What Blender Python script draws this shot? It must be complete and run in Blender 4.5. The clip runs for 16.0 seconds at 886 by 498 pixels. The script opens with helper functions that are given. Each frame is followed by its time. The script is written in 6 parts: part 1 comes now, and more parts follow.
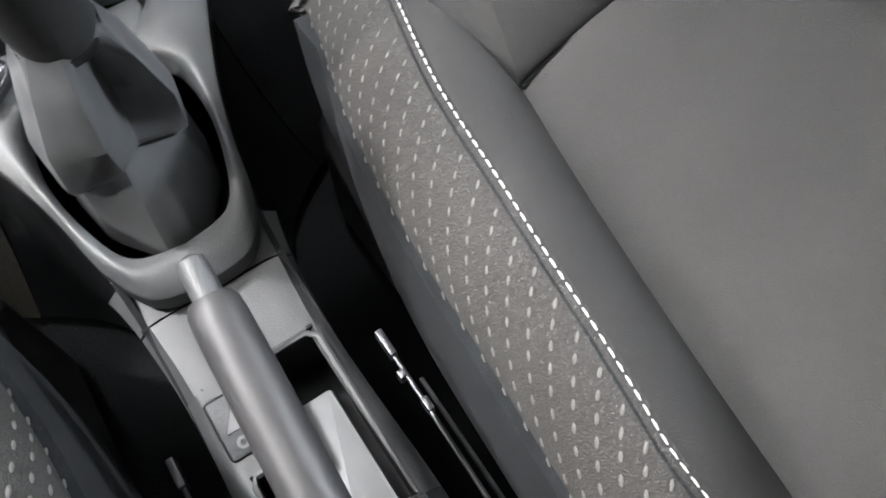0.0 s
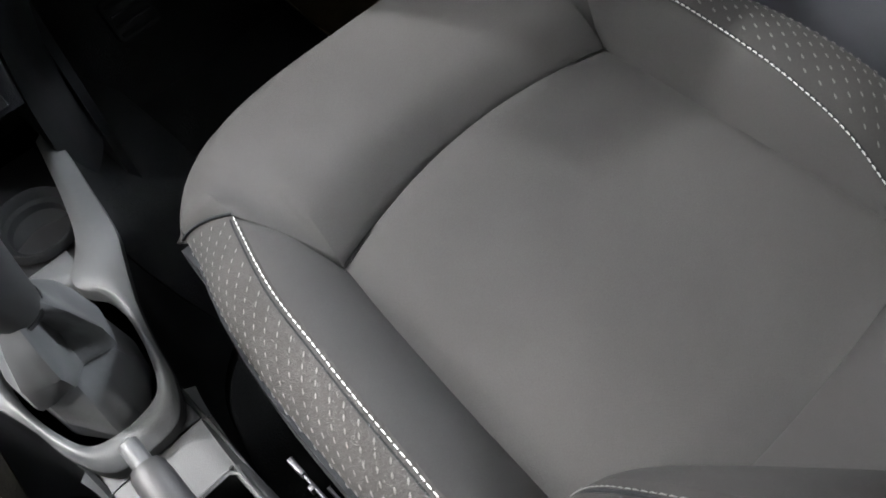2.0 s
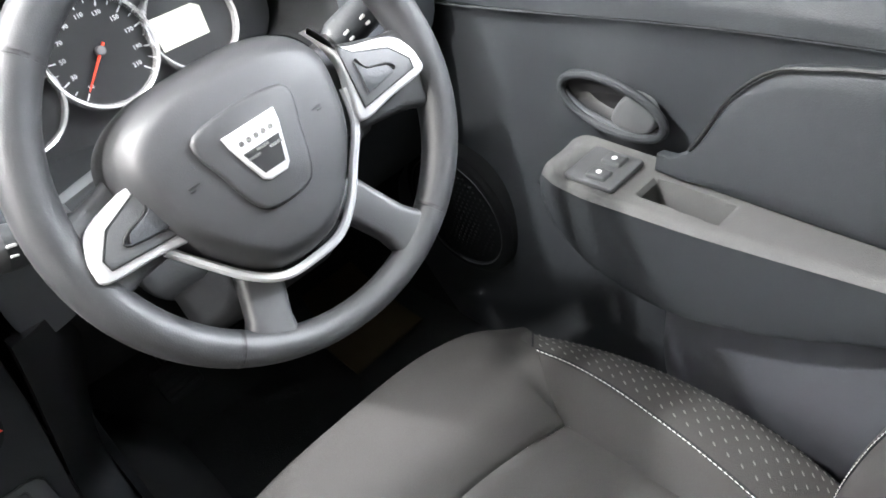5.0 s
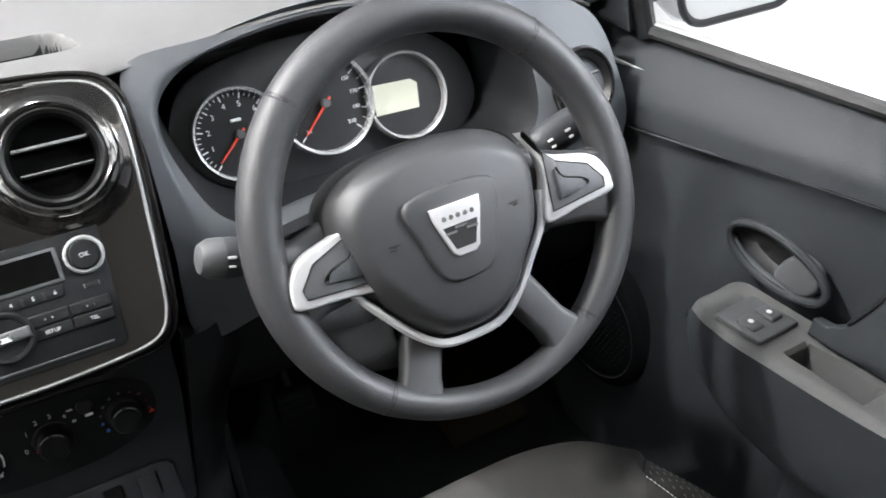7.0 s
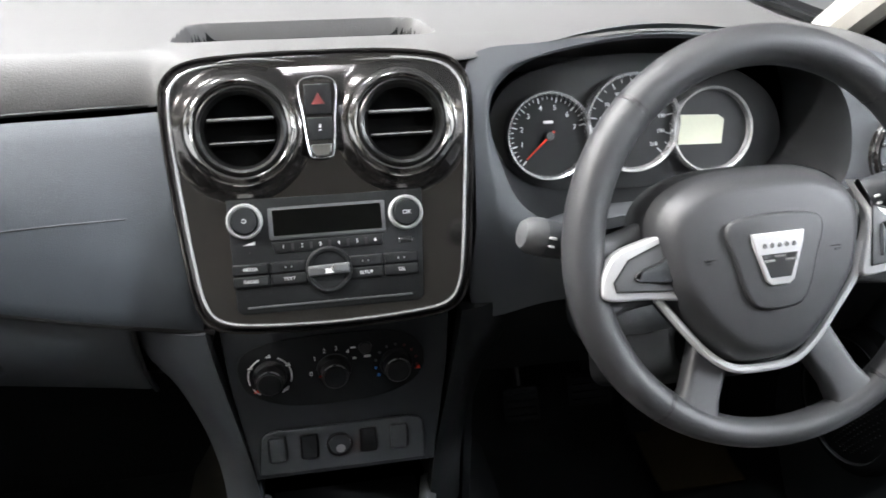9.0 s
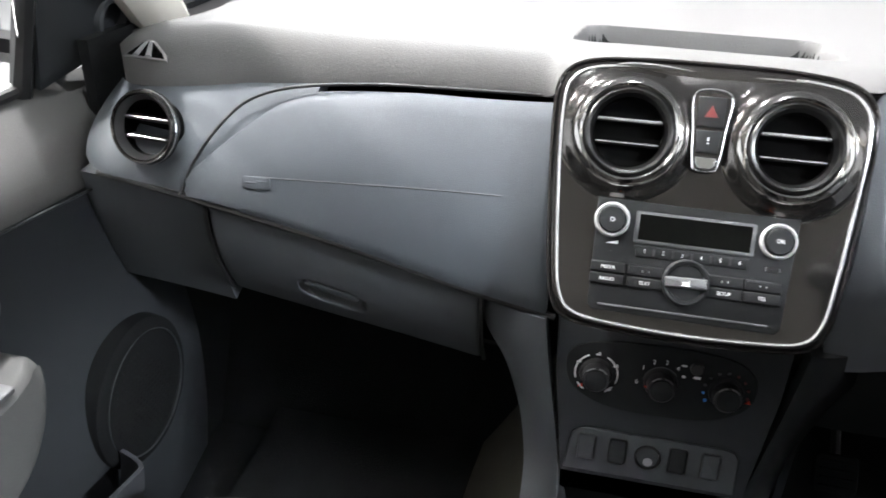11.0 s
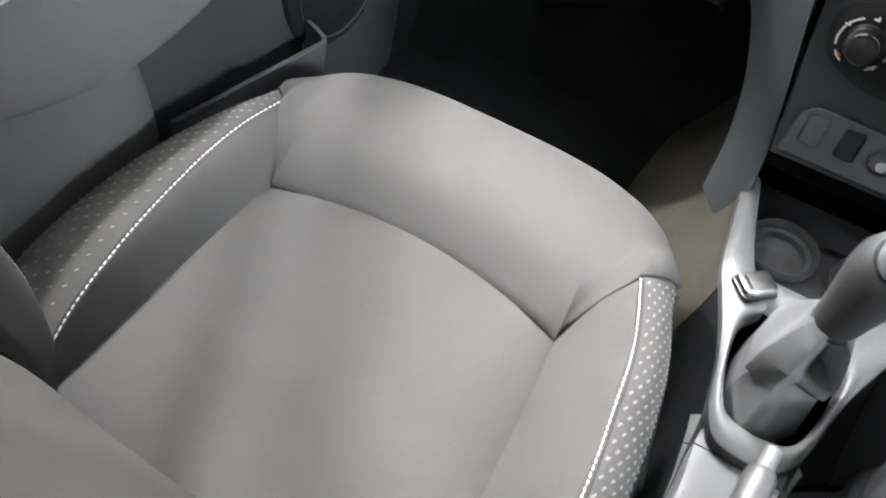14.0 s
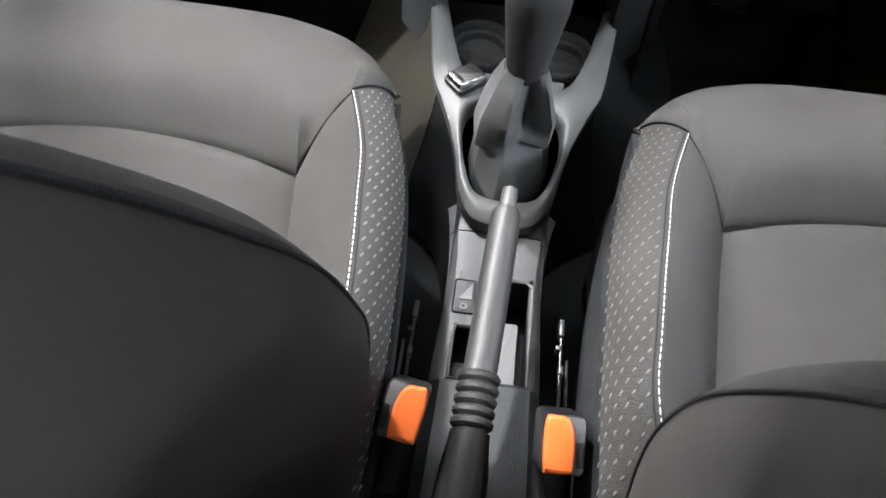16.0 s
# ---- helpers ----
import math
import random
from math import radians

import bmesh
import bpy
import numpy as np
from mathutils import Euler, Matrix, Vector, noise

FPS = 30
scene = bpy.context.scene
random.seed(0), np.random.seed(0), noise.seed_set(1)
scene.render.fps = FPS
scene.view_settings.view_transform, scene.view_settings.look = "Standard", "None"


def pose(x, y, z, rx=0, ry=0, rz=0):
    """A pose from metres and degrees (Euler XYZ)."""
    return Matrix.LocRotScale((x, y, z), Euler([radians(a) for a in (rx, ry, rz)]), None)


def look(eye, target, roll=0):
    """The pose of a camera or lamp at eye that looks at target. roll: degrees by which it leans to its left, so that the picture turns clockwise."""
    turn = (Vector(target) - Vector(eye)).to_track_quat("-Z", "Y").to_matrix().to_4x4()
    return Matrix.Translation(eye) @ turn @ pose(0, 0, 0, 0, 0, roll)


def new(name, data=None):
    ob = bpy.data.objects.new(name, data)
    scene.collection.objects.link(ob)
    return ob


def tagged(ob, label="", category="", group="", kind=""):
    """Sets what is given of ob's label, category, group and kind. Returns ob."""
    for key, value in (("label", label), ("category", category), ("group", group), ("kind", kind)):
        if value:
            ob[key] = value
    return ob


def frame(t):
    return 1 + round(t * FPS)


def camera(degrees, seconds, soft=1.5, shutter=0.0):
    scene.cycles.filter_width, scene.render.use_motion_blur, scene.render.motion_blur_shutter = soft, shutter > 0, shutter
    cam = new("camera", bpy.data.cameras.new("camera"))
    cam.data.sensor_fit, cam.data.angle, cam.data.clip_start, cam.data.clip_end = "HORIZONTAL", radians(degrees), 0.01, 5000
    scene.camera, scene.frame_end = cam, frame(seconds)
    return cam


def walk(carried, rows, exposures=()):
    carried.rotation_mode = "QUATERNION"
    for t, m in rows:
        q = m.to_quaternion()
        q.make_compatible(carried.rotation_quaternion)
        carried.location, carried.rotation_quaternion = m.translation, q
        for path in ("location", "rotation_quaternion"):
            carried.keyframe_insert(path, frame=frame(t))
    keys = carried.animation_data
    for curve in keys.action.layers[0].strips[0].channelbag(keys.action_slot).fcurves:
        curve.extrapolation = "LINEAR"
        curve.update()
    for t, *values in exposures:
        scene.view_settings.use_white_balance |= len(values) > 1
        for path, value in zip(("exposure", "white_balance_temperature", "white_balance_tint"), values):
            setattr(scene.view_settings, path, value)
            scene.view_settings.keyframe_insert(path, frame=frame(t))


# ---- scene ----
# ---- camera ----
cam = camera(58.22, 16.0, soft=1.6, shutter=0.25)
PATH = [
    (0, (0.0065, 0.2179, 0.8368), (0.5065, 1.0165, -0.9274), -2.03),
    (0.5, (0.0247, 0.2033, 0.8587), (0.5785, 0.9555, -0.9098), -5.21),
    (1, (0.0318, 0.1706, 0.9091), (0.6227, 0.9497, -0.8355), -8.25),
    (1.5, (0.0333, 0.1373, 0.9596), (0.6528, 0.9609, -0.7544), -9.30),
    (2, (0.0440, 0.1028, 1.0030), (0.7314, 1.0187, -0.6367), -9.83),
    (2.5, (0.0606, 0.0788, 1.0214), (0.7610, 1.0542, -0.5780), -11.60),
    (3, (0.0802, 0.0579, 1.0573), (0.8368, 1.0652, -0.4961), -11.41),
    (3.5, (0.1145, 0.0547, 1.1184), (0.9385, 1.1158, -0.3632), -11.58),
    (4, (0.1437, 0.0587, 1.1632), (1.0006, 1.1859, -0.2493), -14.03),
    (4.2, (0.1410, 0.0561, 1.1713), (1.0219, 1.2117, -0.2029), -14.10),
    (6.3, (0.1147, 0.0527, 1.2385), (0.9508, 1.4745, 0.1073), -9.16),
    (6.5, (0.1065, 0.0535, 1.2392), (0.9168, 1.5034, 0.1251), -7.83),
    (7, (0.0791, 0.0490, 1.2430), (0.8592, 1.5524, 0.1795), -3.86),
    (7.5, (0.0516, 0.0448, 1.2397), (0.7129, 1.6254, 0.2080), -2.72),
    (8, (0.0299, 0.0420, 1.2368), (0.6192, 1.6641, 0.2262), -1.48),
    (8.5, (0.0071, 0.0345, 1.2375), (0.4534, 1.7173, 0.2532), -0.30),
    (8.7, (-0.0069, 0.0346, 1.2356), (0.3988, 1.7294, 0.2543), 0.07),
    (10.8, (-0.0992, 0.0124, 1.2316), (-0.3825, 1.7503, 0.2832), 2.44),
    (11, (-0.1066, 0.0147, 1.2302), (-0.4561, 1.7312, 0.2651), 1.87),
    (11.5, (-0.1380, 0.0236, 1.2054), (-0.6501, 1.6874, 0.2208), 2.11),
    (12, (-0.1477, 0.0323, 1.1664), (-0.7946, 1.5532, 0.0402), 2.15),
    (12.5, (-0.1607, 0.0336, 1.1330), (-0.9015, 1.3936, -0.1325), 2.87),
    (13, (-0.1602, 0.0315, 1.1114), (-0.9008, 1.3049, -0.2414), 4.74),
    (13.5, (-0.1514, 0.0156, 1.0882), (-0.8040, 1.2556, -0.3388), 7.48),
    (14, (-0.1246, 0.0108, 1.0709), (-0.6605, 1.2007, -0.4446), 9.11),
    (14.5, (-0.0779, 0.0056, 1.0539), (-0.4122, 1.2054, -0.5110), 12.70),
    (15, (-0.0443, -0.0057, 1.0482), (-0.2099, 1.2234, -0.5208), 15.59),
    (15.5, (-0.0352, -0.0295, 1.0362), (-0.1130, 1.2101, -0.5314), 11.76),
    (16, (-0.0329, -0.0634, 1.0156), (-0.0875, 1.2127, -0.5235), 5.65),
]
EXPOSURES = [(0.0, 0.0), (1.5, 0.0), (2.5, 0.3), (3.5, 1.2), (4.2, 1.15), (6.3, -0.2), (8.5, -0.2), (11.0, 0.3), (11.5, 0.65), (12.0, 0.85), (12.5, 1.3), (13.2, 1.35), (13.5, 1.15), (14.5, 0.88), (15.0, 0.72), (15.5, 0.38), (16.0, 0.18)]
walk(cam, [(t, look(eye, target, roll)) for t, eye, target, roll in PATH], EXPOSURES)

# ---- light: a white showroom with lamps under its ceiling ----
world = bpy.data.worlds.new("showroom_air")
scene.world = world
world.use_nodes = True
wn, wl = world.node_tree.nodes, world.node_tree.links
way = wn.new("ShaderNodeTexCoord")
split = wn.new("ShaderNodeSeparateXYZ")
hall_tone = wn.new("ShaderNodeValToRGB")  # grey floor below, white walls, luminous ceiling
wl.new(way.outputs["Generated"], split.inputs[0])
lift = wn.new("ShaderNodeMapRange")
lift.inputs["From Min"].default_value, lift.inputs["From Max"].default_value = -1.0, 1.0
wl.new(split.outputs["Z"], lift.inputs["Value"])
wl.new(lift.outputs[0], hall_tone.inputs[0])
hall_tone.color_ramp.elements[0].position, hall_tone.color_ramp.elements[1].position = 0.42, 0.78
hall_tone.color_ramp.elements[0].color = (0.10, 0.105, 0.11, 1)
hall_tone.color_ramp.elements[1].color = (0.93, 0.96, 1.0, 1)
wl.new(hall_tone.outputs[0], wn["Background"].inputs[0])
wn["Background"].inputs[1].default_value = 0.18


def ceiling_lamp(name, eye, target, size, watts, colour, spread=180):
    data = bpy.data.lights.new(name, "AREA")
    data.shape, data.size, data.size_y = "RECTANGLE", size[0], size[1]
    data.energy, data.color = watts, colour
    data.spread = radians(spread)
    ob = new(name, data)
    ob.matrix_world = look(eye, target)
    return ob


ceiling_lamp("hall_lamp_front", (-0.05, 0.40, 4.0), (0.3, 0.5, 0.6), (0.12, 0.12), 42, (0.94, 0.97, 1.0))
ceiling_lamp("hall_lamp_left", (-3.00, 0.40, 3.75), (-0.3, 0.35, 0.6), (0.12, 0.30), 205, (1.0, 0.97, 0.94))
ceiling_lamp("hall_lamp_right", (3.6, -1.0, 2.9), (0.2, 0.5, 0.85), (0.5, 0.3), 190, (0.88, 0.93, 1.0))
ceiling_lamp("hall_lamp_far", (-1.75, 2.15, 4.4), (0.0, 0.45, 0.6), (0.24, 0.24), 330, (0.99, 0.99, 1.0))
# added lamps that whiten the floor outside; narrow spread to miss the car
ceiling_lamp("floor_fill_lamp", (5.0, 0.8, 4.4), (5.0, 0.8, 0.0), (3.0, 5.0), 200, (0.97, 0.98, 1.0), 70)
ceiling_lamp("floor_fill_lamp", (-5.0, 0.8, 4.4), (-5.0, 0.8, 0.0), (3.0, 5.0), 200, (0.97, 0.98, 1.0), 70)

# ---- materials ----
def material(name, colour, rough=0.5, metal=0.0, grain=400.0, bump=0.1, vary=0.12, coat=0.0, spec=0.5, weave=0.0, big=6.0):
    """A surface with fine grain, slow variation of tone and relief."""
    m = bpy.data.materials.new(name)
    m.use_nodes = True
    nt = m.node_tree
    nodes, links = nt.nodes, nt.links
    p = nodes["Principled BSDF"]
    p.inputs["Roughness"].default_value = rough
    p.inputs["Metallic"].default_value = metal
    p.inputs["Coat Weight"].default_value = coat
    p.inputs["Coat Roughness"].default_value = 0.06
    p.inputs["Specular IOR Level"].default_value = spec
    co = nodes.new("ShaderNodeTexCoord")
    slow = nodes.new("ShaderNodeTexNoise")
    slow.inputs["Scale"].default_value, slow.inputs["Detail"].default_value = big, 4.0
    fine = nodes.new("ShaderNodeTexNoise")
    fine.inputs["Scale"].default_value, fine.inputs["Detail"].default_value = grain, 2.0
    for n in (slow, fine):
        links.new(co.outputs["Object"], n.inputs["Vector"])
    mix = nodes.new("ShaderNodeMix")
    mix.data_type = "FLOAT"
    mix.inputs[0].default_value = 0.45
    links.new(slow.outputs["Fac"], mix.inputs[2])
    links.new(fine.outputs["Fac"], mix.inputs[3])
    ramp = nodes.new("ShaderNodeValToRGB")
    ramp.color_ramp.elements[0].position, ramp.color_ramp.elements[1].position = 0.3, 0.7
    ramp.color_ramp.elements[0].color = (*[c * (1 - vary) for c in colour], 1)
    ramp.color_ramp.elements[1].color = (*[min(1, c * (1 + vary)) for c in colour], 1)
    links.new(mix.outputs[0], ramp.inputs[0])
    links.new(ramp.outputs[0], p.inputs["Base Color"])
    if rough > 0.15:
        rr = nodes.new("ShaderNodeMapRange")
        rr.inputs["To Min"].default_value, rr.inputs["To Max"].default_value = rough - 0.08, min(1.0, rough + 0.08)
        links.new(slow.outputs["Fac"], rr.inputs["Value"])
        links.new(rr.outputs[0], p.inputs["Roughness"])
    height = fine.outputs["Fac"]
    if weave:
        wave = nodes.new("ShaderNodeTexVoronoi")
        wave.inputs["Scale"].default_value = weave
        links.new(co.outputs["Object"], wave.inputs["Vector"])
        add = nodes.new("ShaderNodeMath")
        add.operation = "ADD"
        links.new(wave.outputs["Distance"], add.inputs[0])
        links.new(fine.outputs["Fac"], add.inputs[1])
        height = add.outputs[0]
    if bump:
        b = nodes.new("ShaderNodeBump")
        b.inputs["Strength"].default_value, b.inputs["Distance"].default_value = bump, 0.001
        links.new(height, b.inputs["Height"])
        links.new(b.outputs[0], p.inputs["Normal"])
    return m


def glass(name, tint=(1, 1, 1), rough=0.0):
    m = bpy.data.materials.new(name)
    m.use_nodes = True
    p = m.node_tree.nodes["Principled BSDF"]
    p.inputs["Base Color"].default_value = (*tint, 1)
    p.inputs["Roughness"].default_value = rough
    p.inputs["Transmission Weight"].default_value = 1.0
    p.inputs["IOR"].default_value = 1.45
    return m


def glowing(name, colour, strength):
    m = bpy.data.materials.new(name)
    m.use_nodes = True
    p = m.node_tree.nodes["Principled BSDF"]
    p.inputs["Base Color"].default_value = (*colour, 1)
    p.inputs["Emission Color"].default_value = (*colour, 1)
    p.inputs["Emission Strength"].default_value = strength
    return m


FABRIC = material("grey_seat_cloth", (0.046, 0.0445, 0.0435), 0.92, grain=1100, bump=0.3, vary=0.2, weave=1500, spec=0.2)
# the seat cloth again, coloured darker for the roof's shade on the backrest
FABRIC_SHADE = material("shaded_seat_cloth", (0.032, 0.0305, 0.030), 0.93, grain=1600, bump=0.12, vary=0.18, weave=1500, spec=0.2)
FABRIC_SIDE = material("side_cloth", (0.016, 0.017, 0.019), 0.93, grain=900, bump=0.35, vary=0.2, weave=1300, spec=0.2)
PATTERN = material("patterned_cloth", (0.043, 0.0415, 0.040), 0.9, grain=700, bump=0.4, vary=0.2, weave=900, spec=0.25)
TICK = material("raised_silver_yarn", (0.135, 0.13, 0.125), 0.75, grain=900, bump=0.3, vary=0.25)
THREAD_GREY = material("grey_thread", (0.16, 0.155, 0.15), 0.8, grain=1500, bump=0.3, vary=0.15)
THREAD = material("white_thread", (0.72, 0.71, 0.69), 0.7, grain=1500, bump=0.3, vary=0.15)
PANEL = material("blue_grey_panel", (0.054, 0.062, 0.071), 0.62, spec=0.3, grain=900, bump=0.25, vary=0.05)
PLASTIC = material("dark_grain_plastic", (0.031, 0.034, 0.038), 0.52, grain=700, bump=0.35, vary=0.1)
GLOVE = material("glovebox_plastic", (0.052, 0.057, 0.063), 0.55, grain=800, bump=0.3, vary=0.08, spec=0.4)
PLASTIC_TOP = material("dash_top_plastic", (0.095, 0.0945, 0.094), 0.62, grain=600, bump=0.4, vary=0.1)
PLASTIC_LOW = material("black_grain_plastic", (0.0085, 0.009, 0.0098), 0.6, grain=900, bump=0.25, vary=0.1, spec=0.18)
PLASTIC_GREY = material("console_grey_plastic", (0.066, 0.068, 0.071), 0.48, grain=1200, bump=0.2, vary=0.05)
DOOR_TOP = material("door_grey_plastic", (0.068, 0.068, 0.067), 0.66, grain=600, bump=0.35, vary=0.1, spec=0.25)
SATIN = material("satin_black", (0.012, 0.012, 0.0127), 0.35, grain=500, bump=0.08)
LEATHER = material("wheel_leather", (0.029, 0.0295, 0.0312), 0.50, grain=900, bump=0.15, vary=0.05)
SMOKE = material("smoked_chrome", (0.42, 0.41, 0.40), 0.10, 1.0, grain=300, bump=0.0, vary=0.04)
GLOSS = material("gloss_smoke_lacquer", (0.016, 0.0145, 0.014), 0.07, grain=300, bump=0.0, vary=0.06, coat=1.0)
EDGE_CHROME = material("edge_chrome", (0.80, 0.80, 0.81), 0.24, 0.75, grain=80, bump=0.0, vary=0.04)
CHROME = material("bright_chrome", (0.88, 0.89, 0.90), 0.14, 1.0, grain=80, bump=0.0, vary=0.04)
SATIN_CHROME = material("satin_chrome", (0.72, 0.72, 0.73), 0.25, 1.0, grain=400, bump=0.02, vary=0.06)
SILVER = material("silver_lacquer", (0.74, 0.74, 0.75), 0.3, 0.45, grain=500, bump=0.02, vary=0.05)
STEEL = material("rail_steel", (0.20, 0.20, 0.21), 0.5, 1.0, grain=120, bump=0.1, vary=0.25)
RUBBER = material("black_rubber", (0.011, 0.011, 0.0115), 0.65, grain=400, bump=0.2)
GAITER = material("gaiter_leatherette", (0.095, 0.098, 0.102), 0.30, grain=1400, bump=0.06, vary=0.08)
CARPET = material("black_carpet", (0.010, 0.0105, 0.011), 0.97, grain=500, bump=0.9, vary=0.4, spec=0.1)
MAT_BROWN = material("brown_floor_mat", (0.028, 0.021, 0.011), 0.95, grain=500, bump=0.9, vary=0.35, spec=0.1)
ORANGE = material("orange_button", (0.80, 0.16, 0.035), 0.35, grain=300, bump=0.03, vary=0.06)
RED_DIM = material("dim_red_print", (0.10, 0.012, 0.01), 0.4, bump=0.0)
RED = material("red_print", (0.75, 0.05, 0.02), 0.4, bump=0.0)
BLUE = material("blue_print", (0.05, 0.25, 0.7), 0.4, bump=0.0)
PLASTIC_PALE = material("mid_grey_plastic", (0.13, 0.13, 0.135), 0.45, grain=900, bump=0.1, vary=0.05)
INSERT_PALE = material("pale_recess_plastic", (0.26, 0.265, 0.27), 0.5, grain=900, bump=0.1, vary=0.05)
GRIP_GREY = material("lever_grey", (0.033, 0.033, 0.034), 0.48, grain=1500, bump=0.06, vary=0.06)
WHITE = material("white_print", (0.8, 0.8, 0.8), 0.5, bump=0.0, vary=0.03)
DIAL = material("dial_face", (0.005, 0.005, 0.0055), 0.5, grain=300, bump=0.02, spec=0.25)
LCD = material("pale_lcd", (0.62, 0.63, 0.5), 0.3, grain=200, bump=0.0, vary=0.04)
SCREEN = material("dark_screen", (0.0018, 0.002, 0.0018), 0.2, grain=200, bump=0.0, spec=0.2)
HEADLINER = material("beige_headliner", (0.55, 0.53, 0.48), 0.9, grain=700, bump=0.4, vary=0.06)
BLACK = material("vent_black", (0.003, 0.003, 0.003), 0.3, grain=500, bump=0.03)
LACQUER = material("smoked_metal_lacquer", (0.125, 0.119, 0.116), 0.13, 0.95, grain=300, bump=0.0, vary=0.05)
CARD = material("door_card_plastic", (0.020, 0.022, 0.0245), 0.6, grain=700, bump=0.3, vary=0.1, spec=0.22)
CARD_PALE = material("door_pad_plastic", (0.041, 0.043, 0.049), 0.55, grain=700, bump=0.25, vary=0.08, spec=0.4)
SPEAKER = material("speaker_cloth", (0.0045, 0.0048, 0.0052), 0.9, grain=900, bump=0.2, vary=0.1, spec=0.12)
# near-black colour that stands for the shade inside the vents
DUCT_SHADE = material("duct_shade", (0.0006, 0.0006, 0.0006), 0.9, grain=300, bump=0.0, spec=0.05)
CARPET_LIT = material("lit_olive_carpet", (0.044, 0.041, 0.034), 0.97, grain=500, bump=0.9, vary=0.35, spec=0.1)
PAINT = material("white_car_paint", (0.75, 0.75, 0.74), 0.25, grain=50, bump=0.0, vary=0.03, coat=1.0)
HALL_FLOOR = material("hall_floor_grey", (0.7, 0.7, 0.7), 0.35, grain=60, bump=0.05, vary=0.08)
HALL_GLOW = glowing("bright_side_glow", (0.95, 0.98, 1.0), 1.35)
HALL_GLOW_DIM = glowing("dim_side_glow", (0.95, 0.98, 1.0), 1.15)
GLASS = glass("clear_glass")

# ---- builders ----
BASE = {}
INSIDE = (0.0, 0.2, 1.3)  # sheets turn their face to the middle of the cabin


def thing(name, at, label, category, group="", kind=""):
    ob = new(name)
    ob.empty_display_size = 0.05
    ob.location = at
    BASE[ob] = Vector(at)
    return tagged(ob, label, category, group, kind)


def mesh_of(name, V, F, mat, origin=(0, 0, 0), sharp=35):
    me = bpy.data.meshes.new(name)
    o = Vector(origin)
    me.from_pydata([tuple(Vector(v) - o) for v in V], [], [tuple(f) for f in F])
    me.validate()
    bm = bmesh.new()
    bm.from_mesh(me)
    bmesh.ops.recalc_face_normals(bm, faces=bm.faces)
    bm.to_mesh(me)
    bm.free()
    for p in me.polygons:
        p.use_smooth = True
    me.set_sharp_from_angle(angle=radians(sharp))
    me.materials.append(mat)
    return me


def part(name, geo, mat, parent=None, label="", sharp=35, kind=""):
    """One mesh object from (vertices, faces) in world metres, under a thing or a part."""
    base = BASE.get(parent, Vector((0, 0, 0)))
    ob = new(name, mesh_of(name, geo[0], geo[1], mat, base, sharp))
    if parent is not None:
        ob.parent = parent
    BASE[ob] = base
    if label:
        ob["label"] = label
    if kind:
        ob["kind"] = kind
    return ob


def solid(name, geo, mat, label, category, at=None, group="", kind="", sharp=35):
    """A top-level thing that is one mesh."""
    P = np.array([tuple(v) for v in geo[0]])
    at = at or (float(P[:, 0].mean()), float(P[:, 1].mean()), float(P[:, 2].min()))
    ob = new(name, mesh_of(name, geo[0], geo[1], mat, at, sharp))
    ob.location = at
    BASE[ob] = Vector(at)
    return tagged(ob, label, category, group, kind)


def plane_at(o, x=(1, 0, 0), u=(0, 0, 1)):
    """A frame at o: local x along x, local y along u, local z out of the plane."""
    x = Vector(x).normalized()
    u = Vector(u)
    u = (u - x * u.dot(x)).normalized()
    n = x.cross(u)
    return Matrix(((x.x, u.x, n.x, o[0]), (x.y, u.y, n.y, o[1]), (x.z, u.z, n.z, o[2]), (0, 0, 0, 1)))


def moved(geo, m):
    return [m @ Vector(v) for v in geo[0]], geo[1]


def joined(*geos):
    V, F = [], []
    for v, f in geos:
        k = len(V)
        V += list(v)
        F += [tuple(i + k for i in q) for q in f]
    return V, F


def mirrored(geo):
    return [Vector((-v[0], v[1], v[2])) for v in geo[0]], [tuple(reversed(f)) for f in geo[1]]


def rrect(w, h, r, n=5):
    out = []
    for cx, cy, a in ((w / 2 - r, h / 2 - r, 0), (-w / 2 + r, h / 2 - r, 90), (-w / 2 + r, -h / 2 + r, 180), (w / 2 - r, -h / 2 + r, 270)):
        for k in range(n + 1):
            t = radians(a + 90 * k / n)
            out.append((cx + r * math.cos(t), cy + r * math.sin(t)))
    return out


def spline(points, n, closed=False):
    """n points along a Catmull-Rom curve through the points."""
    P = [np.array(p, float) for p in points]
    m = len(P)
    segs = m if closed else m - 1
    out = []
    for k in range(n):
        s = k / n * segs if closed else k / (n - 1) * segs
        i = min(int(s), segs - 1)
        f = s - i
        g = (lambda j: P[j % m]) if closed else (lambda j: P[min(max(j, 0), m - 1)])
        a, b, c, d = g(i - 1), g(i), g(i + 1), g(i + 2)
        out.append(0.5 * (2 * b + (c - a) * f + (2 * a - 5 * b + 4 * c - d) * f * f + (3 * b - a - 3 * c + d) * f ** 3))
    return [tuple(p) for p in out]


def table(*pairs):
    """A smooth function through (x, y) pairs."""
    X = np.array([p[0] for p in pairs], float)
    Y = np.array([p[1] for p in pairs], float)
    S = np.gradient(Y, X)

    def f(x):
        x = min(max(x, X[0]), X[-1])
        i = min(max(int(np.searchsorted(X, x)) - 1, 0), len(X) - 2)
        h = X[i + 1] - X[i]
        t = (x - X[i]) / h
        return float((2 * t ** 3 - 3 * t * t + 1) * Y[i] + (t ** 3 - 2 * t * t + t) * h * S[i] + (3 * t * t - 2 * t ** 3) * Y[i + 1] + (t ** 3 - t * t) * h * S[i + 1])

    return f


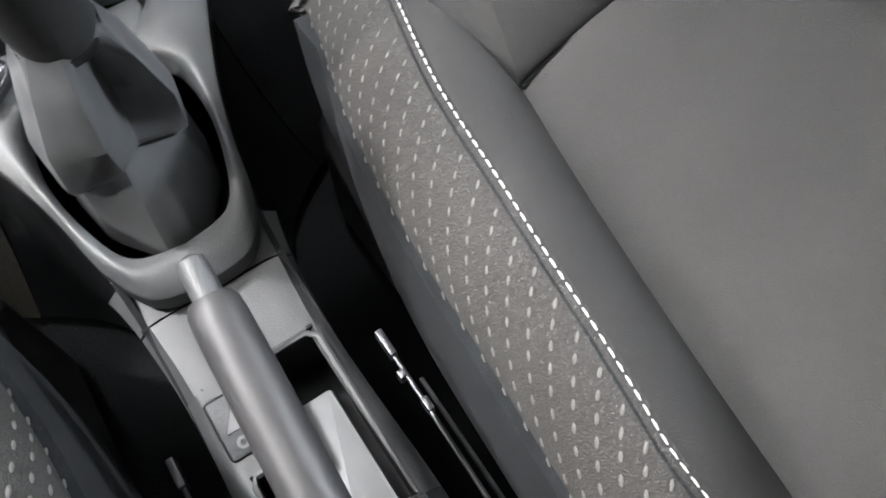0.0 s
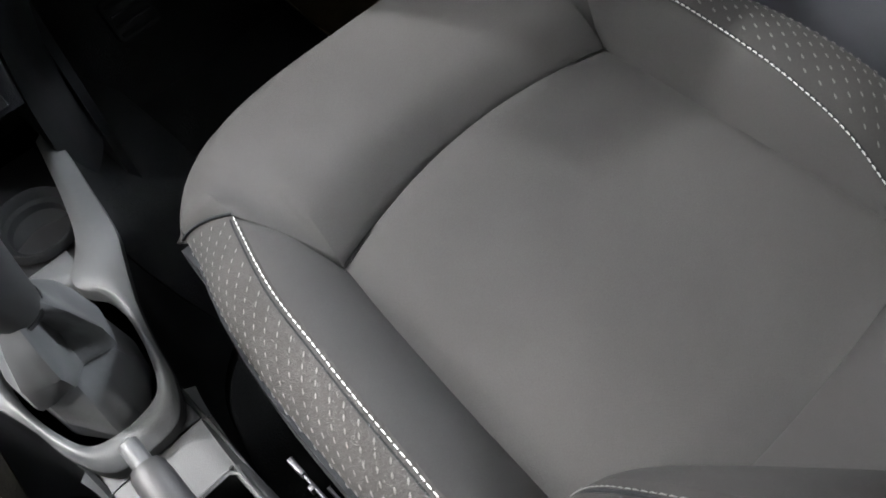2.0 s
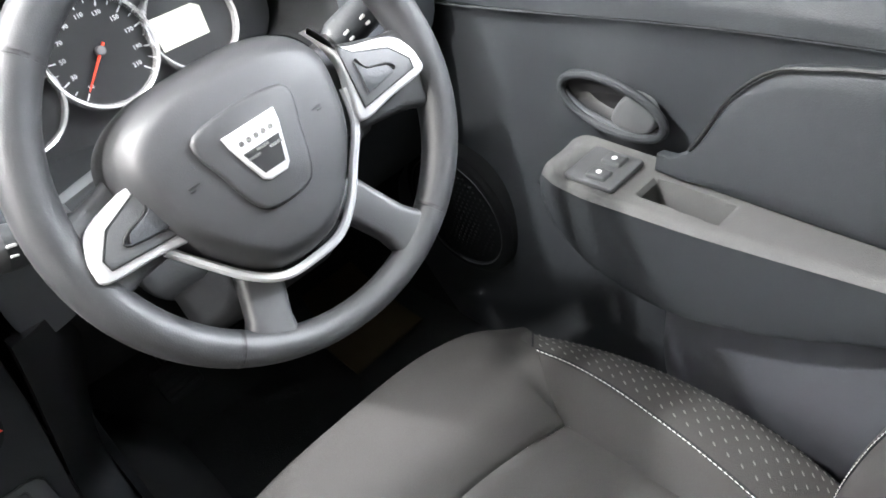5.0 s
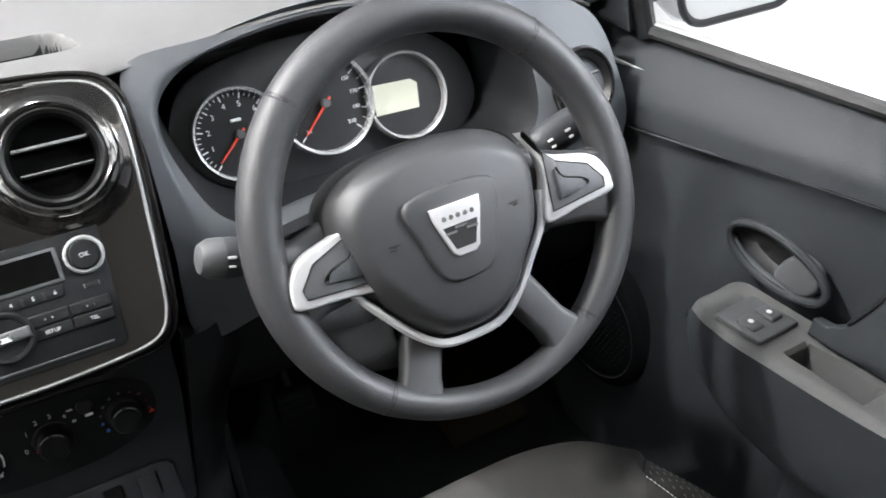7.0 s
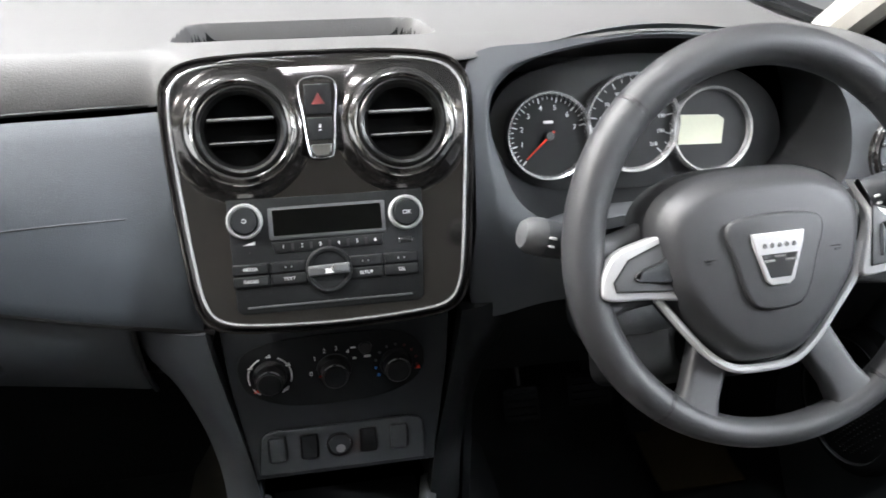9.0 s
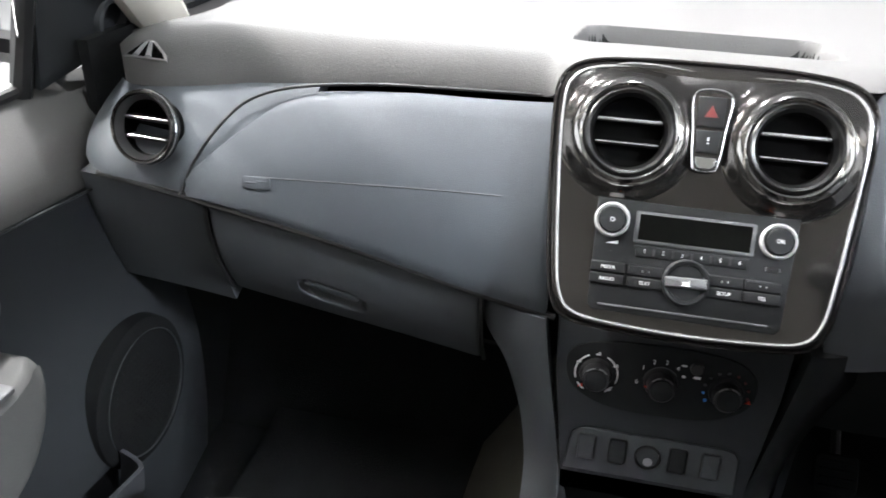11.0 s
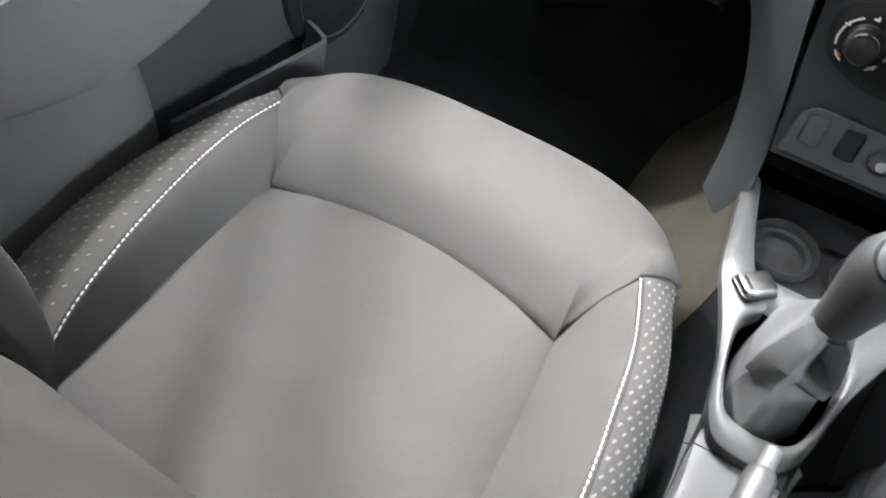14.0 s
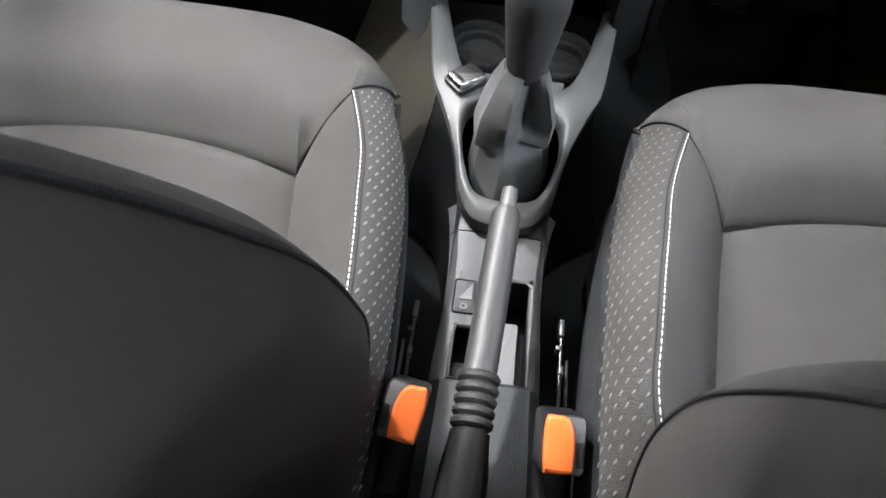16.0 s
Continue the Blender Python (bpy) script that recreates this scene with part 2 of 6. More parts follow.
def inset(outline, d):
    P = np.array(outline, float)
    a = P - np.roll(P, 1, 0)
    b = np.roll(P, -1, 0) - P
    a /= np.linalg.norm(a, axis=1)[:, None] + 1e-12
    b /= np.linalg.norm(b, axis=1)[:, None] + 1e-12
    na, nb = np.stack([-a[:, 1], a[:, 0]], 1), np.stack([-b[:, 1], b[:, 0]], 1)
    n = na + nb
    n /= np.maximum((n * na).sum(1), 0.35)[:, None] * 1.0 + 0.0
    return P + n * d * 1.0


def prism(outline, depth, bevel=0.002, seg=3, base=0.0):
    """A plate with a rounded front edge: outline in local x, y, counter-clockwise, from z = base up to base + depth."""
    P = np.array(outline, float)
    area = 0.5 * np.sum(P[:, 0] * np.roll(P[:, 1], -1) - np.roll(P[:, 0], -1) * P[:, 1])
    if area < 0:
        P = P[::-1]
    n = len(P)
    rings = [(P, base)]
    bevel = min(bevel, abs(depth) * 0.9)
    for k in range(seg + 1):
        t = math.pi / 2 * k / seg
        rings.append((inset(P, bevel * (1 - math.cos(t))) if k else P, base + depth - bevel * (1 - math.sin(t))))
    V = [(x, y, z) for R, z in rings for x, y in R]
    F = [tuple(range(n - 1, -1, -1))]
    for k in range(len(rings) - 1):
        for i in range(n):
            j = (i + 1) % n
            F.append((k * n + i, k * n + j, (k + 1) * n + j, (k + 1) * n + i))
    F.append(tuple((len(rings) - 1) * n + i for i in range(n)))
    return V, F


def lathe(profile, n=40):
    """Profile of (radius, height) turned about local z."""
    V, F = [], []
    for r, z in profile:
        for k in range(n):
            a = 2 * math.pi * k / n
            V.append((r * math.cos(a), r * math.sin(a), z))
    for i in range(len(profile) - 1):
        for k in range(n):
            j = (k + 1) % n
            F.append((i * n + k, i * n + j, (i + 1) * n + j, (i + 1) * n + k))
    if profile[0][0] > 1e-6:
        pass
    return V, F


def tube(path, r, n=10, closed=False, flat=1.0, up=None):
    """A round or flattened bar along a path; r may be a list."""
    P = [Vector(p) for p in path]
    m = len(P)
    R = r if isinstance(r, (list, tuple)) else [r] * m
    V, F = [], []
    ref = Vector(up) if up else None
    prev = None
    for i, p in enumerate(P):
        if closed:
            t = (P[(i + 1) % m] - P[i - 1]).normalized()
        else:
            t = (P[min(i + 1, m - 1)] - P[max(i - 1, 0)]).normalized()
        if ref is not None:
            a = ref.cross(t)
            a = a.normalized() if a.length > 1e-6 else Vector((1, 0, 0))
        elif prev is None:
            a = t.orthogonal().normalized()
        else:
            a = (prev - t * prev.dot(t)).normalized()
        prev = a
        b = t.cross(a)
        for k in range(n):
            w = 2 * math.pi * k / n
            V.append(p + a * (R[i] * math.cos(w)) + b * (R[i] * flat * math.sin(w)))
    for i in range(m if closed else m - 1):
        for k in range(n):
            j = (k + 1) % n
            i2 = (i + 1) % m
            F.append((i * n + k, i * n + j, i2 * n + j, i2 * n + k))
    if not closed:
        F.append(tuple(range(n - 1, -1, -1)))
        F.append(tuple((m - 1) * n + k for k in range(n)))
    return V, F


def loft(sections, closed=False, ends=True):
    """Skin over sections with equal numbers of points."""
    n = len(sections[0])
    V = [tuple(p) for s in sections for p in s]
    F = []
    for i in range(len(sections) - 1):
        for k in range(n if closed else n - 1):
            j = (k + 1) % n
            F.append((i * n + k, i * n + j, (i + 1) * n + j, (i + 1) * n + k))
    if ends and closed:
        F.append(tuple(range(n)))
        F.append(tuple((len(sections) - 1) * n + k for k in range(n)))
    return V, F


def slab(fn, nu, nv, thick=0.015, puff=0.0, crease=0.0, power=10):
    """A sheet fn(u, v) with its edges turned down and closed behind, as an upholstered or moulded panel."""
    G = np.array([[fn(i / nu, j / nv) for j in range(nv + 1)] for i in range(nu + 1)], float)
    du, dv = np.gradient(G, axis=0), np.gradient(G, axis=1)
    N = np.cross(du, dv)
    N /= np.linalg.norm(N, axis=2)[:, :, None] + 1e-12
    if ((np.array(INSIDE) - G) * N).sum() < 0:
        N = -N
    eu = 1 - np.abs(2 * np.linspace(0, 1, nu + 1) - 1) ** power
    ev = 1 - np.abs(2 * np.linspace(0, 1, nv + 1) - 1) ** power
    e = np.outer(eu, ev)
    top = G + N * (puff * e - crease * (1 - e))[:, :, None]
    low = top - N * thick
    w = nv + 1
    V = [tuple(p) for p in top.reshape(-1, 3)] + [tuple(p) for p in low.reshape(-1, 3)]
    k = (nu + 1) * w
    F = []
    for i in range(nu):
        for j in range(nv):
            a = i * w + j
            F.append((a, a + w, a + w + 1, a + 1))
            F.append((k + a, k + a + 1, k + a + w + 1, k + a + w))
    for i in range(nu):
        for j in (0, nv):
            a = i * w + j
            F.append((a, a + w, k + a + w, k + a))
    for j in range(nv):
        for i in (0, nu):
            a = i * w + j
            F.append((a, a + 1, k + a + 1, k + a))
    return V, F


def box(a, b, r=0.004):
    """A box between two corners with rounded long edges."""
    w, d, h = b[0] - a[0], b[1] - a[1], b[2] - a[2]
    r = min(r, w * 0.45, d * 0.45)
    g = prism(rrect(w, d, r, 3), h, min(r, h * 0.45), 2)
    return moved(g, Matrix.Translation(((a[0] + b[0]) / 2, (a[1] + b[1]) / 2, a[2])))


def letters(text, size, m, depth=0.0003):
    """Flat letters, centred, as (vertices, faces)."""
    cu = bpy.data.curves.new("letters", "FONT")
    cu.body, cu.size, cu.align_x, cu.align_y, cu.extrude, cu.resolution_u = text, size, "CENTER", "CENTER", depth, 2
    ob = bpy.data.objects.new("letters", cu)
    me = bpy.data.meshes.new_from_object(ob)
    V = [m @ v.co for v in me.vertices]
    F = [tuple(p.vertices) for p in me.polygons]
    bpy.data.objects.remove(ob)
    bpy.data.curves.remove(cu)
    bpy.data.meshes.remove(me)
    return V, F


def bar(cx, cy, w, h, m, z=0.0005, r=None):
    """A small printed bar in a plane."""
    return moved(prism([(cx + a, cy + b) for a, b in rrect(w, h, (r or min(w, h) * 0.4), 2)], z, z * 0.3, 1), m)

# ---- showroom and car shell ----
hall = solid("ground", box((-25, -25, -0.06), (25, 25, 0.0), 0.02), HALL_FLOOR, "pale grey polished showroom floor under the car", "floor", kind="structure")
floor = part("floor", slab(lambda u, v: (-0.74 + 1.48 * u, -1.5 + 2.55 * v, 0.22 + 0.02 * math.exp(-((u - 0.5) / 0.08) ** 2)), 40, 20, 0.03), CARPET)
tagged(floor, "black carpet floor of the car's cabin", "floor", kind="structure")
firewall = part("wall_front", slab(lambda u, v: (-0.74 + 1.48 * u, 1.05 + 0.22 * min(1, v * 1.2), 0.21 + 0.75 * v ** 1.1), 24, 16, 0.02), CARPET)
tagged(firewall, "black carpeted bulkhead behind the pedals", "wall", kind="structure")
rear = part("wall_rear", box((-0.78, -1.56, 0.2), (0.78, -1.5, 0.95), 0.01), CARPET)
tagged(rear, "dark wall that closes the cabin behind the seats", "wall", kind="structure")


def roof_z(x, y):
    return 1.47 - 0.10 * (x / 0.62) ** 4 - 0.06 * max(0, (y - 0.0) / 0.4) ** 2


roof = part("ceiling", slab(lambda u, v: (-0.6 + 1.2 * u, -1.5 + 1.92 * v, roof_z(-0.6 + 1.2 * u, -1.5 + 1.92 * v)), 20, 24, 0.035), HEADLINER)
tagged(roof, "pale beige headliner under the car's roof", "ceiling", kind="structure")


def side_shell(s):
    """Lower body side outside the door, with the sill."""
    return slab(lambda u, v: (s * (0.80 - 0.03 * v ** 3), -1.5 + 2.8 * u, 0.18 + 0.70 * v), 30, 8, 0.02)


for s, n in ((-1, "wall_left"), (1, "wall_right")):
    w = part(n, side_shell(s), PAINT)
    tagged(w, "white painted body side outside the door trim", "wall", kind="structure")


def pillar(s, name, low, high, r, mat, label):
    path = spline([low, [(low[i] * 0.5 + high[i] * 0.5) + (s * 0.015 if i == 0 else 0) for i in range(3)], high], 14)
    p = part(name, tube([(s * abs(x), y, z) for x, y, z in path], r, 10, flat=0.75), mat)
    tagged(p, label, "pillar", kind="structure")


for s in (-1, 1):
    pillar(s, "trim", (0.735, 1.06, 0.95), (0.565, 0.40, 1.42), 0.038, HEADLINER, "pale beige windscreen pillar trim")
    pillar(s, "trim", (0.77, -0.06, 0.85), (0.60, -0.16, 1.40), 0.055, HEADLINER, "pale beige middle pillar trim")
    pillar(s, "trim", (0.74, -1.4, 0.85), (0.60, -1.35, 1.40), 0.07, HEADLINER, "pale beige rear pillar trim")
    pillar(s, "trim", (0.60, 0.42, 1.42), (0.60, -1.45, 1.42), 0.035, HEADLINER, "pale beige roof rail trim")
header = part("trim", tube([(-0.58, 0.415, 1.41), (-0.3, 0.44, 1.435), (0, 0.45, 1.44), (0.3, 0.44, 1.435), (0.58, 0.415, 1.41)], 0.03, 10, flat=0.6), HEADLINER)
tagged(header, "pale beige trim over the windscreen", "trim", kind="structure")
hatch = part("trim", box((-0.62, -1.52, 1.36), (0.62, -1.47, 1.45), 0.01), HEADLINER)
tagged(hatch, "pale trim over the rear window", "trim", kind="structure")

for s in (-1, 1):
    k = part("trim", slab(lambda u, v: (s * (0.738 - 0.02 * u), 0.88 + 0.42 * u, 0.21 + 0.76 * v), 10, 10, 0.015), CARPET)
    tagged(k, "black kick panel beside the footwell", "trim", kind="structure")

screen = part("window_1", slab(lambda u, v: ((-0.72 + 1.44 * u) * (1 - 0.2 * v), 1.30 - 0.84 * v + 0.06 * (1 - (2 * u - 1) ** 2) * (1 - v), 0.985 + 0.445 * v), 12, 10, 0.005), GLASS)
tagged(screen, "clear raked windscreen of the car", "windscreen", kind="structure")
screen.visible_shadow = False
# black ceramic border and the rubber strip at the foot of the windscreen
strip = part("trim", tube(spline([(-0.70, 1.20, 0.985), (-0.4, 1.275, 0.995), (0, 1.30, 1.0), (0.4, 1.275, 0.995), (0.70, 1.20, 0.985)], 30), 0.012, 8, flat=0.5), RUBBER)
tagged(strip, "black rubber strip at the foot of the windscreen", "trim", kind="structure")
bonnet = part("bonnet", slab(lambda u, v: (-0.76 + 1.52 * u, 1.34 + 0.95 * v, 0.97 - 0.16 * v - 0.10 * v * v - 0.05 * (2 * u - 1) ** 4), 20, 12, 0.02), PAINT)
tagged(bonnet, "white painted bonnet in front of the windscreen", "bonnet", kind="structure")

# glowing panels added outside to whiten the side windows and fill the cabin
for s, n in ((1, "backdrop"), (-1, "backdrop")):
    g = part(n, box((s * 8.0 - 0.05, -7, 0.3), (s * 8.0 + 0.05, 8, 4.2), 0.02), HALL_GLOW if s > 0 else HALL_GLOW_DIM)
    tagged(g, "glowing white panel added beyond the side windows", "backdrop", kind="structure")
# unseen plate added to keep light from falling into the footwells
light_stop = part("trim", box((-0.80, 0.97, 0.945), (0.80, 1.42, 0.962), 0.004), SATIN)
tagged(light_stop, "black plate added under the windscreen to stop light", "trim", kind="structure")

# ---- dashboard ----
dash = thing("dashboard", (0.0, 1.0, 0.6), "dark grey grained plastic dashboard with glovebox and dial hood", "dashboard")

TOP_Z = lambda x, y: 1.012 - 0.02 * max(0.0, (abs(x) - 0.45) / 0.26) ** 2 - 0.026 * max(0.0, (abs(x) - 0.62) / 0.095) ** 3 + 0.006 * math.sin(6 * (y - 0.9)) - 0.03 * max(0.0, (0.9 - y) / 0.06) ** 1.5
EDGE_Z = table((-0.72, 0.915), (-0.6, 0.925), (-0.52, 0.937), (-0.45, 0.950), (-0.33, 0.961), (-0.22, 0.963), (-0.15, 0.966))
SCREEN_Y = lambda x: 1.295 - 0.18 * (abs(x) / 0.7) ** 2


FRONT_Y = table((-0.72, 0.902), (-0.69, 0.882), (-0.66, 0.8745), (-0.6, 0.8725), (-0.52, 0.8715), (-0.46, 0.865), (-0.40, 0.8635), (-0.3, 0.8635), (-0.20, 0.863), (-0.168, 0.860), (-0.145, 0.843), (-0.11, 0.837), (0.0, 0.836), (0.11, 0.837), (0.14, 0.842), (0.17, 0.852), (0.25, 0.858), (0.36, 0.865), (0.48, 0.860), (0.60, 0.850), (0.72, 0.845))
FRONT_Z = table((-0.72, 0.9175), (-0.6, 0.9275), (-0.52, 0.937), (-0.45, 0.945), (-0.33, 0.957), (-0.21, 0.958), (-0.18, 0.959), (-0.162, 0.964), (-0.145, 0.990), (-0.11, 1.006), (0.0, 1.007), (0.11, 1.005), (0.145, 1.000), (0.17, 1.000), (0.25, 1.012), (0.36, 1.020), (0.48, 1.014), (0.60, 1.0), (0.72, 0.962))


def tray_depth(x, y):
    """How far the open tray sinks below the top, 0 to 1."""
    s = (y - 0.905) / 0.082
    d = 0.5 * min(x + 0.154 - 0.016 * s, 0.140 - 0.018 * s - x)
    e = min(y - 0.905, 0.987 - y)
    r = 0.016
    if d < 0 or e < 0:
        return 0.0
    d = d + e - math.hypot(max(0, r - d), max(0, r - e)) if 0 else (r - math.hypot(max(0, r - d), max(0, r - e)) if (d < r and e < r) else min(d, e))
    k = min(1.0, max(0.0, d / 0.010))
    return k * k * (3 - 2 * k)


END_X = table((0.80, 0.715), (0.875, 0.715), (0.89, 0.710), (0.91, 0.698), (0.935, 0.676), (0.97, 0.662), (1.05, 0.655), (1.35, 0.650))


def top_sheet(u, v):
    """The whole soft top, from its rolled front edge to the foot of the windscreen."""
    if u < 0.3:
        x = -0.715 + 0.535 * u / 0.3
    elif u < 0.7:
        x = -0.18 + 0.34 * (u - 0.3) / 0.4
    else:
        x = 0.16 + 0.56 * (u - 0.7) / 0.3
    yf, zf = FRONT_Y(x), FRONT_Z(x)
    zt = TOP_Z(x, 0.95)
    if v < 0.35:
        k = v / 0.35
        y = yf + (0.898 - yf) * k ** 1.3
        z = zf + (zt - zf) * (0.15 * k + 0.85 * math.sin(k * math.pi / 2) ** 0.8) * (0.93 if zt > zf else 1.0)
    elif v < 0.75:
        k = (v - 0.35) / 0.4
        y = 0.898 + 0.095 * k
        z = zt - 0.07 * max(0, zt - zf) * (1 - k) ** 2
    else:
        k = (v - 0.75) / 0.25
        y = 0.993 + (SCREEN_Y(x) - 0.993) * k
        z = zt + (TOP_Z(x, y) - zt) * k
    end = END_X(y)
    if u < 0.3:
        x = -end + (end - 0.18) * u / 0.3
    elif u > 0.7:
        x = 0.16 + (end - 0.155) * (u - 0.7) / 0.3
    return x, y, z - 0.055 * tray_depth(x, y)


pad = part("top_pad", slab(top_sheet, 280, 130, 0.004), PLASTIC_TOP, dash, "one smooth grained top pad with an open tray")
# faces past 0.30 of the tray's depth take the darker plastic
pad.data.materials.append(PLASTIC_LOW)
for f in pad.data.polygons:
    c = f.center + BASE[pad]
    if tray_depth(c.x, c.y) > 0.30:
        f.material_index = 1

# passenger's panel
LOW_Z = table((-0.72, 0.849), (-0.565, 0.832), (-0.39, 0.799), (-0.22, 0.759), (-0.13, 0.742))


def passenger(u, v):
    x = -0.565 + 0.425 * u
    k = min(1.0, u * 3.4)
    top_z = LOW_Z(x) + 0.02 + (EDGE_Z(x) - 0.0075 - LOW_Z(x) - 0.02) * math.sin(k * math.pi / 2) ** 0.75
    x = x - 0.045 * (1 - k) * (1 - v) * 0
    y0, z0 = 0.764 - 0.004 * u, LOW_Z(x)
    z = z0 + (top_z - z0) * v
    h = (z - z0) / max(0.05, EDGE_Z(x) - z0)
    y = y0 + 0.016 * h + 0.085 * h ** 2.2
    return x, y, z


part("passenger_panel", slab(passenger, 40, 20, 0.02, 0.0, 0.004, 24), PANEL, dash, "smooth blue-grey passenger panel")


def end_panel(u, v):
    """The rounded end of the dashboard round the side vent."""
    x = -0.715 + 0.285 * u
    z0 = LOW_Z(x) + 0.002
    z = z0 + (EDGE_Z(x) + 0.003 - z0) * v
    h = v
    y = 0.771 + 0.016 * h + 0.085 * h ** 2.2 + 0.035 * max(0, 1 - u * 5) ** 2
    return x, y, z


part("end_panel", slab(end_panel, 20, 20, 0.02), PANEL, dash)
groove = spline([(-0.572, 0.768, 0.832), (-0.560, 0.784, 0.866), (-0.538, 0.806, 0.902), (-0.51, 0.836, 0.930), (-0.46, 0.856, 0.946), (-0.38, 0.864, 0.955), (-0.3, 0.868, 0.958), (-0.15, 0.870, 0.961)], 60)
part("panel_joint", tube([(x, y - 0.006 * min(1.0, max(0.0, (x + 0.52) / 0.06)), z) for x, y, z in groove], 0.0020, 8), SATIN, dash, "dark joint round the passenger panel")
under = spline([(-0.682, 0.778, 0.843), (-0.565, 0.770, 0.829), (-0.39, 0.769, 0.796), (-0.22, 0.768, 0.756), (-0.13, 0.767, 0.739)], 40)
part("lower_joint", tube(under, 0.0042, 8), SATIN, dash, "dark joint under the passenger panel")


def panel_y(x, z):
    h = (z - LOW_Z(x)) / (EDGE_Z(x) - LOW_Z(x))
    return 0.764 - 0.004 * (x + 0.565) / 0.425 + 0.016 * h + 0.085 * max(0, h) ** 2.2


part("airbag_line", tube([(x, panel_y(x, z) - 0.0002, z) for x, z in spline([(-0.487, 0.862), (-0.40, 0.8645), (-0.30, 0.867), (-0.202, 0.868)], 24)], 0.0008, 6), PLASTIC, dash)
tag_m = plane_at((-0.478, panel_y(-0.478, 0.856) - 0.0012, 0.857), (1, 0, 0.02), (0, 0.35, 0.94))
part("airbag_mark", joined(moved(prism(rrect(0.034, 0.013, 0.003), 0.0012, 0.0005, 2), tag_m), bar(-0.006, 0, 0.014, 0.002, tag_m, 0.0018), bar(0.006, 0.002, 0.012, 0.0018, tag_m, 0.0018)), PANEL, dash, "embossed mark with unreadable print")


# glovebox and lower trim
LID_FOOT = table((-0.56, 0.676), (-0.45, 0.658), (-0.3, 0.634), (-0.2, 0.616))


def lid_y(v):
    return 0.782 + 0.05 * v ** 1.6 - 0.006 * math.sin(math.pi * v)


def glove(u, v):
    """The lid, with a scooped hollow under its pull."""
    x = -0.548 + 0.330 * u
    zt = LOW_Z(x) - 0.010
    z = zt + (LID_FOOT(x) - zt) * v
    a, b = (x + 0.404) / 0.043, (z - 0.700 + 0.2 * (x + 0.404)) / 0.0195
    k = min(1.0, max(0.0, (1 - (a ** 4 + abs(b) ** 3) ** (1 / 3)) / 0.22))
    return x, lid_y(v) + 0.022 * k * (0.12 + 0.44 * (b + 1)), z


glovebox = part("glovebox_lid", slab(glove, 132, 72, 0.004, 0.0, 0.004, 60), GLOVE, dash)
pull_v = (LOW_Z(-0.404) - 0.010 - 0.7105) / (LOW_Z(-0.404) - 0.010 - LID_FOOT(-0.404))
gm = plane_at((-0.404, lid_y(pull_v) + 0.001, 0.7105), (0.98, 0.0, -0.20), (0, -0.35, 0.93))
for x_, u_ in ((-0.551, 0), (-0.2155, 1)):
    part("lid_gap", tube([(x_, glove(u_, v)[1] + 0.001, glove(u_, v)[2]) for v in np.linspace(0, 1, 14)], 0.0030, 6), SATIN, glovebox, "dark gap beside the lid")
part("handle", moved(prism(rrect(0.072, 0.0125, 0.006, 6), 0.010, 0.003, 4, -0.009), gm), GLOVE, glovebox, "rounded plastic pull of the glovebox")


def low_end(u, v):
    x = -0.715 + 0.16 * u
    zt = LOW_Z(x) - 0.012
    z = zt - 0.17 * v
    return x, 0.79 + 0.05 * v ** 1.4, z


part("lower_end_trim", slab(low_end, 12, 12, 0.02), GLOVE, dash)
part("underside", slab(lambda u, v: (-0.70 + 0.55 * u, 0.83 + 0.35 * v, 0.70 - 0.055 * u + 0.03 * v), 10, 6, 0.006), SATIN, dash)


# left cheek of the centre stack, that turns down to the tunnel
def cheek(u, v):
    zt = 0.742
    z = zt - (zt - 0.425) * v
    xo = table((0.40, -0.150), (0.53, -0.152), (0.60, -0.165), (0.655, -0.185), (0.70, -0.212), (0.742, -0.217))(z)
    xi = table((0.40, -0.100), (0.54, -0.106), (0.727, -0.137), (0.742, -0.139))(z)
    x = xo + (xi - xo) * u
    y = 0.745 + 0.045 * (1 - u) ** 2 + 0.02 * max(0, (z - 0.62) / 0.12) * 0.6
    return x, y, z


# left cheek coloured paler than its mirrored twin, for the light it catches
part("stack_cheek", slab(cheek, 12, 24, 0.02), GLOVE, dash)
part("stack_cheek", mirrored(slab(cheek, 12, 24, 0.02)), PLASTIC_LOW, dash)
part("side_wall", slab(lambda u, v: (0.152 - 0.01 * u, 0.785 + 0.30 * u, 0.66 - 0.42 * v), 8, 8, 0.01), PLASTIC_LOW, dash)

# driver's side: opening of the dial hood, fascia round it, hood over it
OPEN = [(0.178, 0.945), (0.196, 0.976), (0.25, 0.998), (0.36, 1.012), (0.47, 1.004), (0.555, 0.983), (0.598, 0.95), (0.607, 0.90), (0.592, 0.85), (0.53, 0.828), (0.40, 0.822), (0.27, 0.826), (0.212, 0.852), (0.186, 0.90)]
OUTER = [(0.158, 0.93), (0.162, 1.0), (0.25, 1.012), (0.36, 1.020), (0.48, 1.014), (0.60, 1.0), (0.70, 0.965), (0.725, 0.90), (0.722, 0.80), (0.60, 0.745), (0.40, 0.735), (0.25, 0.738), (0.158, 0.728), (0.155, 0.84)]
openc, outerc = spline(OPEN, 96, True), spline(OUTER, 96, True)


def face_y(x, z):
    return 0.765 + 0.10 * max(0.0, (z - 0.83) / 0.19) ** 1.6 + 0.03 * max(0.0, (abs(x - 0.43) - 0.2) / 0.1) ** 2 * 0.3


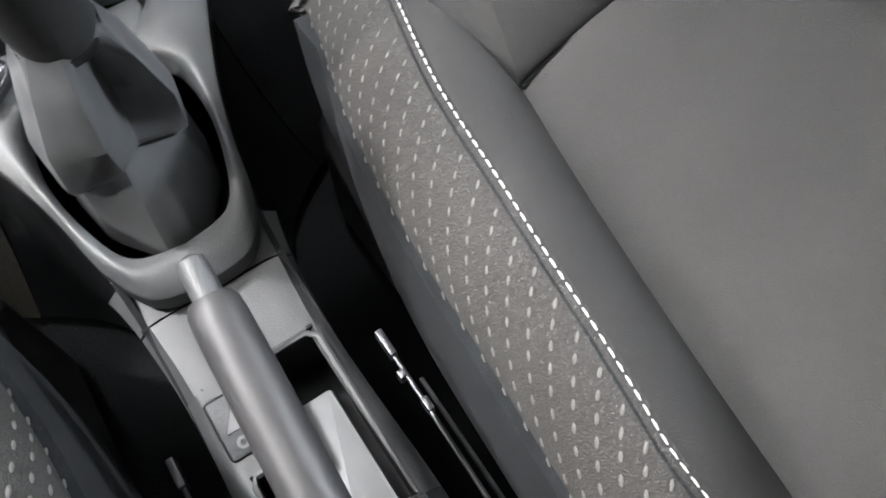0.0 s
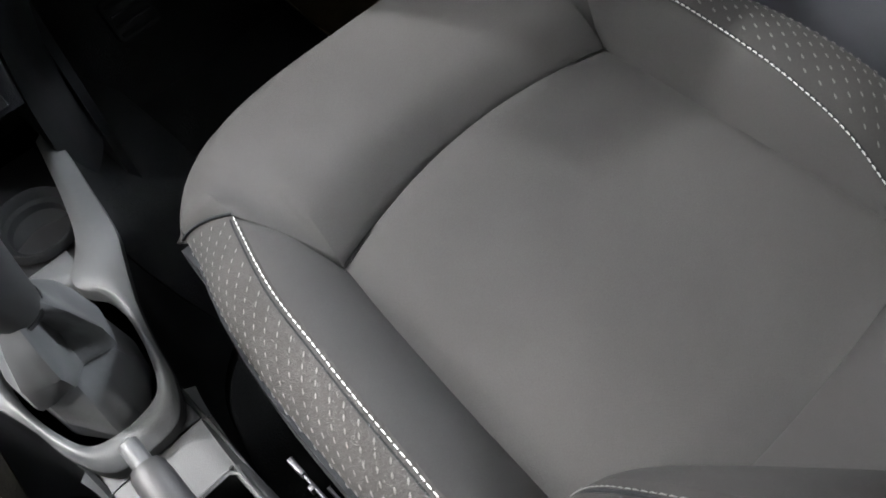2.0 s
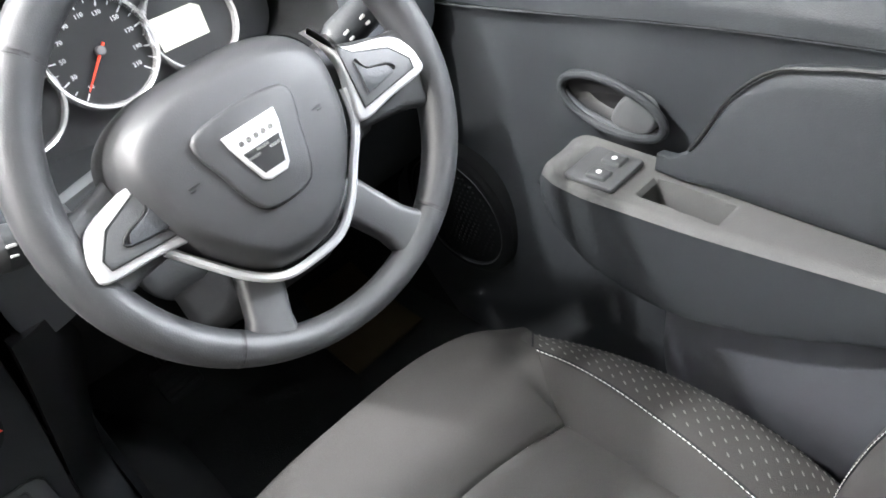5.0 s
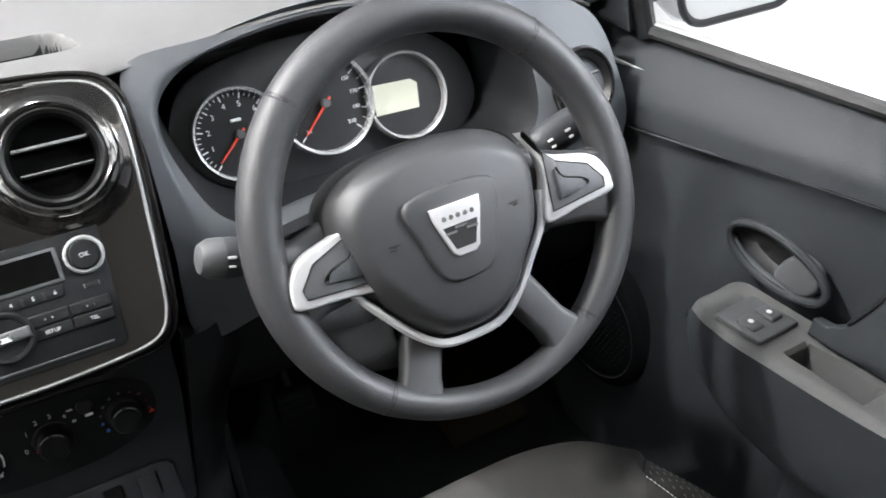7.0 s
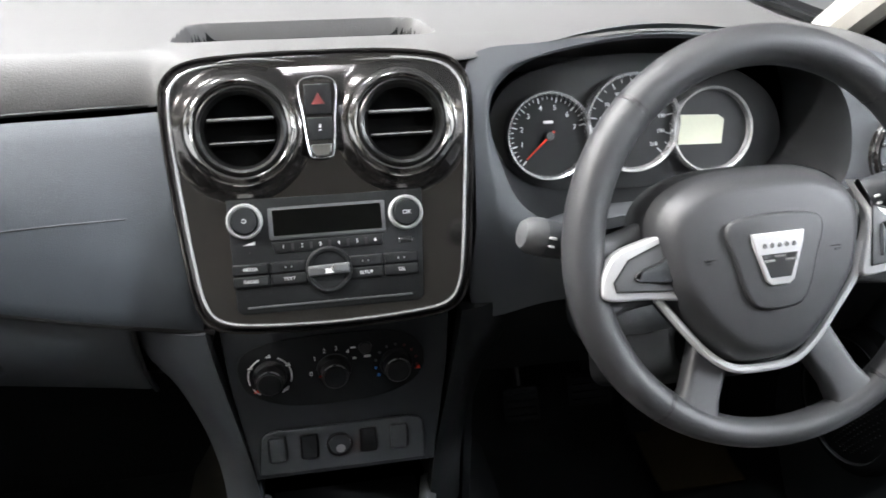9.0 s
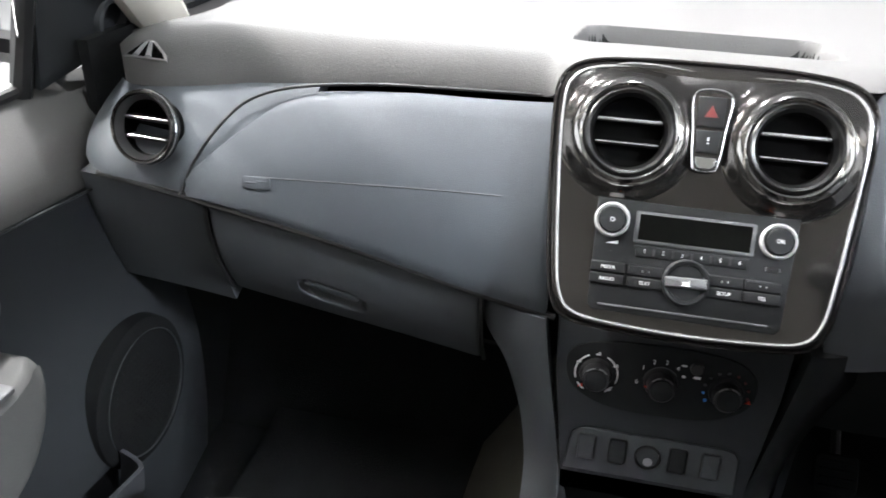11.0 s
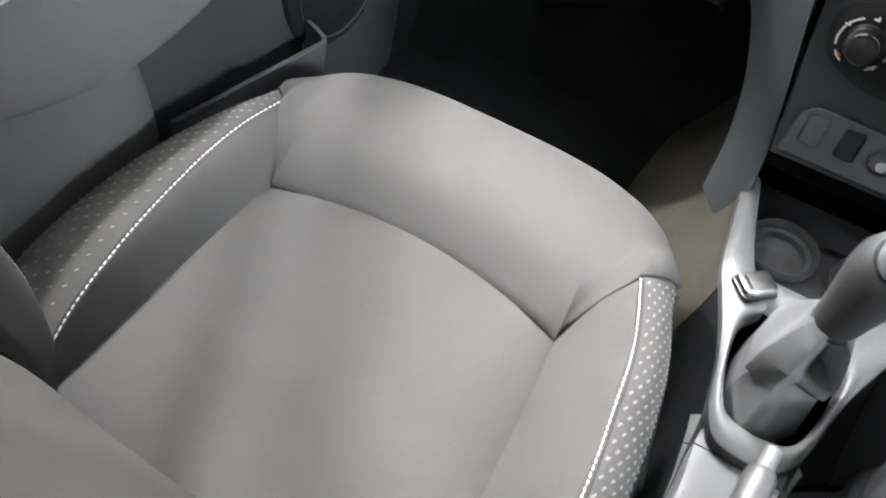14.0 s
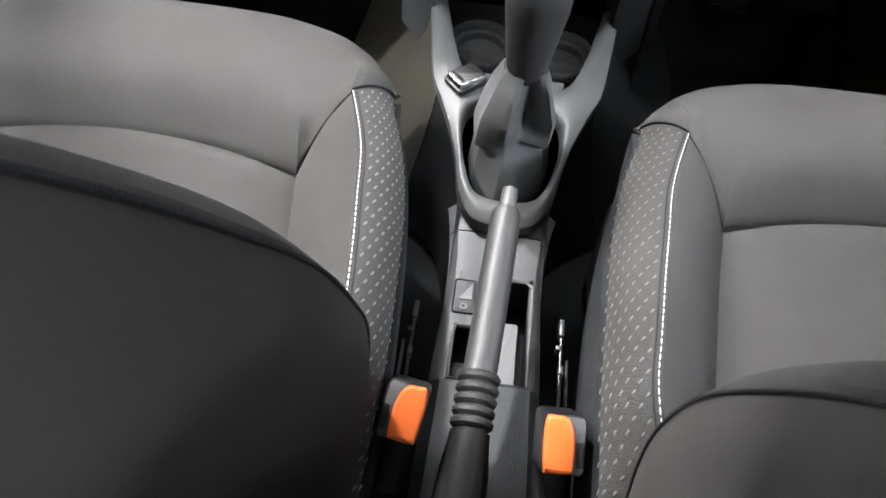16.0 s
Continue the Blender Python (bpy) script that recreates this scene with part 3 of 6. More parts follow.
def fascia(u, v):
    i = int(round(u * 96)) % 96
    a, b = openc[i], outerc[i]
    s = v
    x, z = a[0] + (b[0] - a[0]) * s, a[1] + (b[1] - a[1]) * s
    y = face_y(x, z) + 0.012 * (1 - math.sin(math.pi / 2 * min(1, v * 3)))
    return x, y, z


part("dial_fascia", slab(fascia, 96, 12, 0.012), GLOVE, dash, "blue-grey fascia round the dials")


def hood(u, v):
    i = int(round(u * 96)) % 96
    a = openc[i]
    cx, cz = 0.385, 0.91
    s = 1 - 0.07 * v
    x, z = cx + (a[0] - cx) * s, cz + (a[1] - cz) * s
    return x, face_y(a[0], a[1]) + 0.012 + (0.89 + (z - 0.85) * 0.37 - face_y(a[0], a[1])) * v, z


part("dial_hood", slab(hood, 96, 10, 0.004), PLASTIC_LOW, dash, "dark funnel round the dials")


def knee(u, v):
    x = 0.156 + 0.56 * u
    z = 0.750 - 0.145 * v
    return x, face_y(x, 0.740) + 0.008 + 0.045 * v ** 1.5, z


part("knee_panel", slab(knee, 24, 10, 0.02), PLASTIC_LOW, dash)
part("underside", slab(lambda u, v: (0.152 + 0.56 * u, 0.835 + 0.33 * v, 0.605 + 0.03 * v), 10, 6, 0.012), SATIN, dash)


# ---- round side vents ----
def round_vent(parent, m, r, deep=0.03, ring=CHROME):
    part("vent_ring", moved(lathe([(r * 1.14, -0.004), (r * 1.13, 0.004), (r * 1.08, 0.008), (r * 1.02, 0.007), (r * 0.97, 0.0)], 48), m), GLOSS, parent, "gloss black ring")
    part("ring_edge", moved(lathe([(r * 1.145, 0.001), (r * 1.145, 0.003), (r * 1.12, 0.0042)], 48), m), ring, parent, "thin chrome edge")
    part("vent_barrel", moved(lathe([(r * 1.0, 0.004), (r * 0.97, 0.007), (r * 0.90, 0.003), (r * 0.84, -0.004)], 48), m), SATIN, parent)
    part("vent_throat", moved(lathe([(r * 0.84, -0.004), (r * 0.82, -deep), (0.0002, -deep)], 48), m), DUCT_SHADE, parent, "shallow duct floor, blackened for the shade inside")
    for v in (-0.36, 0.22):
        w = 2 * math.sqrt(0.80 ** 2 - v * v) * r
        part("vent_slat", moved(prism(rrect(w, 0.0036, 0.0015, 2), 0.014, 0.002, 2, -0.016), m @ Matrix.Translation((0, v * r, 0)) @ Matrix.Rotation(radians(10), 4, "X")), BLACK, parent)
        part("slat_trim", moved(prism(rrect(w * 0.96, 0.0022, 0.001, 2), 0.0015, 0.0006, 1, -0.0025), m @ Matrix.Translation((0, v * r + 0.002, 0)) @ Matrix.Rotation(radians(10), 4, "X")), EDGE_CHROME, parent, "chrome slat edge")


left_vent = thing("side_air_vent", (-0.622, 0.79, 0.90), "round black air vent with chrome ring in the dashboard end", "air vent", "dashboard air vents")
round_vent(left_vent, plane_at((-0.613, 0.783, 0.905), (0.985, -0.10, 0.0), (0.0, 0.30, 0.95)), 0.0378)
right_vent = thing("side_air_vent", (0.664, 0.79, 0.88), "round black air vent with chrome ring behind the steering wheel", "air vent", "dashboard air vents")
round_vent(right_vent, plane_at((0.664, 0.778, 0.888), (0.985, 0.10, 0.0), (0.0, 0.30, 0.95)), 0.041)
for s, x, y, z in ((-1, -0.648, 0.868, 0.968), (1, 0.672, 0.872, 0.972)):
    dv = thing("window_vent", (x, y, z), "small black slatted demister vent in the dashboard top", "air vent", "window demister vents")
    m = plane_at((x, y, z), (1, s * 0.1, 0), (0, 0.75, 0.66))
    part("vent_frame", moved(prism([(-0.030, -0.013), (0.032, -0.013), (0.028, -0.004), (0.004, 0.014), (-0.010, 0.014)], 0.003, 0.001, 2), m), PLASTIC_TOP, dv)
    part("vent_opening", moved(prism([(-0.025, -0.010), (0.027, -0.010), (0.023, -0.004), (0.003, 0.011), (-0.008, 0.011)], 0.0036, 0.0003, 1), m), DUCT_SHADE, dv, "flat plate blackened for the shade in the slots")
    for a0, a1 in ((-0.012, -0.004), (0.006, 0.002)):
        part("vent_slat", moved(prism([(a0 - 0.004, -0.010), (a0 + 0.004, -0.010), (a1 + 0.002, 0.010), (a1 - 0.003, 0.010)], 0.0052, 0.001, 1), m), PLASTIC_PALE, dv)

# ---- centre panel: gloss lacquer plate with two vents ----
ST = plane_at((0, 0.712, 0.785), (1, 0, 0), (0, 0.457, 0.889))
stack = thing("centre_panel", (0, 0.75, 0.78), "glossy smoke-black centre panel with chrome border and round vents", "centre panel")
BEZ = spline([(-0.156, 0.215), (-0.150, 0.243), (-0.125, 0.258), (-0.07, 0.263), (0, 0.264), (0.07, 0.263), (0.125, 0.256), (0.148, 0.240), (0.155, 0.212), (0.152, 0.15), (0.143, 0.06), (0.136, 0.016), (0.120, -0.006), (0.08, -0.013), (0, -0.016), (-0.08, -0.013), (-0.120, -0.006), (-0.136, 0.014), (-0.144, 0.06), (-0.153, 0.15)], 120, True)


def shrunk(outline, s, sy=None):
    sy = sy or s
    cx = sum(p[0] for p in outline) / len(outline)
    cy = sum(p[1] for p in outline) / len(outline)
    return [(cx + (x - cx) * s, cy + (y - cy) * sy) for x, y in outline]


part("bezel", moved(prism(BEZ, 0.026, 0.006, 4, -0.034), ST), GLOSS, stack, "dark outer bezel")
PLATE = spline(shrunk(BEZ, 0.945, 0.955), 240, True)


def swell(x, y):
    """The plate swells round the vents and rolls back along its upper edge."""
    r = min(math.hypot(x + 0.0795, y - 0.187), math.hypot(x - 0.079, y - 0.187))
    k = min(1.0, max(0.0, (0.0715 - r) / 0.019))
    if r < 0.0455:
        return -0.0068
    return 0.0095 * k * k * (3 - 2 * k) - 0.010 * max(0.0, (y - 0.215) / 0.04) ** 2


def lacquer(u, v):
    x, y = PLATE[int(round(u * 240)) % 240]
    x, y = x * (1 - v), 0.12 + (y - 0.12) * (1 - v)
    return ST @ Vector((x, y, swell(x, y) - 0.0005))


part("lacquer_plate", slab(lacquer, 240, 60, 0.009), LACQUER, stack, "glossy smoke lacquer plate")
part("chrome_border", tube([ST @ Vector((x, y, swell(x, y) + 0.0003)) for x, y in shrunk(BEZ, 0.94, 0.95)], 0.0017, 10, True), EDGE_CHROME, stack, "thin chrome border")
part("outer_border", tube([ST @ Vector((x, y, -0.009)) for x, y in shrunk(BEZ, 1.0, 1.0)], 0.0022, 8, True), GLOSS, stack)
for x in (-0.0795, 0.079):
    vent = part("air_vent", moved(lathe([(0.0550, 0.0080), (0.0535, 0.0098), (0.0515, 0.0115), (0.0480, 0.0128), (0.0450, 0.0110), (0.0435, 0.0085)], 64), ST @ Matrix.Translation((x, 0.187, 0))), SMOKE, stack, "smoked chrome raised vent surround")
    vm = ST @ Matrix.Translation((x, 0.187, 0.006))
    part("vent_ring", moved(lathe([(0.0445, 0.0), (0.0440, 0.0045), (0.0415, 0.0062), (0.0385, 0.005), (0.0352, -0.002)], 56), vm), BLACK, vent)
    part("vent_throat", moved(lathe([(0.0354, -0.002), (0.034, -0.0115), (0.0002, -0.0115)], 56), vm), DUCT_SHADE, vent, "shallow duct floor, blackened for the shade inside")
    part("ring_edge", moved(lathe([(0.0462, -0.001), (0.0462, 0.003), (0.0450, 0.0036), (0.0446, 0.001)], 56), vm), CHROME, vent, "thin chrome ring")
    for v in (-0.013, 0.010):
        w = 2 * math.sqrt(0.034 ** 2 - v * v)
        part("vent_slat", moved(prism(rrect(w, 0.003, 0.001, 2), 0.010, 0.001, 2, -0.012), vm @ Matrix.Translation((0, v, 0)) @ Matrix.Rotation(radians(14), 4, "X")), BLACK, vent)
        part("slat_trim", moved(prism(rrect(w * 0.99, 0.0030 if v > 0 else 0.0016, 0.0007, 2), 0.0016, 0.0005, 2, -0.0025), vm @ Matrix.Translation((0, v + 0.0015, 0)) @ Matrix.Rotation(radians(14), 4, "X")), EDGE_CHROME, vent, "chrome slat edge")
hz = ST @ Matrix.Translation((-0.003, 0.196, 0.0035))
cluster_out = [(-0.0165, 0.036), (0.0165, 0.036), (0.0155, 0.0), (0.012, -0.034), (0.007, -0.040), (-0.007, -0.040), (-0.012, -0.034), (-0.0155, 0.0)]
hazard = part("switch_frame", moved(prism(spline(cluster_out, 40, True), 0.009, 0.0018, 3, -0.004), hz), GLOSS, stack, "gloss black frame of the hazard switch")
part("frame_edge", tube([hz @ Vector((x, y, 0.0044)) for x, y in spline(cluster_out, 40, True)], 0.0008, 6, True), SATIN_CHROME, hazard, "thin bright edge")
part("frame_foot", moved(prism([(-0.0105, -0.0265), (0.0105, -0.0265), (0.0095, -0.0345), (0.006, -0.0385), (-0.006, -0.0385), (-0.0095, -0.0345)], 0.0022, 0.0012, 3, 0.0045), hz), CHROME, hazard, "bright chrome foot")
part("hazard_button", moved(prism([(-0.0135, 0.033), (-0.0135, 0.002), (0.0135, 0.002), (0.0135, 0.033)], 0.0065, 0.002, 3), hz), PLASTIC_LOW, hazard)
part("hazard_mark", moved(prism([(0, 0.024), (-0.0065, 0.0125), (0.0065, 0.0125)], 0.0071, 0.0002, 1), hz), RED_DIM, hazard, "dim red triangle")
part("lock_button", moved(prism([(-0.013, 0.0), (-0.011, -0.023), (0.011, -0.023), (0.013, 0.0)], 0.0065, 0.002, 3), hz), PLASTIC_LOW, hazard)
part("lock_mark", joined(bar(0, -0.013, 0.006, 0.004, hz, 0.0071), bar(0, -0.009, 0.004, 0.0012, hz, 0.0071)), WHITE, hazard)

# ---- radio ----
radio = thing("car_radio", (0, 0.76, 0.78), "black car radio with two chrome-ringed knobs and a dark display", "radio")
RM = ST @ Matrix.Translation((-0.0025, 0.062, 0))
part("front_plate", moved(prism([(-0.098, 0.058)] + [(0.097, 0.057)] + [(0.0915, -0.052), (0.086, -0.057), (-0.09, -0.056), (-0.0955, -0.051)], 0.0035, 0.0015, 3), RM), PLASTIC_LOW, radio)
part("display_frame", moved(prism(rrect(0.116, 0.032, 0.002), 0.0045, 0.001, 2), RM @ Matrix.Translation((-0.0005, 0.032, 0))), PLASTIC_GREY, radio)
part("display", moved(prism(rrect(0.108, 0.0255, 0.001), 0.0049, 0.0003, 1), RM @ Matrix.Translation((-0.0005, 0.0325, 0))), SCREEN, radio, "dark switched-off display")
for x, y, text in ((-0.0815, 0.0365, ""), (0.0785, 0.034, "OK")):
    km = RM @ Matrix.Translation((x, y, 0.003))
    knob = part("knob", moved(lathe([(0.0135, 0.0), (0.0132, 0.009), (0.012, 0.0105), (0.0002, 0.0105)], 40), km), PLASTIC_LOW, radio)
    part("knob_ring", moved(lathe([(0.0178, 0.0), (0.0175, 0.004), (0.0160, 0.0062), (0.0142, 0.0055), (0.0136, 0.002)], 48), km), SILVER, knob, "bright silver ring")
    if text:
        part("print", letters(text, 0.006, km @ Matrix.Translation((0, 0, 0.0107))), WHITE, knob)
    else:
        part("print", moved(lathe([(0.0022, 0.0106), (0.0022, 0.0109), (0.0016, 0.0109), (0.0016, 0.0106)], 20), km), WHITE, knob)
part("preset_strip", moved(prism([(-0.056, 0.006), (0.055, 0.0065), (0.053, -0.0045), (-0.053, -0.005)], 0.005, 0.0015, 2), RM @ Matrix.Translation((-0.001, 0.0075, 0))), PLASTIC_LOW, radio)
for k in range(6):
    part("preset_number", letters(str(k + 1), 0.0055, RM @ Matrix.Translation((-0.046 + 0.0183 * k, 0.0085, 0.0053))), WHITE, radio)
    if k:
        part("key_gap", bar(-0.0552 + 0.0183 * k, 0.0082, 0.0005, 0.009, RM, 0.0053), SATIN, radio)
for sx in (-1, 1):
    for row in (0, 1):
        for col in (0, 1):
            x = (-0.0795, -0.0425)[col] if sx < 0 else (0.034, 0.070)[col]
            y = (-0.0115, -0.0235)[row]
            key = part("key", moved(prism(rrect(0.0352, 0.0113, 0.002, 3), 0.006, 0.0016, 3), RM @ Matrix.Translation((x, y, 0))), PLASTIC_LOW, radio)
            word = {(-1, 0, 0): "MEDIA", (-1, 1, 0): "RADIO", (-1, 1, 1): "TEXT", (1, 1, 0): "SETUP", (1, 1, 1): "TEL"}.get((sx, row, col))
            if word:
                part("print", letters(word, 0.0048, RM @ Matrix.Translation((x, y, 0.0062))), WHITE, key)
            else:
                part("print", joined(bar(x - 0.003, y, 0.004, 0.0022, RM, 0.0064), bar(x + 0.003, y, 0.004, 0.0022, RM, 0.0064)), WHITE, key)
wheel_m = RM @ Matrix.Translation((-0.003, -0.0175, 0.003))
part("media_wheel", moved(lathe([(0.0235, 0.0), (0.0232, 0.004), (0.0215, 0.006), (0.019, 0.0055), (0.0175, 0.0035), (0.0002, 0.0035)], 48), wheel_m), PLASTIC_LOW, radio)
cover = part("usb_cover", moved(prism(rrect(0.041, 0.0105, 0.0015, 3), 0.0085, 0.002, 3), wheel_m @ Matrix.Rotation(radians(2), 4, "Z")), PLASTIC_GREY, radio)
part("usb_mark", joined(bar(0, -0.001, 0.011, 0.0012, wheel_m, 0.009), bar(0.003, 0.001, 0.004, 0.0012, wheel_m, 0.009)), WHITE, cover)
part("slot_line", moved(prism(rrect(0.165, 0.0022, 0.001, 2), 0.0045, 0.0006, 2), RM @ Matrix.Translation((-0.003, -0.0495, 0))), PLASTIC_GREY, radio, "pale slot line")
part("aux_socket", joined(bar(0.0765, 0.006, 0.014, 0.0065, RM, 0.0042), bar(0.0765, 0.006, 0.010, 0.0035, RM, 0.0048)), SATIN, radio)
part("aux_clip", joined(bar(0.070, 0.006, 0.0016, 0.005, RM, 0.0048), bar(0.083, 0.006, 0.0016, 0.005, RM, 0.0048)), STEEL, radio)
part("volume_mark", moved(prism([(-0.085, 0.0125), (-0.073, 0.0125), (-0.073, 0.016)], 0.0042, 0.0002, 1), RM), WHITE, radio)
part("pin_hole", bar(-0.079, 0.005, 0.0026, 0.0026, RM, 0.0041, 0.0012), SATIN, radio)

# ---- heater panel and switch row ----
LO = plane_at((0, 0.730, 0.56), (1, 0, 0), (0, 0.2, 0.98))
lower = thing("heater_panel", (0, 0.76, 0.56), "dark heater control panel with three round dials", "heater controls")
part("lower_plate", moved(prism([(-0.128, 0.215), (-0.122, 0.12), (-0.1035, -0.008), (0.1035, -0.008), (0.122, 0.12), (0.128, 0.215)], 0.025, 0.003, 2, -0.027), LO), CARD, lower)
part("dial_plate", moved(prism(spline([(-0.111, 0.130), (-0.104, 0.152), (-0.07, 0.164), (0, 0.168), (0.06, 0.164), (0.088, 0.150), (0.095, 0.128), (0.084, 0.104), (0.05, 0.088), (0, 0.083), (-0.06, 0.086), (-0.1, 0.104)], 64, True), 0.003, 0.001, 2, -0.001), LO), PLASTIC_LOW, lower, "black oval dial plate")
for n, x in enumerate((-0.077, -0.0065, 0.063)):
    dm = LO @ Matrix.Translation((x, 0.1245, 0.002))
    dial = part("heater_dial", moved(lathe([(0.0185, 0.0), (0.0175, 0.004), (0.0155, 0.006), (0.0148, 0.018), (0.013, 0.0195), (0.0002, 0.0195)], 40), dm), SATIN, lower)
    part("dial_cap", moved(lathe([(0.0128, 0.0185), (0.0122, 0.0212), (0.009, 0.0228), (0.0002, 0.0234)], 36), dm), PLASTIC_LOW, dial, "low domed cap")
    # pale arcs paint the highlight along each knob's upper edge
    for a0, a1 in ((40, 82), (98, 140)):
        part("dial_glint", tube([dm @ Vector((0.0142 * math.cos(radians(a)), 0.0142 * math.sin(radians(a)), 0.0193)) for a in np.linspace(a0, a1, 8)], 0.0007, 5), INSERT_PALE, dial, "pale arc drawn for a highlight")
    R = 0.0235
    if n == 0:
        for a0, a1 in ((65, 35), (25, -20), (-35, -60), (115, 145), (155, 200), (215, 240)):
            part("scale_arc", tube([dm @ Vector((R * math.cos(radians(a)), R * math.sin(radians(a)), 0.0014)) for a in np.linspace(a0, a1, 8)], 0.0009, 5), WHITE, lower)
        for a in (90, 30, 150, -48, 228):
            part("airflow_mark", joined(bar(0, 0, 0.0055, 0.0018, dm @ Matrix.Translation((R * math.cos(radians(a)), R * math.sin(radians(a)), 0.001)), 0.0008), bar(0.001, 0.002, 0.0022, 0.0022, dm @ Matrix.Translation((R * math.cos(radians(a)), R * math.sin(radians(a)), 0.001)), 0.0008)), WHITE if a != 228 else RED, lower)
    if n == 1:
        for a, c in ((185, "0"), (143, "1"), (112, "2"), (82, "3"), (52, "4")):
            part("fan_number", letters(c, 0.0072, dm @ Matrix.Translation((0.026 * math.cos(radians(a)), 0.026 * math.sin(radians(a)), 0.0012))), WHITE, lower)
        part("fan_mark", joined(bar(0, 0, 0.004, 0.003, dm @ Matrix.Translation((0.026 * math.cos(radians(28)), 0.026 * math.sin(radians(28)), 0.001)), 0.0008, 0.0012), bar(0.006, 0.001, 0.006, 0.002, dm @ Matrix.Translation((0.016, 0.024, 0.001)), 0.0008)), WHITE, lower)
        part("scale_arc", tube([dm @ Vector((0.0195 * math.cos(radians(a)), 0.0195 * math.sin(radians(a)), 0.0014)) for a in np.linspace(175, 40, 14)], 0.0006, 5), PLASTIC_GREY, lower)
        part("pointer", bar(-0.0155, -0.004, 0.004, 0.002, dm @ Matrix.Translation((0, 0, 0.006)), 0.0006), RED, dial)
        part("air_button", moved(lathe([(0.0075, 0), (0.0072, 0.003), (0.006, 0.004), (0.0002, 0.004)], 24), LO @ Matrix.Translation((0.029, 0.148, 0.002))), SATIN, lower)
        part("air_mark", bar(0.031, 0.137, 0.008, 0.0032, LO, 0.003), WHITE, lower)
    if n == 2:
        for k, a in enumerate((210, 188, 165, 140, 115, 90, 65, 40, 15, -8)):
            part("scale_dot", moved(lathe([(0.0002, 0.0016), (0.0014 + (0.0006 if k in (0, 9) else 0), 0.0016), (0.0016, 0.0)], 12), dm @ Matrix.Translation((R * math.cos(radians(a)), R * math.sin(radians(a)), 0))), BLUE if k < 2 else (RED_DIM if k > 5 else PLASTIC_GREY), lower)
        part("hot_mark", moved(prism([(0.021, -0.009), (0.0275, -0.009), (0.0255, -0.0045)], 0.0014, 0.0002, 1), dm), RED, lower)
row = thing("switch_row", (0, 0.735, 0.56), "dark plastic switch row under the heater dials", "switches")
part("switch_plate", moved(prism([(-0.096, 0.036), (-0.094, 0.046), (-0.088, 0.052), (-0.078, 0.055), (0.076, 0.055), (0.086, 0.052), (0.091, 0.045), (0.092, 0.0), (-0.1, 0.0)], 0.0035, 0.0015, 3, -0.001), LO), PLASTIC, row)
for n, x in enumerate((-0.077, -0.041, 0.026, 0.062)):
    part("blank_switch", moved(prism(rrect(0.0195, 0.031, 0.003, 4), 0.0055, 0.0022, 3), LO @ Matrix.Translation((x, 0.032, 0))), PLASTIC if n in (0, 3) else PLASTIC_LOW, row)
    part("switch_gap", tube([LO @ Vector((x + a, 0.032 + b, 0.0026)) for a, b in rrect(0.0205, 0.032, 0.003, 4)], 0.0007, 5, True), SATIN, row)
socket = part("power_socket", moved(lathe([(0.0152, 0.0), (0.0150, 0.005), (0.0135, 0.006), (0.0125, 0.002), (0.0120, -0.014), (0.0002, -0.014)], 36), LO @ Matrix.Translation((-0.007, 0.030, 0))), SATIN, row, "round power socket")
part("socket_cap", moved(lathe([(0.0105, -0.013), (0.0105, -0.003), (0.008, 0.0), (0.0002, 0.0015)], 28), LO @ Matrix.Translation((-0.006, 0.024, 0.002))), INSERT_PALE, socket, "pale socket cap")

# ---- instrument cluster ----
CL = plane_at((0, 0.86, 0.85), (1, 0, 0), (0, 0.35, 0.937))
cluster = thing("instrument_cluster", (0.37, 0.88, 0.84), "three chrome-ringed dials with red needles and a pale display", "instrument cluster")
part("back_plate", moved(prism(spline([(0.19, 0.05), (0.22, 0.11), (0.30, 0.135), (0.40, 0.14), (0.50, 0.12), (0.56, 0.08), (0.57, 0.02), (0.52, -0.02), (0.40, -0.025), (0.25, -0.022), (0.20, 0.0)], 60, True), 0.01, 0.002, 2, -0.022), CL), SATIN, cluster)


def dial_at(x, y, r, name):
    m = CL @ Matrix.Translation((x, y, 0))
    d = part(name, moved(lathe([(r * 0.97, -0.004), (0.0002, -0.004)], 56), m), DIAL, cluster)
    part("dial_ring", moved(lathe([(r * 1.08, -0.012), (r * 1.075, 0.001), (r * 1.04, 0.005), (r * 0.985, 0.003), (r * 0.95, -0.004)], 64), m), EDGE_CHROME, d, "chrome dial ring")
    return m, d


tm, tach = dial_at(0.266, 0.048, 0.0495, "rev_counter")
sm, speedo = dial_at(0.371, 0.058, 0.0565, "speedometer")
fm, fuel = dial_at(0.473, 0.044, 0.0500, "trip_display")


def ticks(m, parent, r, a0, a1, major, minor, words, size):
    n = (len(words) - 1)
    for k in range(n * minor + 1):
        a = radians(a0 + (a1 - a0) * k / (n * minor))
        big = k % minor == 0
        L = 0.13 if big else 0.07
        p = [m @ Vector((r * q * math.cos(a), r * q * math.sin(a), -0.0035)) for q in (0.93, 0.93 - L)]
        part("tick", tube(p, 0.0007 if big else 0.0004, 4), WHITE, parent)
        if big and words[k // minor]:
            part("number", letters(words[k // minor], size, m @ Matrix.Translation((r * 0.68 * math.cos(a), r * 0.68 * math.sin(a), -0.0035))), WHITE, parent)


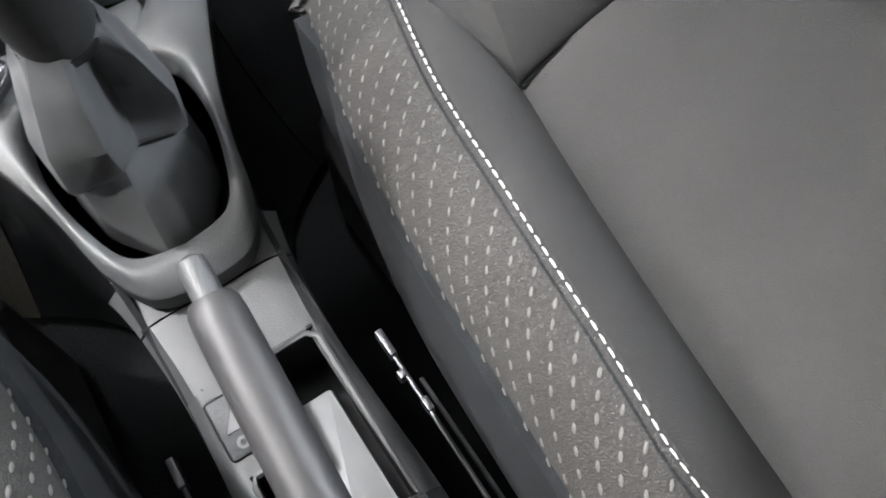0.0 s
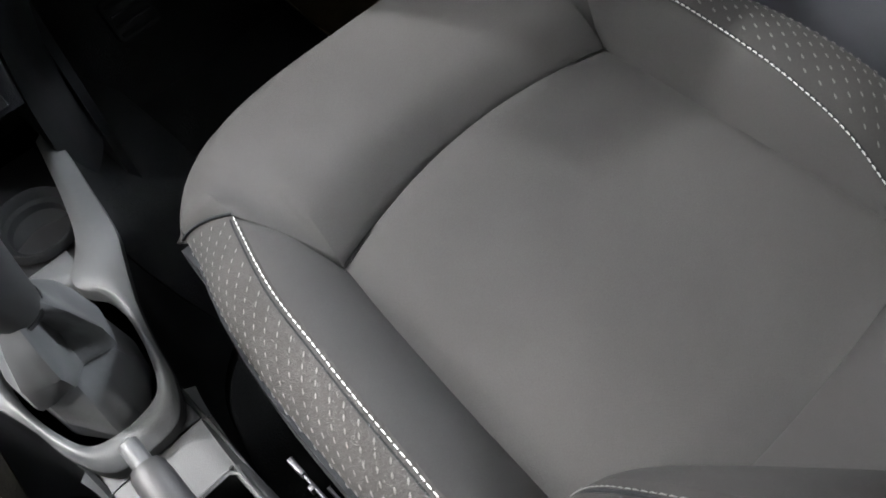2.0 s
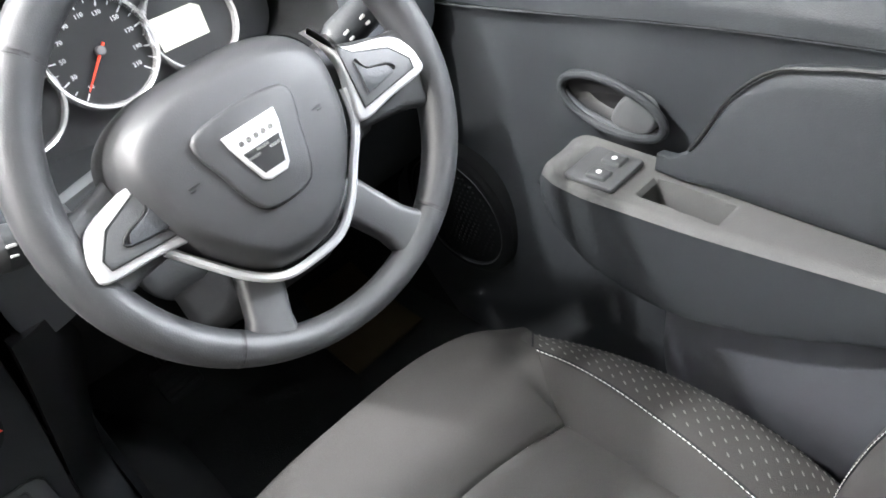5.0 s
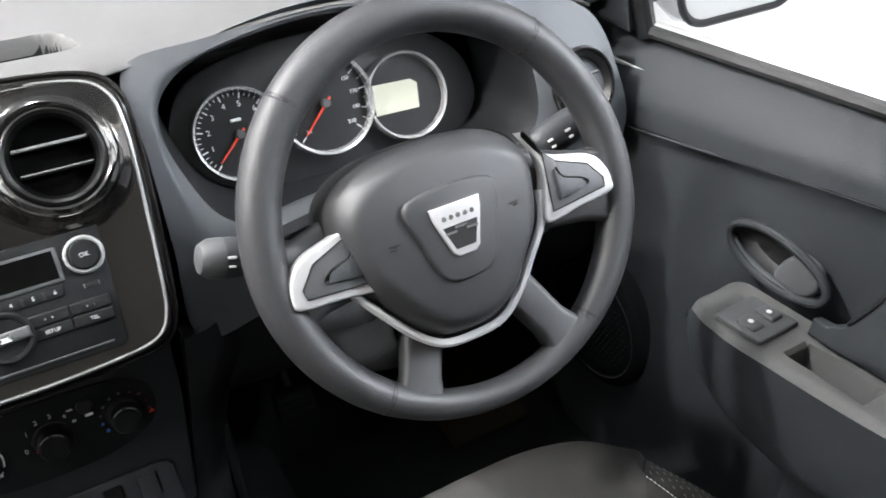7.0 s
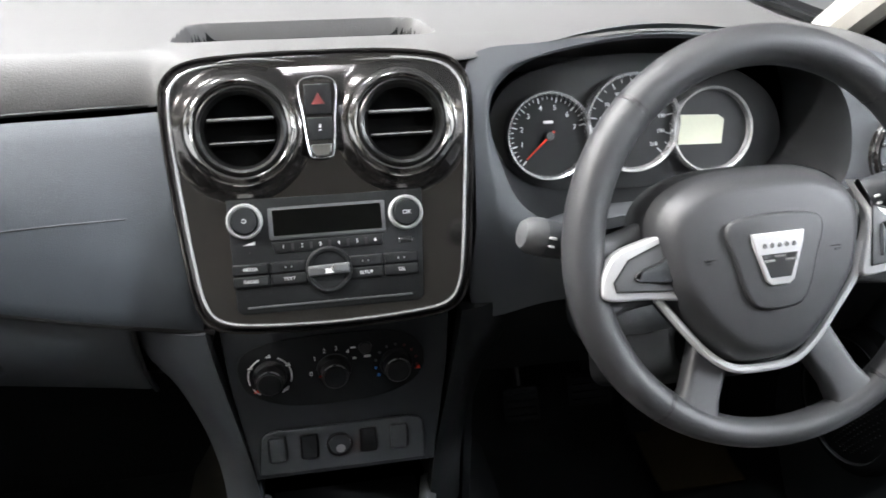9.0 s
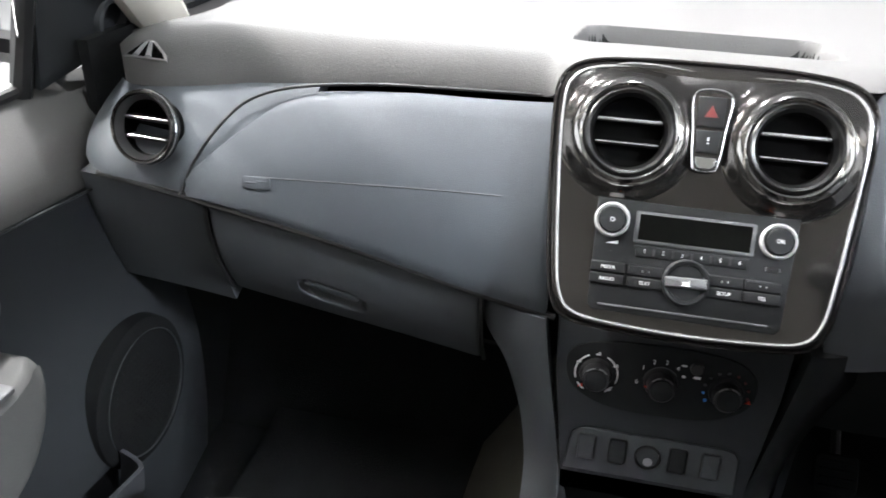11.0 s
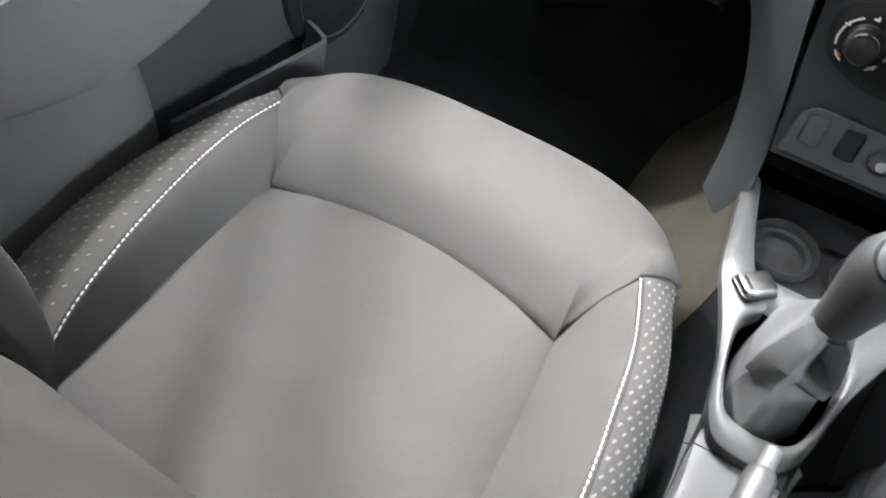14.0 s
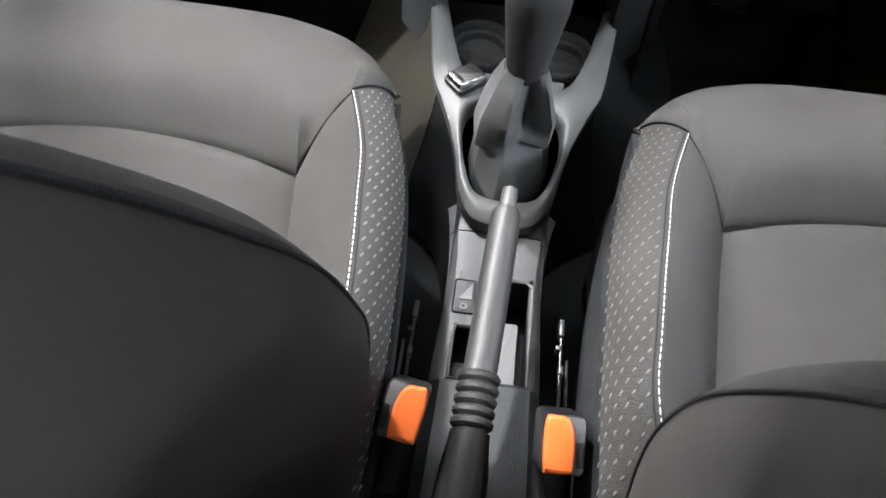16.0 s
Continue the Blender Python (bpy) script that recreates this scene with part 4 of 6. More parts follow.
ticks(tm, tach, 0.0495, 225, 15, True, 4, ["", "1", "2", "3", "4", "5", "6", "7"], 0.0088)
ticks(sm, speedo, 0.0565, 225, -45, True, 2, ["10", "30", "50", "70", "90", "110", "130", "150", "170", "190", "210"], 0.0066)
part("unit_print", bar(0, 0.016, 0.011, 0.0022, tm, -0.003), WHITE, tach)
for m, d, r, a in ((tm, tach, 0.0495, 222), (sm, speedo, 0.0565, 224)):
    tip = (r * 0.78 * math.cos(radians(a)), r * 0.78 * math.sin(radians(a)))
    back = (-r * 0.16 * math.cos(radians(a)), -r * 0.16 * math.sin(radians(a)))
    part("needle", tube([m @ Vector((*back, 0.0015)), m @ Vector((0, 0, 0.0018)), m @ Vector((*tip, 0.0008))], [0.0016, 0.0017, 0.0007], 6), RED, d, "red needle")
    part("needle_hub", moved(lathe([(0.0055, -0.003), (0.0052, 0.003), (0.004, 0.0042), (0.0002, 0.0045)], 24), m), PLASTIC_GREY, d)
part("lcd_panel", moved(prism([(-0.042, 0.020), (0.010, 0.018), (0.018, 0.012), (0.014, -0.0175), (-0.043, -0.016)], 0.001, 0.0003, 1, -0.0038), fm), LCD, fuel, "pale green-grey display")

# ---- steering column and stalks ----
WHEEL_K = 1.048
WM = plane_at((0.3555, 0.5485, 0.8835), (1, 0, 0), (0, 0.42, 0.906)) @ Matrix.Scale(WHEEL_K, 4)
column = thing("steering_column", (0.345, 0.70, 0.75), "dark plastic steering column shroud behind the wheel", "steering column")
sections = []
for d, w, h, dy in ((-0.035, 0.045, 0.045, 0), (-0.06, 0.062, 0.06, 0), (-0.11, 0.072, 0.066, -0.004), (-0.17, 0.078, 0.07, -0.01), (-0.26, 0.085, 0.08, -0.02)):
    sections.append([WM @ Vector((x, y + dy, d)) for x, y in rrect(2 * w, 2 * h, min(w, h) * 0.6, 6)])
part("shroud", loft(sections, True), PLASTIC, column)
part("shroud_cover", slab(lambda u, v: WM @ Vector((-0.12 + 0.24 * u, 0.05 + 0.012 * math.cos((u - 0.5) * 3) , -0.10 - 0.17 * v)), 12, 8, 0.01), PLASTIC, column)
part("lower_shroud", loft([[WM @ Vector((x, y - 0.055 - 0.02 * k, d)) for x, y in rrect(0.115 + 0.01 * k, 0.05 + 0.02 * k, 0.02, 5)] for k, d in ((0, -0.05), (1, -0.12), (2, -0.24))], True), PLASTIC_LOW, column)

stalk_l = thing("indicator_stalk", (0.2, 0.60, 0.90), "dark plastic indicator stalk with white symbols", "stalk", "steering column stalks")
a = Vector((0.268, 0.602, 0.886))
b = Vector((0.150, 0.598, 0.922))
path = [a.lerp(b, t) for t in (0, 0.12, 0.3, 0.52, 0.56, 0.62, 0.8, 0.92, 0.98, 1.0)]
part("stem", tube(path[:5], [0.013, 0.0125, 0.011, 0.0115, 0.012], 14), SATIN, stalk_l)
part("boot", tube([a.lerp(b, 0.02), a.lerp(b, 0.10), a.lerp(b, 0.17)], [0.0175, 0.0165, 0.0130], 18), BLACK, stalk_l, "black rubber boot at the column")
part("grip", tube(path[4:], [0.0125, 0.0155, 0.0165, 0.0155, 0.0115, 0.004], 16), PLASTIC, stalk_l)
part("end_cap", tube([a.lerp(b, 0.84), a.lerp(b, 0.93), a.lerp(b, 0.985), a.lerp(b, 1.004)], [0.0166, 0.0158, 0.0115, 0.004], 16), PLASTIC_GREY, stalk_l, "paler rounded end")
sx = (b - a).normalized()
for t, w in ((0.66, 0.006), (0.80, 0.007)):
    mm = plane_at(a.lerp(b, t) + Vector((0, -0.0163, 0.004)), -sx, (0, 0.3, 0.95))
    part("symbol", joined(bar(0, 0.004, w, 0.0022, mm, 0.0012), bar(0, -0.003, w * 0.8, 0.0018, mm, 0.0012)), WHITE, stalk_l)
stalk_r = thing("wiper_stalk", (0.5, 0.60, 0.92), "dark plastic wiper stalk with white symbols", "stalk", "steering column stalks")
a = Vector((0.425, 0.615, 0.905))
b = Vector((0.545, 0.612, 0.940))
path = [a.lerp(b, t) for t in (0, 0.3, 0.42, 0.5, 0.75, 0.95, 1.0)]
part("stem", tube(path[:3], [0.012, 0.0115, 0.012], 14), SATIN, stalk_r)
part("grip", tube(path[2:], [0.0125, 0.0165, 0.0172, 0.0165, 0.011], 16), PLASTIC, stalk_r)
sx = (b - a).normalized()
for t in (0.50, 0.66, 0.84):
    mm = plane_at(a.lerp(b, t) + Vector((0, -0.0160, 0.004)), sx, (0, 0.3, 0.95))
    part("symbol", joined(bar(0, 0.004, 0.006, 0.0024, mm, 0.0012), bar(0.001, -0.003, 0.005, 0.0026, mm, 0.0012)), WHITE, stalk_r)
remote = thing("audio_remote", (0.44, 0.58, 0.87), "small dark audio remote pod behind the wheel", "remote")
rm = WM @ Matrix.Translation((0.083, -0.012, -0.045)) @ Matrix.Rotation(radians(12), 4, "Z")
part("pod", moved(prism(rrect(0.052, 0.026, 0.006, 4), 0.025, 0.004, 3, -0.02), rm), PLASTIC_LOW, remote)
part("key", moved(prism(rrect(0.020, 0.021, 0.003, 3), 0.004, 0.0015, 2, 0.005), rm @ Matrix.Translation((0.014, 0, 0))), PLASTIC_GREY, remote)
part("symbol", joined(bar(0.014, 0.002, 0.005, 0.004, rm, 0.0096), bar(-0.006, -0.002, 0.008, 0.003, rm, 0.0062)), WHITE, remote)

HUBM = WM @ Matrix.Translation((-0.015, 0.005, 0)) @ Matrix.Rotation(radians(1.7), 4, "Z")

# ---- steering wheel ----
wheel = thing("steering_wheel", (0.345, 0.525, 0.75), "dark grey leather-look steering wheel with silver spoke trim", "steering wheel")


def rim_point(a):
    R = 0.1605 - 0.0028 * math.sin(a) ** 2 - 0.0065 * max(0.0, -math.cos(a)) ** 2
    x, y = R * math.sin(a), R * math.cos(a)
    return x + 0.0035, y + 0.029


rim_path = [WM @ Vector((*rim_point(2 * math.pi * k / 96), 0.0)) for k in range(96)]
part("rim", tube(rim_path, [WHEEL_K * (0.0166 - 0.0045 * max(0.0, -math.cos(2 * math.pi * k / 96)) ** 2) for k in range(96)], 16, True, flat=1.05, up=WM.to_3x3() @ Vector((0, 0, 1))), LEATHER, wheel)
for deg in (-44, 40, 142, 219):
    i0 = radians(deg)
    p = [rim_point(i0 + s) for s in (-0.011, 0, 0.011)]
    w = WHEEL_K * (0.0169 - 0.0045 * max(0.0, -math.cos(i0)) ** 2)
    part("rim_joint", tube([WM @ Vector((*q, 0)) for q in p], [w, w - 0.0005, w], 18, flat=1.05), SATIN, wheel, "fine joint in the rim cover")
HUB = [(0, 0.089), (0.045, 0.086), (0.076, 0.073), (0.090, 0.052), (0.088, 0.022), (0.080, -0.004), (0.064, -0.028), (0.045, -0.050), (0.026, -0.064), (0, -0.068)]
HUB = HUB + [(-x, y) for x, y in reversed(HUB[1:-1])]
hubc = spline(HUB, 80, True)


def hub(u, v):
    i = int(round(u * 80)) % 80
    x, y = hubc[i]
    s = 1 - v
    r = min(1, v / 0.22)
    z = 0.004 + 0.026 * math.sin(r * math.pi / 2) ** 0.8 + 0.010 * (1 - s * s)
    return HUBM @ Vector((x * s, 0.012 + (y - 0.012) * s, z))


hub_part = part("airbag_cover", slab(hub, 80, 22, 0.006), LEATHER, wheel, "dark grained airbag cover")
part("cover_skirt", loft([[HUBM @ Vector((x * 1.0, y, z)) for x, y in hubc] for z in (-0.03, 0.006)], True, False), PLASTIC_LOW, wheel)
# shield-shaped hollow and the badge in it
shield = [(-0.036, 0.049), (0.036, 0.049), (0.033, 0.014), (0.024, -0.012), (0.012, -0.020), (-0.012, -0.020), (-0.024, -0.012), (-0.033, 0.014)]
part("badge_shield", moved(prism(spline(shield, 48, True), 0.0035, 0.003, 3, 0.0385), HUBM), LEATHER, hub_part)
out = [(-0.0215, 0.0385), (0.0215, 0.0385), (0.0205, 0.030), (0.0115, 0.002), (0.007, -0.0015), (-0.007, -0.0015), (-0.0115, 0.002), (-0.0205, 0.030)]
badge = part("badge", moved(prism(out, 0.003, 0.0012, 3, 0.0418), HUBM), SILVER, hub_part, "chrome shield badge")
part("badge_field", moved(prism([(-0.0150, 0.0225), (0.0150, 0.0225), (0.0085, 0.0045), (-0.0085, 0.0045)], 0.0034, 0.0003, 1, 0.0418), HUBM), SATIN, badge)
part("badge_emblem", joined(*[bar(-0.0120 + 0.006 * k, 0.0290, 0.0040, 0.0038, HUBM @ Matrix.Translation((0, 0, 0.0445)), 0.0008) for k in range(5)], *[bar(-0.009 + 0.009 * k, 0.0205 - 0.003 * abs(k - 1), 0.010, 0.0022, HUBM @ Matrix.Translation((0, 0, 0.0448)), 0.0008) for k in range(3)]), SATIN_CHROME, badge, "bright raised emblem")
for sx in (-1, 1):
    part("horn_mark", joined(bar(sx * 0.052, 0.022, 0.009, 0.0012, HUBM @ Matrix.Translation((0, 0, 0.0362)), 0.0012), bar(sx * 0.054, 0.0195, 0.004, 0.0012, HUBM @ Matrix.Translation((0, 0, 0.0362)), 0.0012)), SATIN, hub_part)
part("airbag_mark", joined(*[bar(-0.009 + 0.006 * k, -0.040, 0.0042, 0.005, HUBM @ Matrix.Translation((0, 0, 0.0335)), 0.0015) for k in range(4)]), PLASTIC, hub_part, "embossed unreadable letters")


def spoke(p0, p1, w0, w1, z0=-0.012, z1=0.0, t=0.010):
    d = Vector((p1[0] - p0[0], p1[1] - p0[1], 0)).normalized()
    n = Vector((-d.y, d.x, 0))
    secs = []
    for k in range(7):
        s = k / 6
        c = Vector((p0[0] + (p1[0] - p0[0]) * s, p0[1] + (p1[1] - p0[1]) * s, z0 + (z1 - z0) * s))
        w = w0 + (w1 - w0) * s + 0.010 * max(0, s - 0.6) ** 2 * 6
        secs.append([WM @ (c + n * x + Vector((0, 0, z))) for x, z in rrect(2 * w, 2 * t, t * 0.7, 4)])
    return loft(secs, True)


for sx in (-1, 1):
    part("side_spoke", spoke((sx * 0.07, 0.028), (sx * 0.154, 0.012), 0.036, 0.028), LEATHER, wheel)
    part("lower_spoke", spoke(((0.038, -0.040) if sx > 0 else (-0.044, -0.042)), ((0.076, -0.106) if sx > 0 else (-0.071, -0.110)), 0.018, 0.016), LEATHER, wheel)
    WT = WM @ Matrix.Translation((-0.0095 if sx > 0 else 0.008, 0.0095, 0)) @ Matrix.Rotation(radians(1.7), 4, "Z")
    tr = [(0.079, 0.066), (0.090, 0.050), (0.102, 0.041), (0.138, 0.031), (0.151, 0.018), (0.155, 0.004), (0.151, -0.006), (0.118, -0.009), (0.083, -0.012), (0.086, 0.01), (0.091, 0.03), (0.088, 0.05)]
    part("spoke_trim", moved(prism(spline([(sx * x, y) for x, y in tr], 60, True), 0.012, 0.0025, 3, 0.008), WT), SILVER, wheel, "satin silver spoke trim")
    bt = [(0.0935, 0.0455), (0.104, 0.0345), (0.133, 0.0235), (0.1455, 0.008), (0.1445, 0.0005), (0.090, -0.0045)]
    pad = part("button_pad", moved(prism([(sx * x, y) for x, y in bt], 0.0132, 0.0012, 3, 0.008), WT), PLASTIC_GREY, wheel)
    part("pad_gap", tube([WT @ Vector((sx * x, y, 0.0206)) for x, y in bt], 0.0008, 5, True), SATIN, pad)
    part("button_edge", tube([WT @ Vector((sx * x, y, 0.0222)) for x, y in spline([(0.102, 0.030), (0.107, 0.020), (0.124, 0.0145), (0.128, 0.008), (0.103, 0.004)], 16)], 0.0011, 6), SATIN, pad)
    part("button_cap", moved(prism([(sx * x, y) for x, y in [(0.099, 0.0285), (0.106, 0.0195), (0.1235, 0.0135), (0.127, 0.0065), (0.098, 0.003)]], 0.0024, 0.0010, 2, 0.0212), WT), PLASTIC, pad)
lowp = spline([(-0.086, -0.006), (-0.067, -0.031), (-0.048, -0.054), (-0.027, -0.069), (0, -0.072), (0.027, -0.069), (0.048, -0.054), (0.067, -0.031), (0.086, -0.006), (0.092, 0.02)], 44)
part("lower_trim", tube([HUBM @ Vector((x, y, 0.012)) for x, y in lowp], 0.0038, 8), SILVER, wheel, "satin silver strip under the airbag cover")

# ---- tunnel console ----
console = thing("centre_console", (0, 0.4, 0.24), "grey plastic centre console between the front seats", "console")
CON_Z = table((0.05, 0.395), (0.30, 0.402), (0.42, 0.411), (0.465, 0.416), (0.52, 0.436), (0.58, 0.458), (0.65, 0.470), (0.75, 0.472))
CON_W = table((0.05, 0.056), (0.20, 0.053), (0.30, 0.050), (0.44, 0.048), (0.48, 0.053), (0.53, 0.070), (0.58, 0.084), (0.65, 0.094), (0.76, 0.106))


def con_top(x0, x1, y0, y1, nu=8, nv=10, mat=PLASTIC_GREY, name="console_top"):
    """A piece of the top; x as a share of the half width, or metres when given as a function."""
    def f(u, v):
        y = y0 + (y1 - y0) * v
        a = x0(y) if callable(x0) else x0
        b = x1(y) if callable(x1) else x1
        x = a + (b - a) * u
        w = CON_W(y)
        return x, y, CON_Z(y) - 0.010 * max(0, (abs(x) / w - 0.75) / 0.25) ** 2
    return part(name, slab(f, nu, nv, 0.008), mat, console)


W = lambda y: CON_W(y)
NW = lambda y: -CON_W(y)
con_top(NW, W, 0.06, 0.298, 10, 14, PLASTIC, "rear_top")
con_top(NW, -0.034, 0.298, 0.412, 6, 10)
con_top(0.037, W, 0.298, 0.412, 6, 10)
con_top(-0.034, -0.006, 0.356, 0.412, 8, 8)
con_top(NW, W, 0.412, 0.4615, 12, 8)
con_top(NW, W, 0.4628, 0.490, 12, 6)
SIDE = table((0.05, 0.056), (0.20, 0.053), (0.30, 0.050), (0.44, 0.0475), (0.492, 0.0490), (0.53, 0.0555), (0.565, 0.0655), (0.60, 0.0795), (0.635, 0.0925), (0.70, 0.1025), (0.775, 0.113))
SIDE_Z = table((0.05, 0.388), (0.42, 0.404), (0.46, 0.412), (0.492, 0.430), (0.53, 0.441), (0.565, 0.450), (0.60, 0.458), (0.635, 0.465), (0.70, 0.468), (0.775, 0.468))
FLARE = table((0.05, 0.004), (0.50, 0.006), (0.58, 0.016), (0.66, 0.085), (0.80, 0.125), (1.15, 0.13))


def tunnel_side(s):
    """One sheet of carpet from the console's flank forward to the bulkhead."""
    def f(u, v):
        y = 0.6175 + 0.54 * u
        k = min(1.0, max(0.0, (y - 0.745) / 0.03))
        top = SIDE_Z(min(y, 0.775)) + (0.62 - SIDE_Z(min(y, 0.775))) * k
        z = top + (0.245 - top) * v
        d = max(0.0, (0.468 - z) / 0.223)
        return s * (SIDE(min(y, 0.775)) - 0.0015 + 0.02 * max(0.0, y - 0.775) + FLARE(y) * d ** 1.3), y, z
    return f


for s in (-1, 1):
    # console sides blackened for the shade between the seats
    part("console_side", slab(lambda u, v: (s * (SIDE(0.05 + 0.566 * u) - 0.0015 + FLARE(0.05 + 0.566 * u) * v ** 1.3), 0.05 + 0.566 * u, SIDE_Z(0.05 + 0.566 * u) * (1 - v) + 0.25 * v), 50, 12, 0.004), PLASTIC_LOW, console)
    # one carpet, coloured lit on the passenger side and shaded on the driver's
    part("tunnel_carpet", slab(tunnel_side(s), 60, 24, 0.004), CARPET_LIT if s < 0 else CARPET, console, "carpet on the tunnel side")
part("joint", tube([(x, 0.462, CON_Z(0.462) - 0.0035) for x in np.linspace(-0.047, 0.047, 8)], 0.0018, 6), SATIN, console, "dark joint across the console")
# recess beside the parking brake
part("recess_floor", box((-0.034, 0.30, 0.352), (0.037, 0.412, 0.356), 0.002), SATIN, console, "dark floor of the recess")
for f_ in (lambda u, v: (-0.034, 0.298 + 0.114 * u, 0.354 + (CON_Z(0.3) - 0.354) * v), lambda u, v: (0.037, 0.298 + 0.114 * u, 0.354 + (CON_Z(0.3) - 0.354) * v), lambda u, v: (-0.034 + 0.071 * u, 0.412, 0.354 + (CON_Z(0.41) - 0.354) * v), lambda u, v: (-0.034 + 0.071 * u, 0.298, 0.354 + (CON_Z(0.3) - 0.354) * v)):
    part("recess_wall", slab(f_, 6, 4, 0.002), PLASTIC_LOW, console, "dark wall of the recess")
part("recess_edge", tube([(x, y, CON_Z(y) - 0.001) for x, y in [(-0.034, 0.30), (-0.034, 0.350), (-0.031, 0.355), (-0.010, 0.356), (-0.006, 0.360), (-0.005, 0.406), (0.0, 0.411), (0.031, 0.411), (0.037, 0.405), (0.037, 0.30)]], 0.0022, 6, True), PLASTIC_GREY, console)
part("recess_insert", box((-0.003, 0.302, 0.356), (0.029, 0.388, 0.372), 0.003), INSERT_PALE, console, "pale plastic insert in the recess")
part("recess_insert", box((-0.031, 0.300, 0.356), (-0.012, 0.335, 0.374), 0.003), INSERT_PALE, console, "pale plastic insert in the recess")
# start-stop switch
bm_ = plane_at((-0.0275, 0.386, CON_Z(0.386)), (1, 0, 0), (0, 1, 0.08))
sw = part("switch", moved(prism(rrect(0.019, 0.036, 0.002, 3), 0.002, 0.0008, 2, -0.001), bm_), PLASTIC, console)
part("switch_gap", tube([bm_ @ Vector((a, b, 0.0006)) for a, b in rrect(0.0195, 0.0365, 0.002, 3)], 0.0009, 6, True), BLACK, sw)
part("switch_lens", moved(prism([(0.007, 0.015), (-0.006, -0.004), (0.007, -0.004)], 0.0006, 0.0002, 1, 0.0012), bm_), PLASTIC_PALE, sw)
part("switch_mark", moved(lathe([(0.0036, 0.0018), (0.0036, 0.0024), (0.0018, 0.0024), (0.0018, 0.0018)], 20), bm_ @ Matrix.Translation((0, -0.0115, -0.0008))), PLASTIC_PALE, sw)

# front moulding: one smooth frame round the gaiter that runs on into two wings
RIM_O = [(0, 0.460, 0.428), (0.030, 0.465, 0.430), (0.047, 0.492, 0.437), (0.055, 0.53, 0.447), (0.065, 0.565, 0.456), (0.079, 0.60, 0.464), (0.0925, 0.635, 0.470), (0.1025, 0.70, 0.474), (0.1135, 0.778, 0.475)]
RIM_I = [(0, 0.484, 0.438), (0.030, 0.491, 0.440), (0.044, 0.520, 0.446), (0.0515, 0.560, 0.453), (0.049, 0.588, 0.460), (0.036, 0.612, 0.467), (0.060, 0.646, 0.471), (0.076, 0.695, 0.474), (0.094, 0.778, 0.475)]
NR = 72
rim_o, rim_i = spline(RIM_O, NR + 1), spline(RIM_I, NR + 1)
HOLE = RIM_I[:6] + [(0.024, 0.617, 0.465), (0.010, 0.619, 0.463)]
hole = spline(HOLE, 45) + [(-x, y, z) for x, y, z in reversed(spline(HOLE, 45))]
for s in (-1, 1):
    def frame_sheet(u, v):
        i = int(round(u * NR))
        a, b = np.array(rim_o[i]), np.array(rim_i[i])
        if v < 0.18:
            k = v / 0.18
            return s * a[0], a[1], a[2] - 0.012 * (1 - math.sin(k * math.pi / 2)) + 0.002
        k = (v - 0.18) / 0.82
        m = min(1.0, k / 0.88)
        p = a + (b - a) * m
        return s * p[0], p[1], p[2] + 0.002 + 0.005 * math.sin(math.pi * m) - 0.016 * max(0.0, (k - 0.88) / 0.12)
    part("front_moulding", slab(frame_sheet, NR, 26, 0.003), PLASTIC_GREY, console, "smooth grey moulding that opens into a wing")
part("bridge", slab(lambda u, v: (-0.050 + 0.10 * u, 0.612 + 0.044 * v, 0.466 + 0.004 * math.sin(math.pi * v) - 0.010 * abs(2 * v - 1) ** 6), 20, 12, 0.004), PLASTIC_GREY, console)
# cup holder tray ahead of the lever
part("cup_tray", slab(lambda u, v: (-0.092 + 0.184 * u, 0.640 + 0.17 * v, 0.455 - 0.006 * v), 12, 10, 0.01), SATIN, console)
for x, y in ((-0.045, 0.700), (0.046, 0.698)):
    part("cup_holder", moved(lathe([(0.0400, -0.012), (0.0395, -0.003), (0.0380, -0.001), (0.0360, -0.004), (0.0345, -0.012), (0.0285, -0.0125), (0.027, -0.020), (0.0002, -0.021)], 44), plane_at((x, y, 0.473), (1, 0, 0), (0, 1, 0.05))), PLASTIC_LOW, console, "round moulded cup holder")
part("cubby_back", slab(lambda u, v: (-0.105 + 0.21 * u, 0.86, 0.44 + 0.15 * v), 6, 4, 0.01), SATIN, console)
part("cubby_side", slab(lambda u, v: (-0.106, 0.75 + 0.12 * u, 0.44 + 0.14 * v), 6, 4, 0.01), SATIN, console)
part("cubby_side", slab(lambda u, v: (0.106, 0.75 + 0.12 * u, 0.44 + 0.14 * v), 6, 4, 0.01), SATIN, console)
part("cubby_roof", slab(lambda u, v: (-0.105 + 0.21 * u, 0.745 + 0.12 * v, 0.556), 6, 4, 0.006), SATIN, console)

# ---- gear lever ----
gear = thing("gear_lever", (0, 0.535, 0.44), "gear lever with rounded grey knob and folded leatherette gaiter", "gear lever")


# hem of the folded skirt, from the rear left corner round the right side
HEM = [(-0.038, 0.512, 0.484), (-0.008, 0.505, 0.492), (0.006, 0.515, 0.496), (0.034, 0.514, 0.490), (0.040, 0.545, 0.498), (0.033, 0.576, 0.508), (0.0, 0.584, 0.512), (-0.034, 0.576, 0.508), (-0.042, 0.545, 0.496)]
MIDWAY = [(-0.006, -0.003), (-0.002, -0.014), (0.003, 0.017), (0.007, -0.007), (-0.006, 0.004), (0.004, 0.003), (0.0, -0.006), (-0.003, 0.004), (0.006, 0.0)]


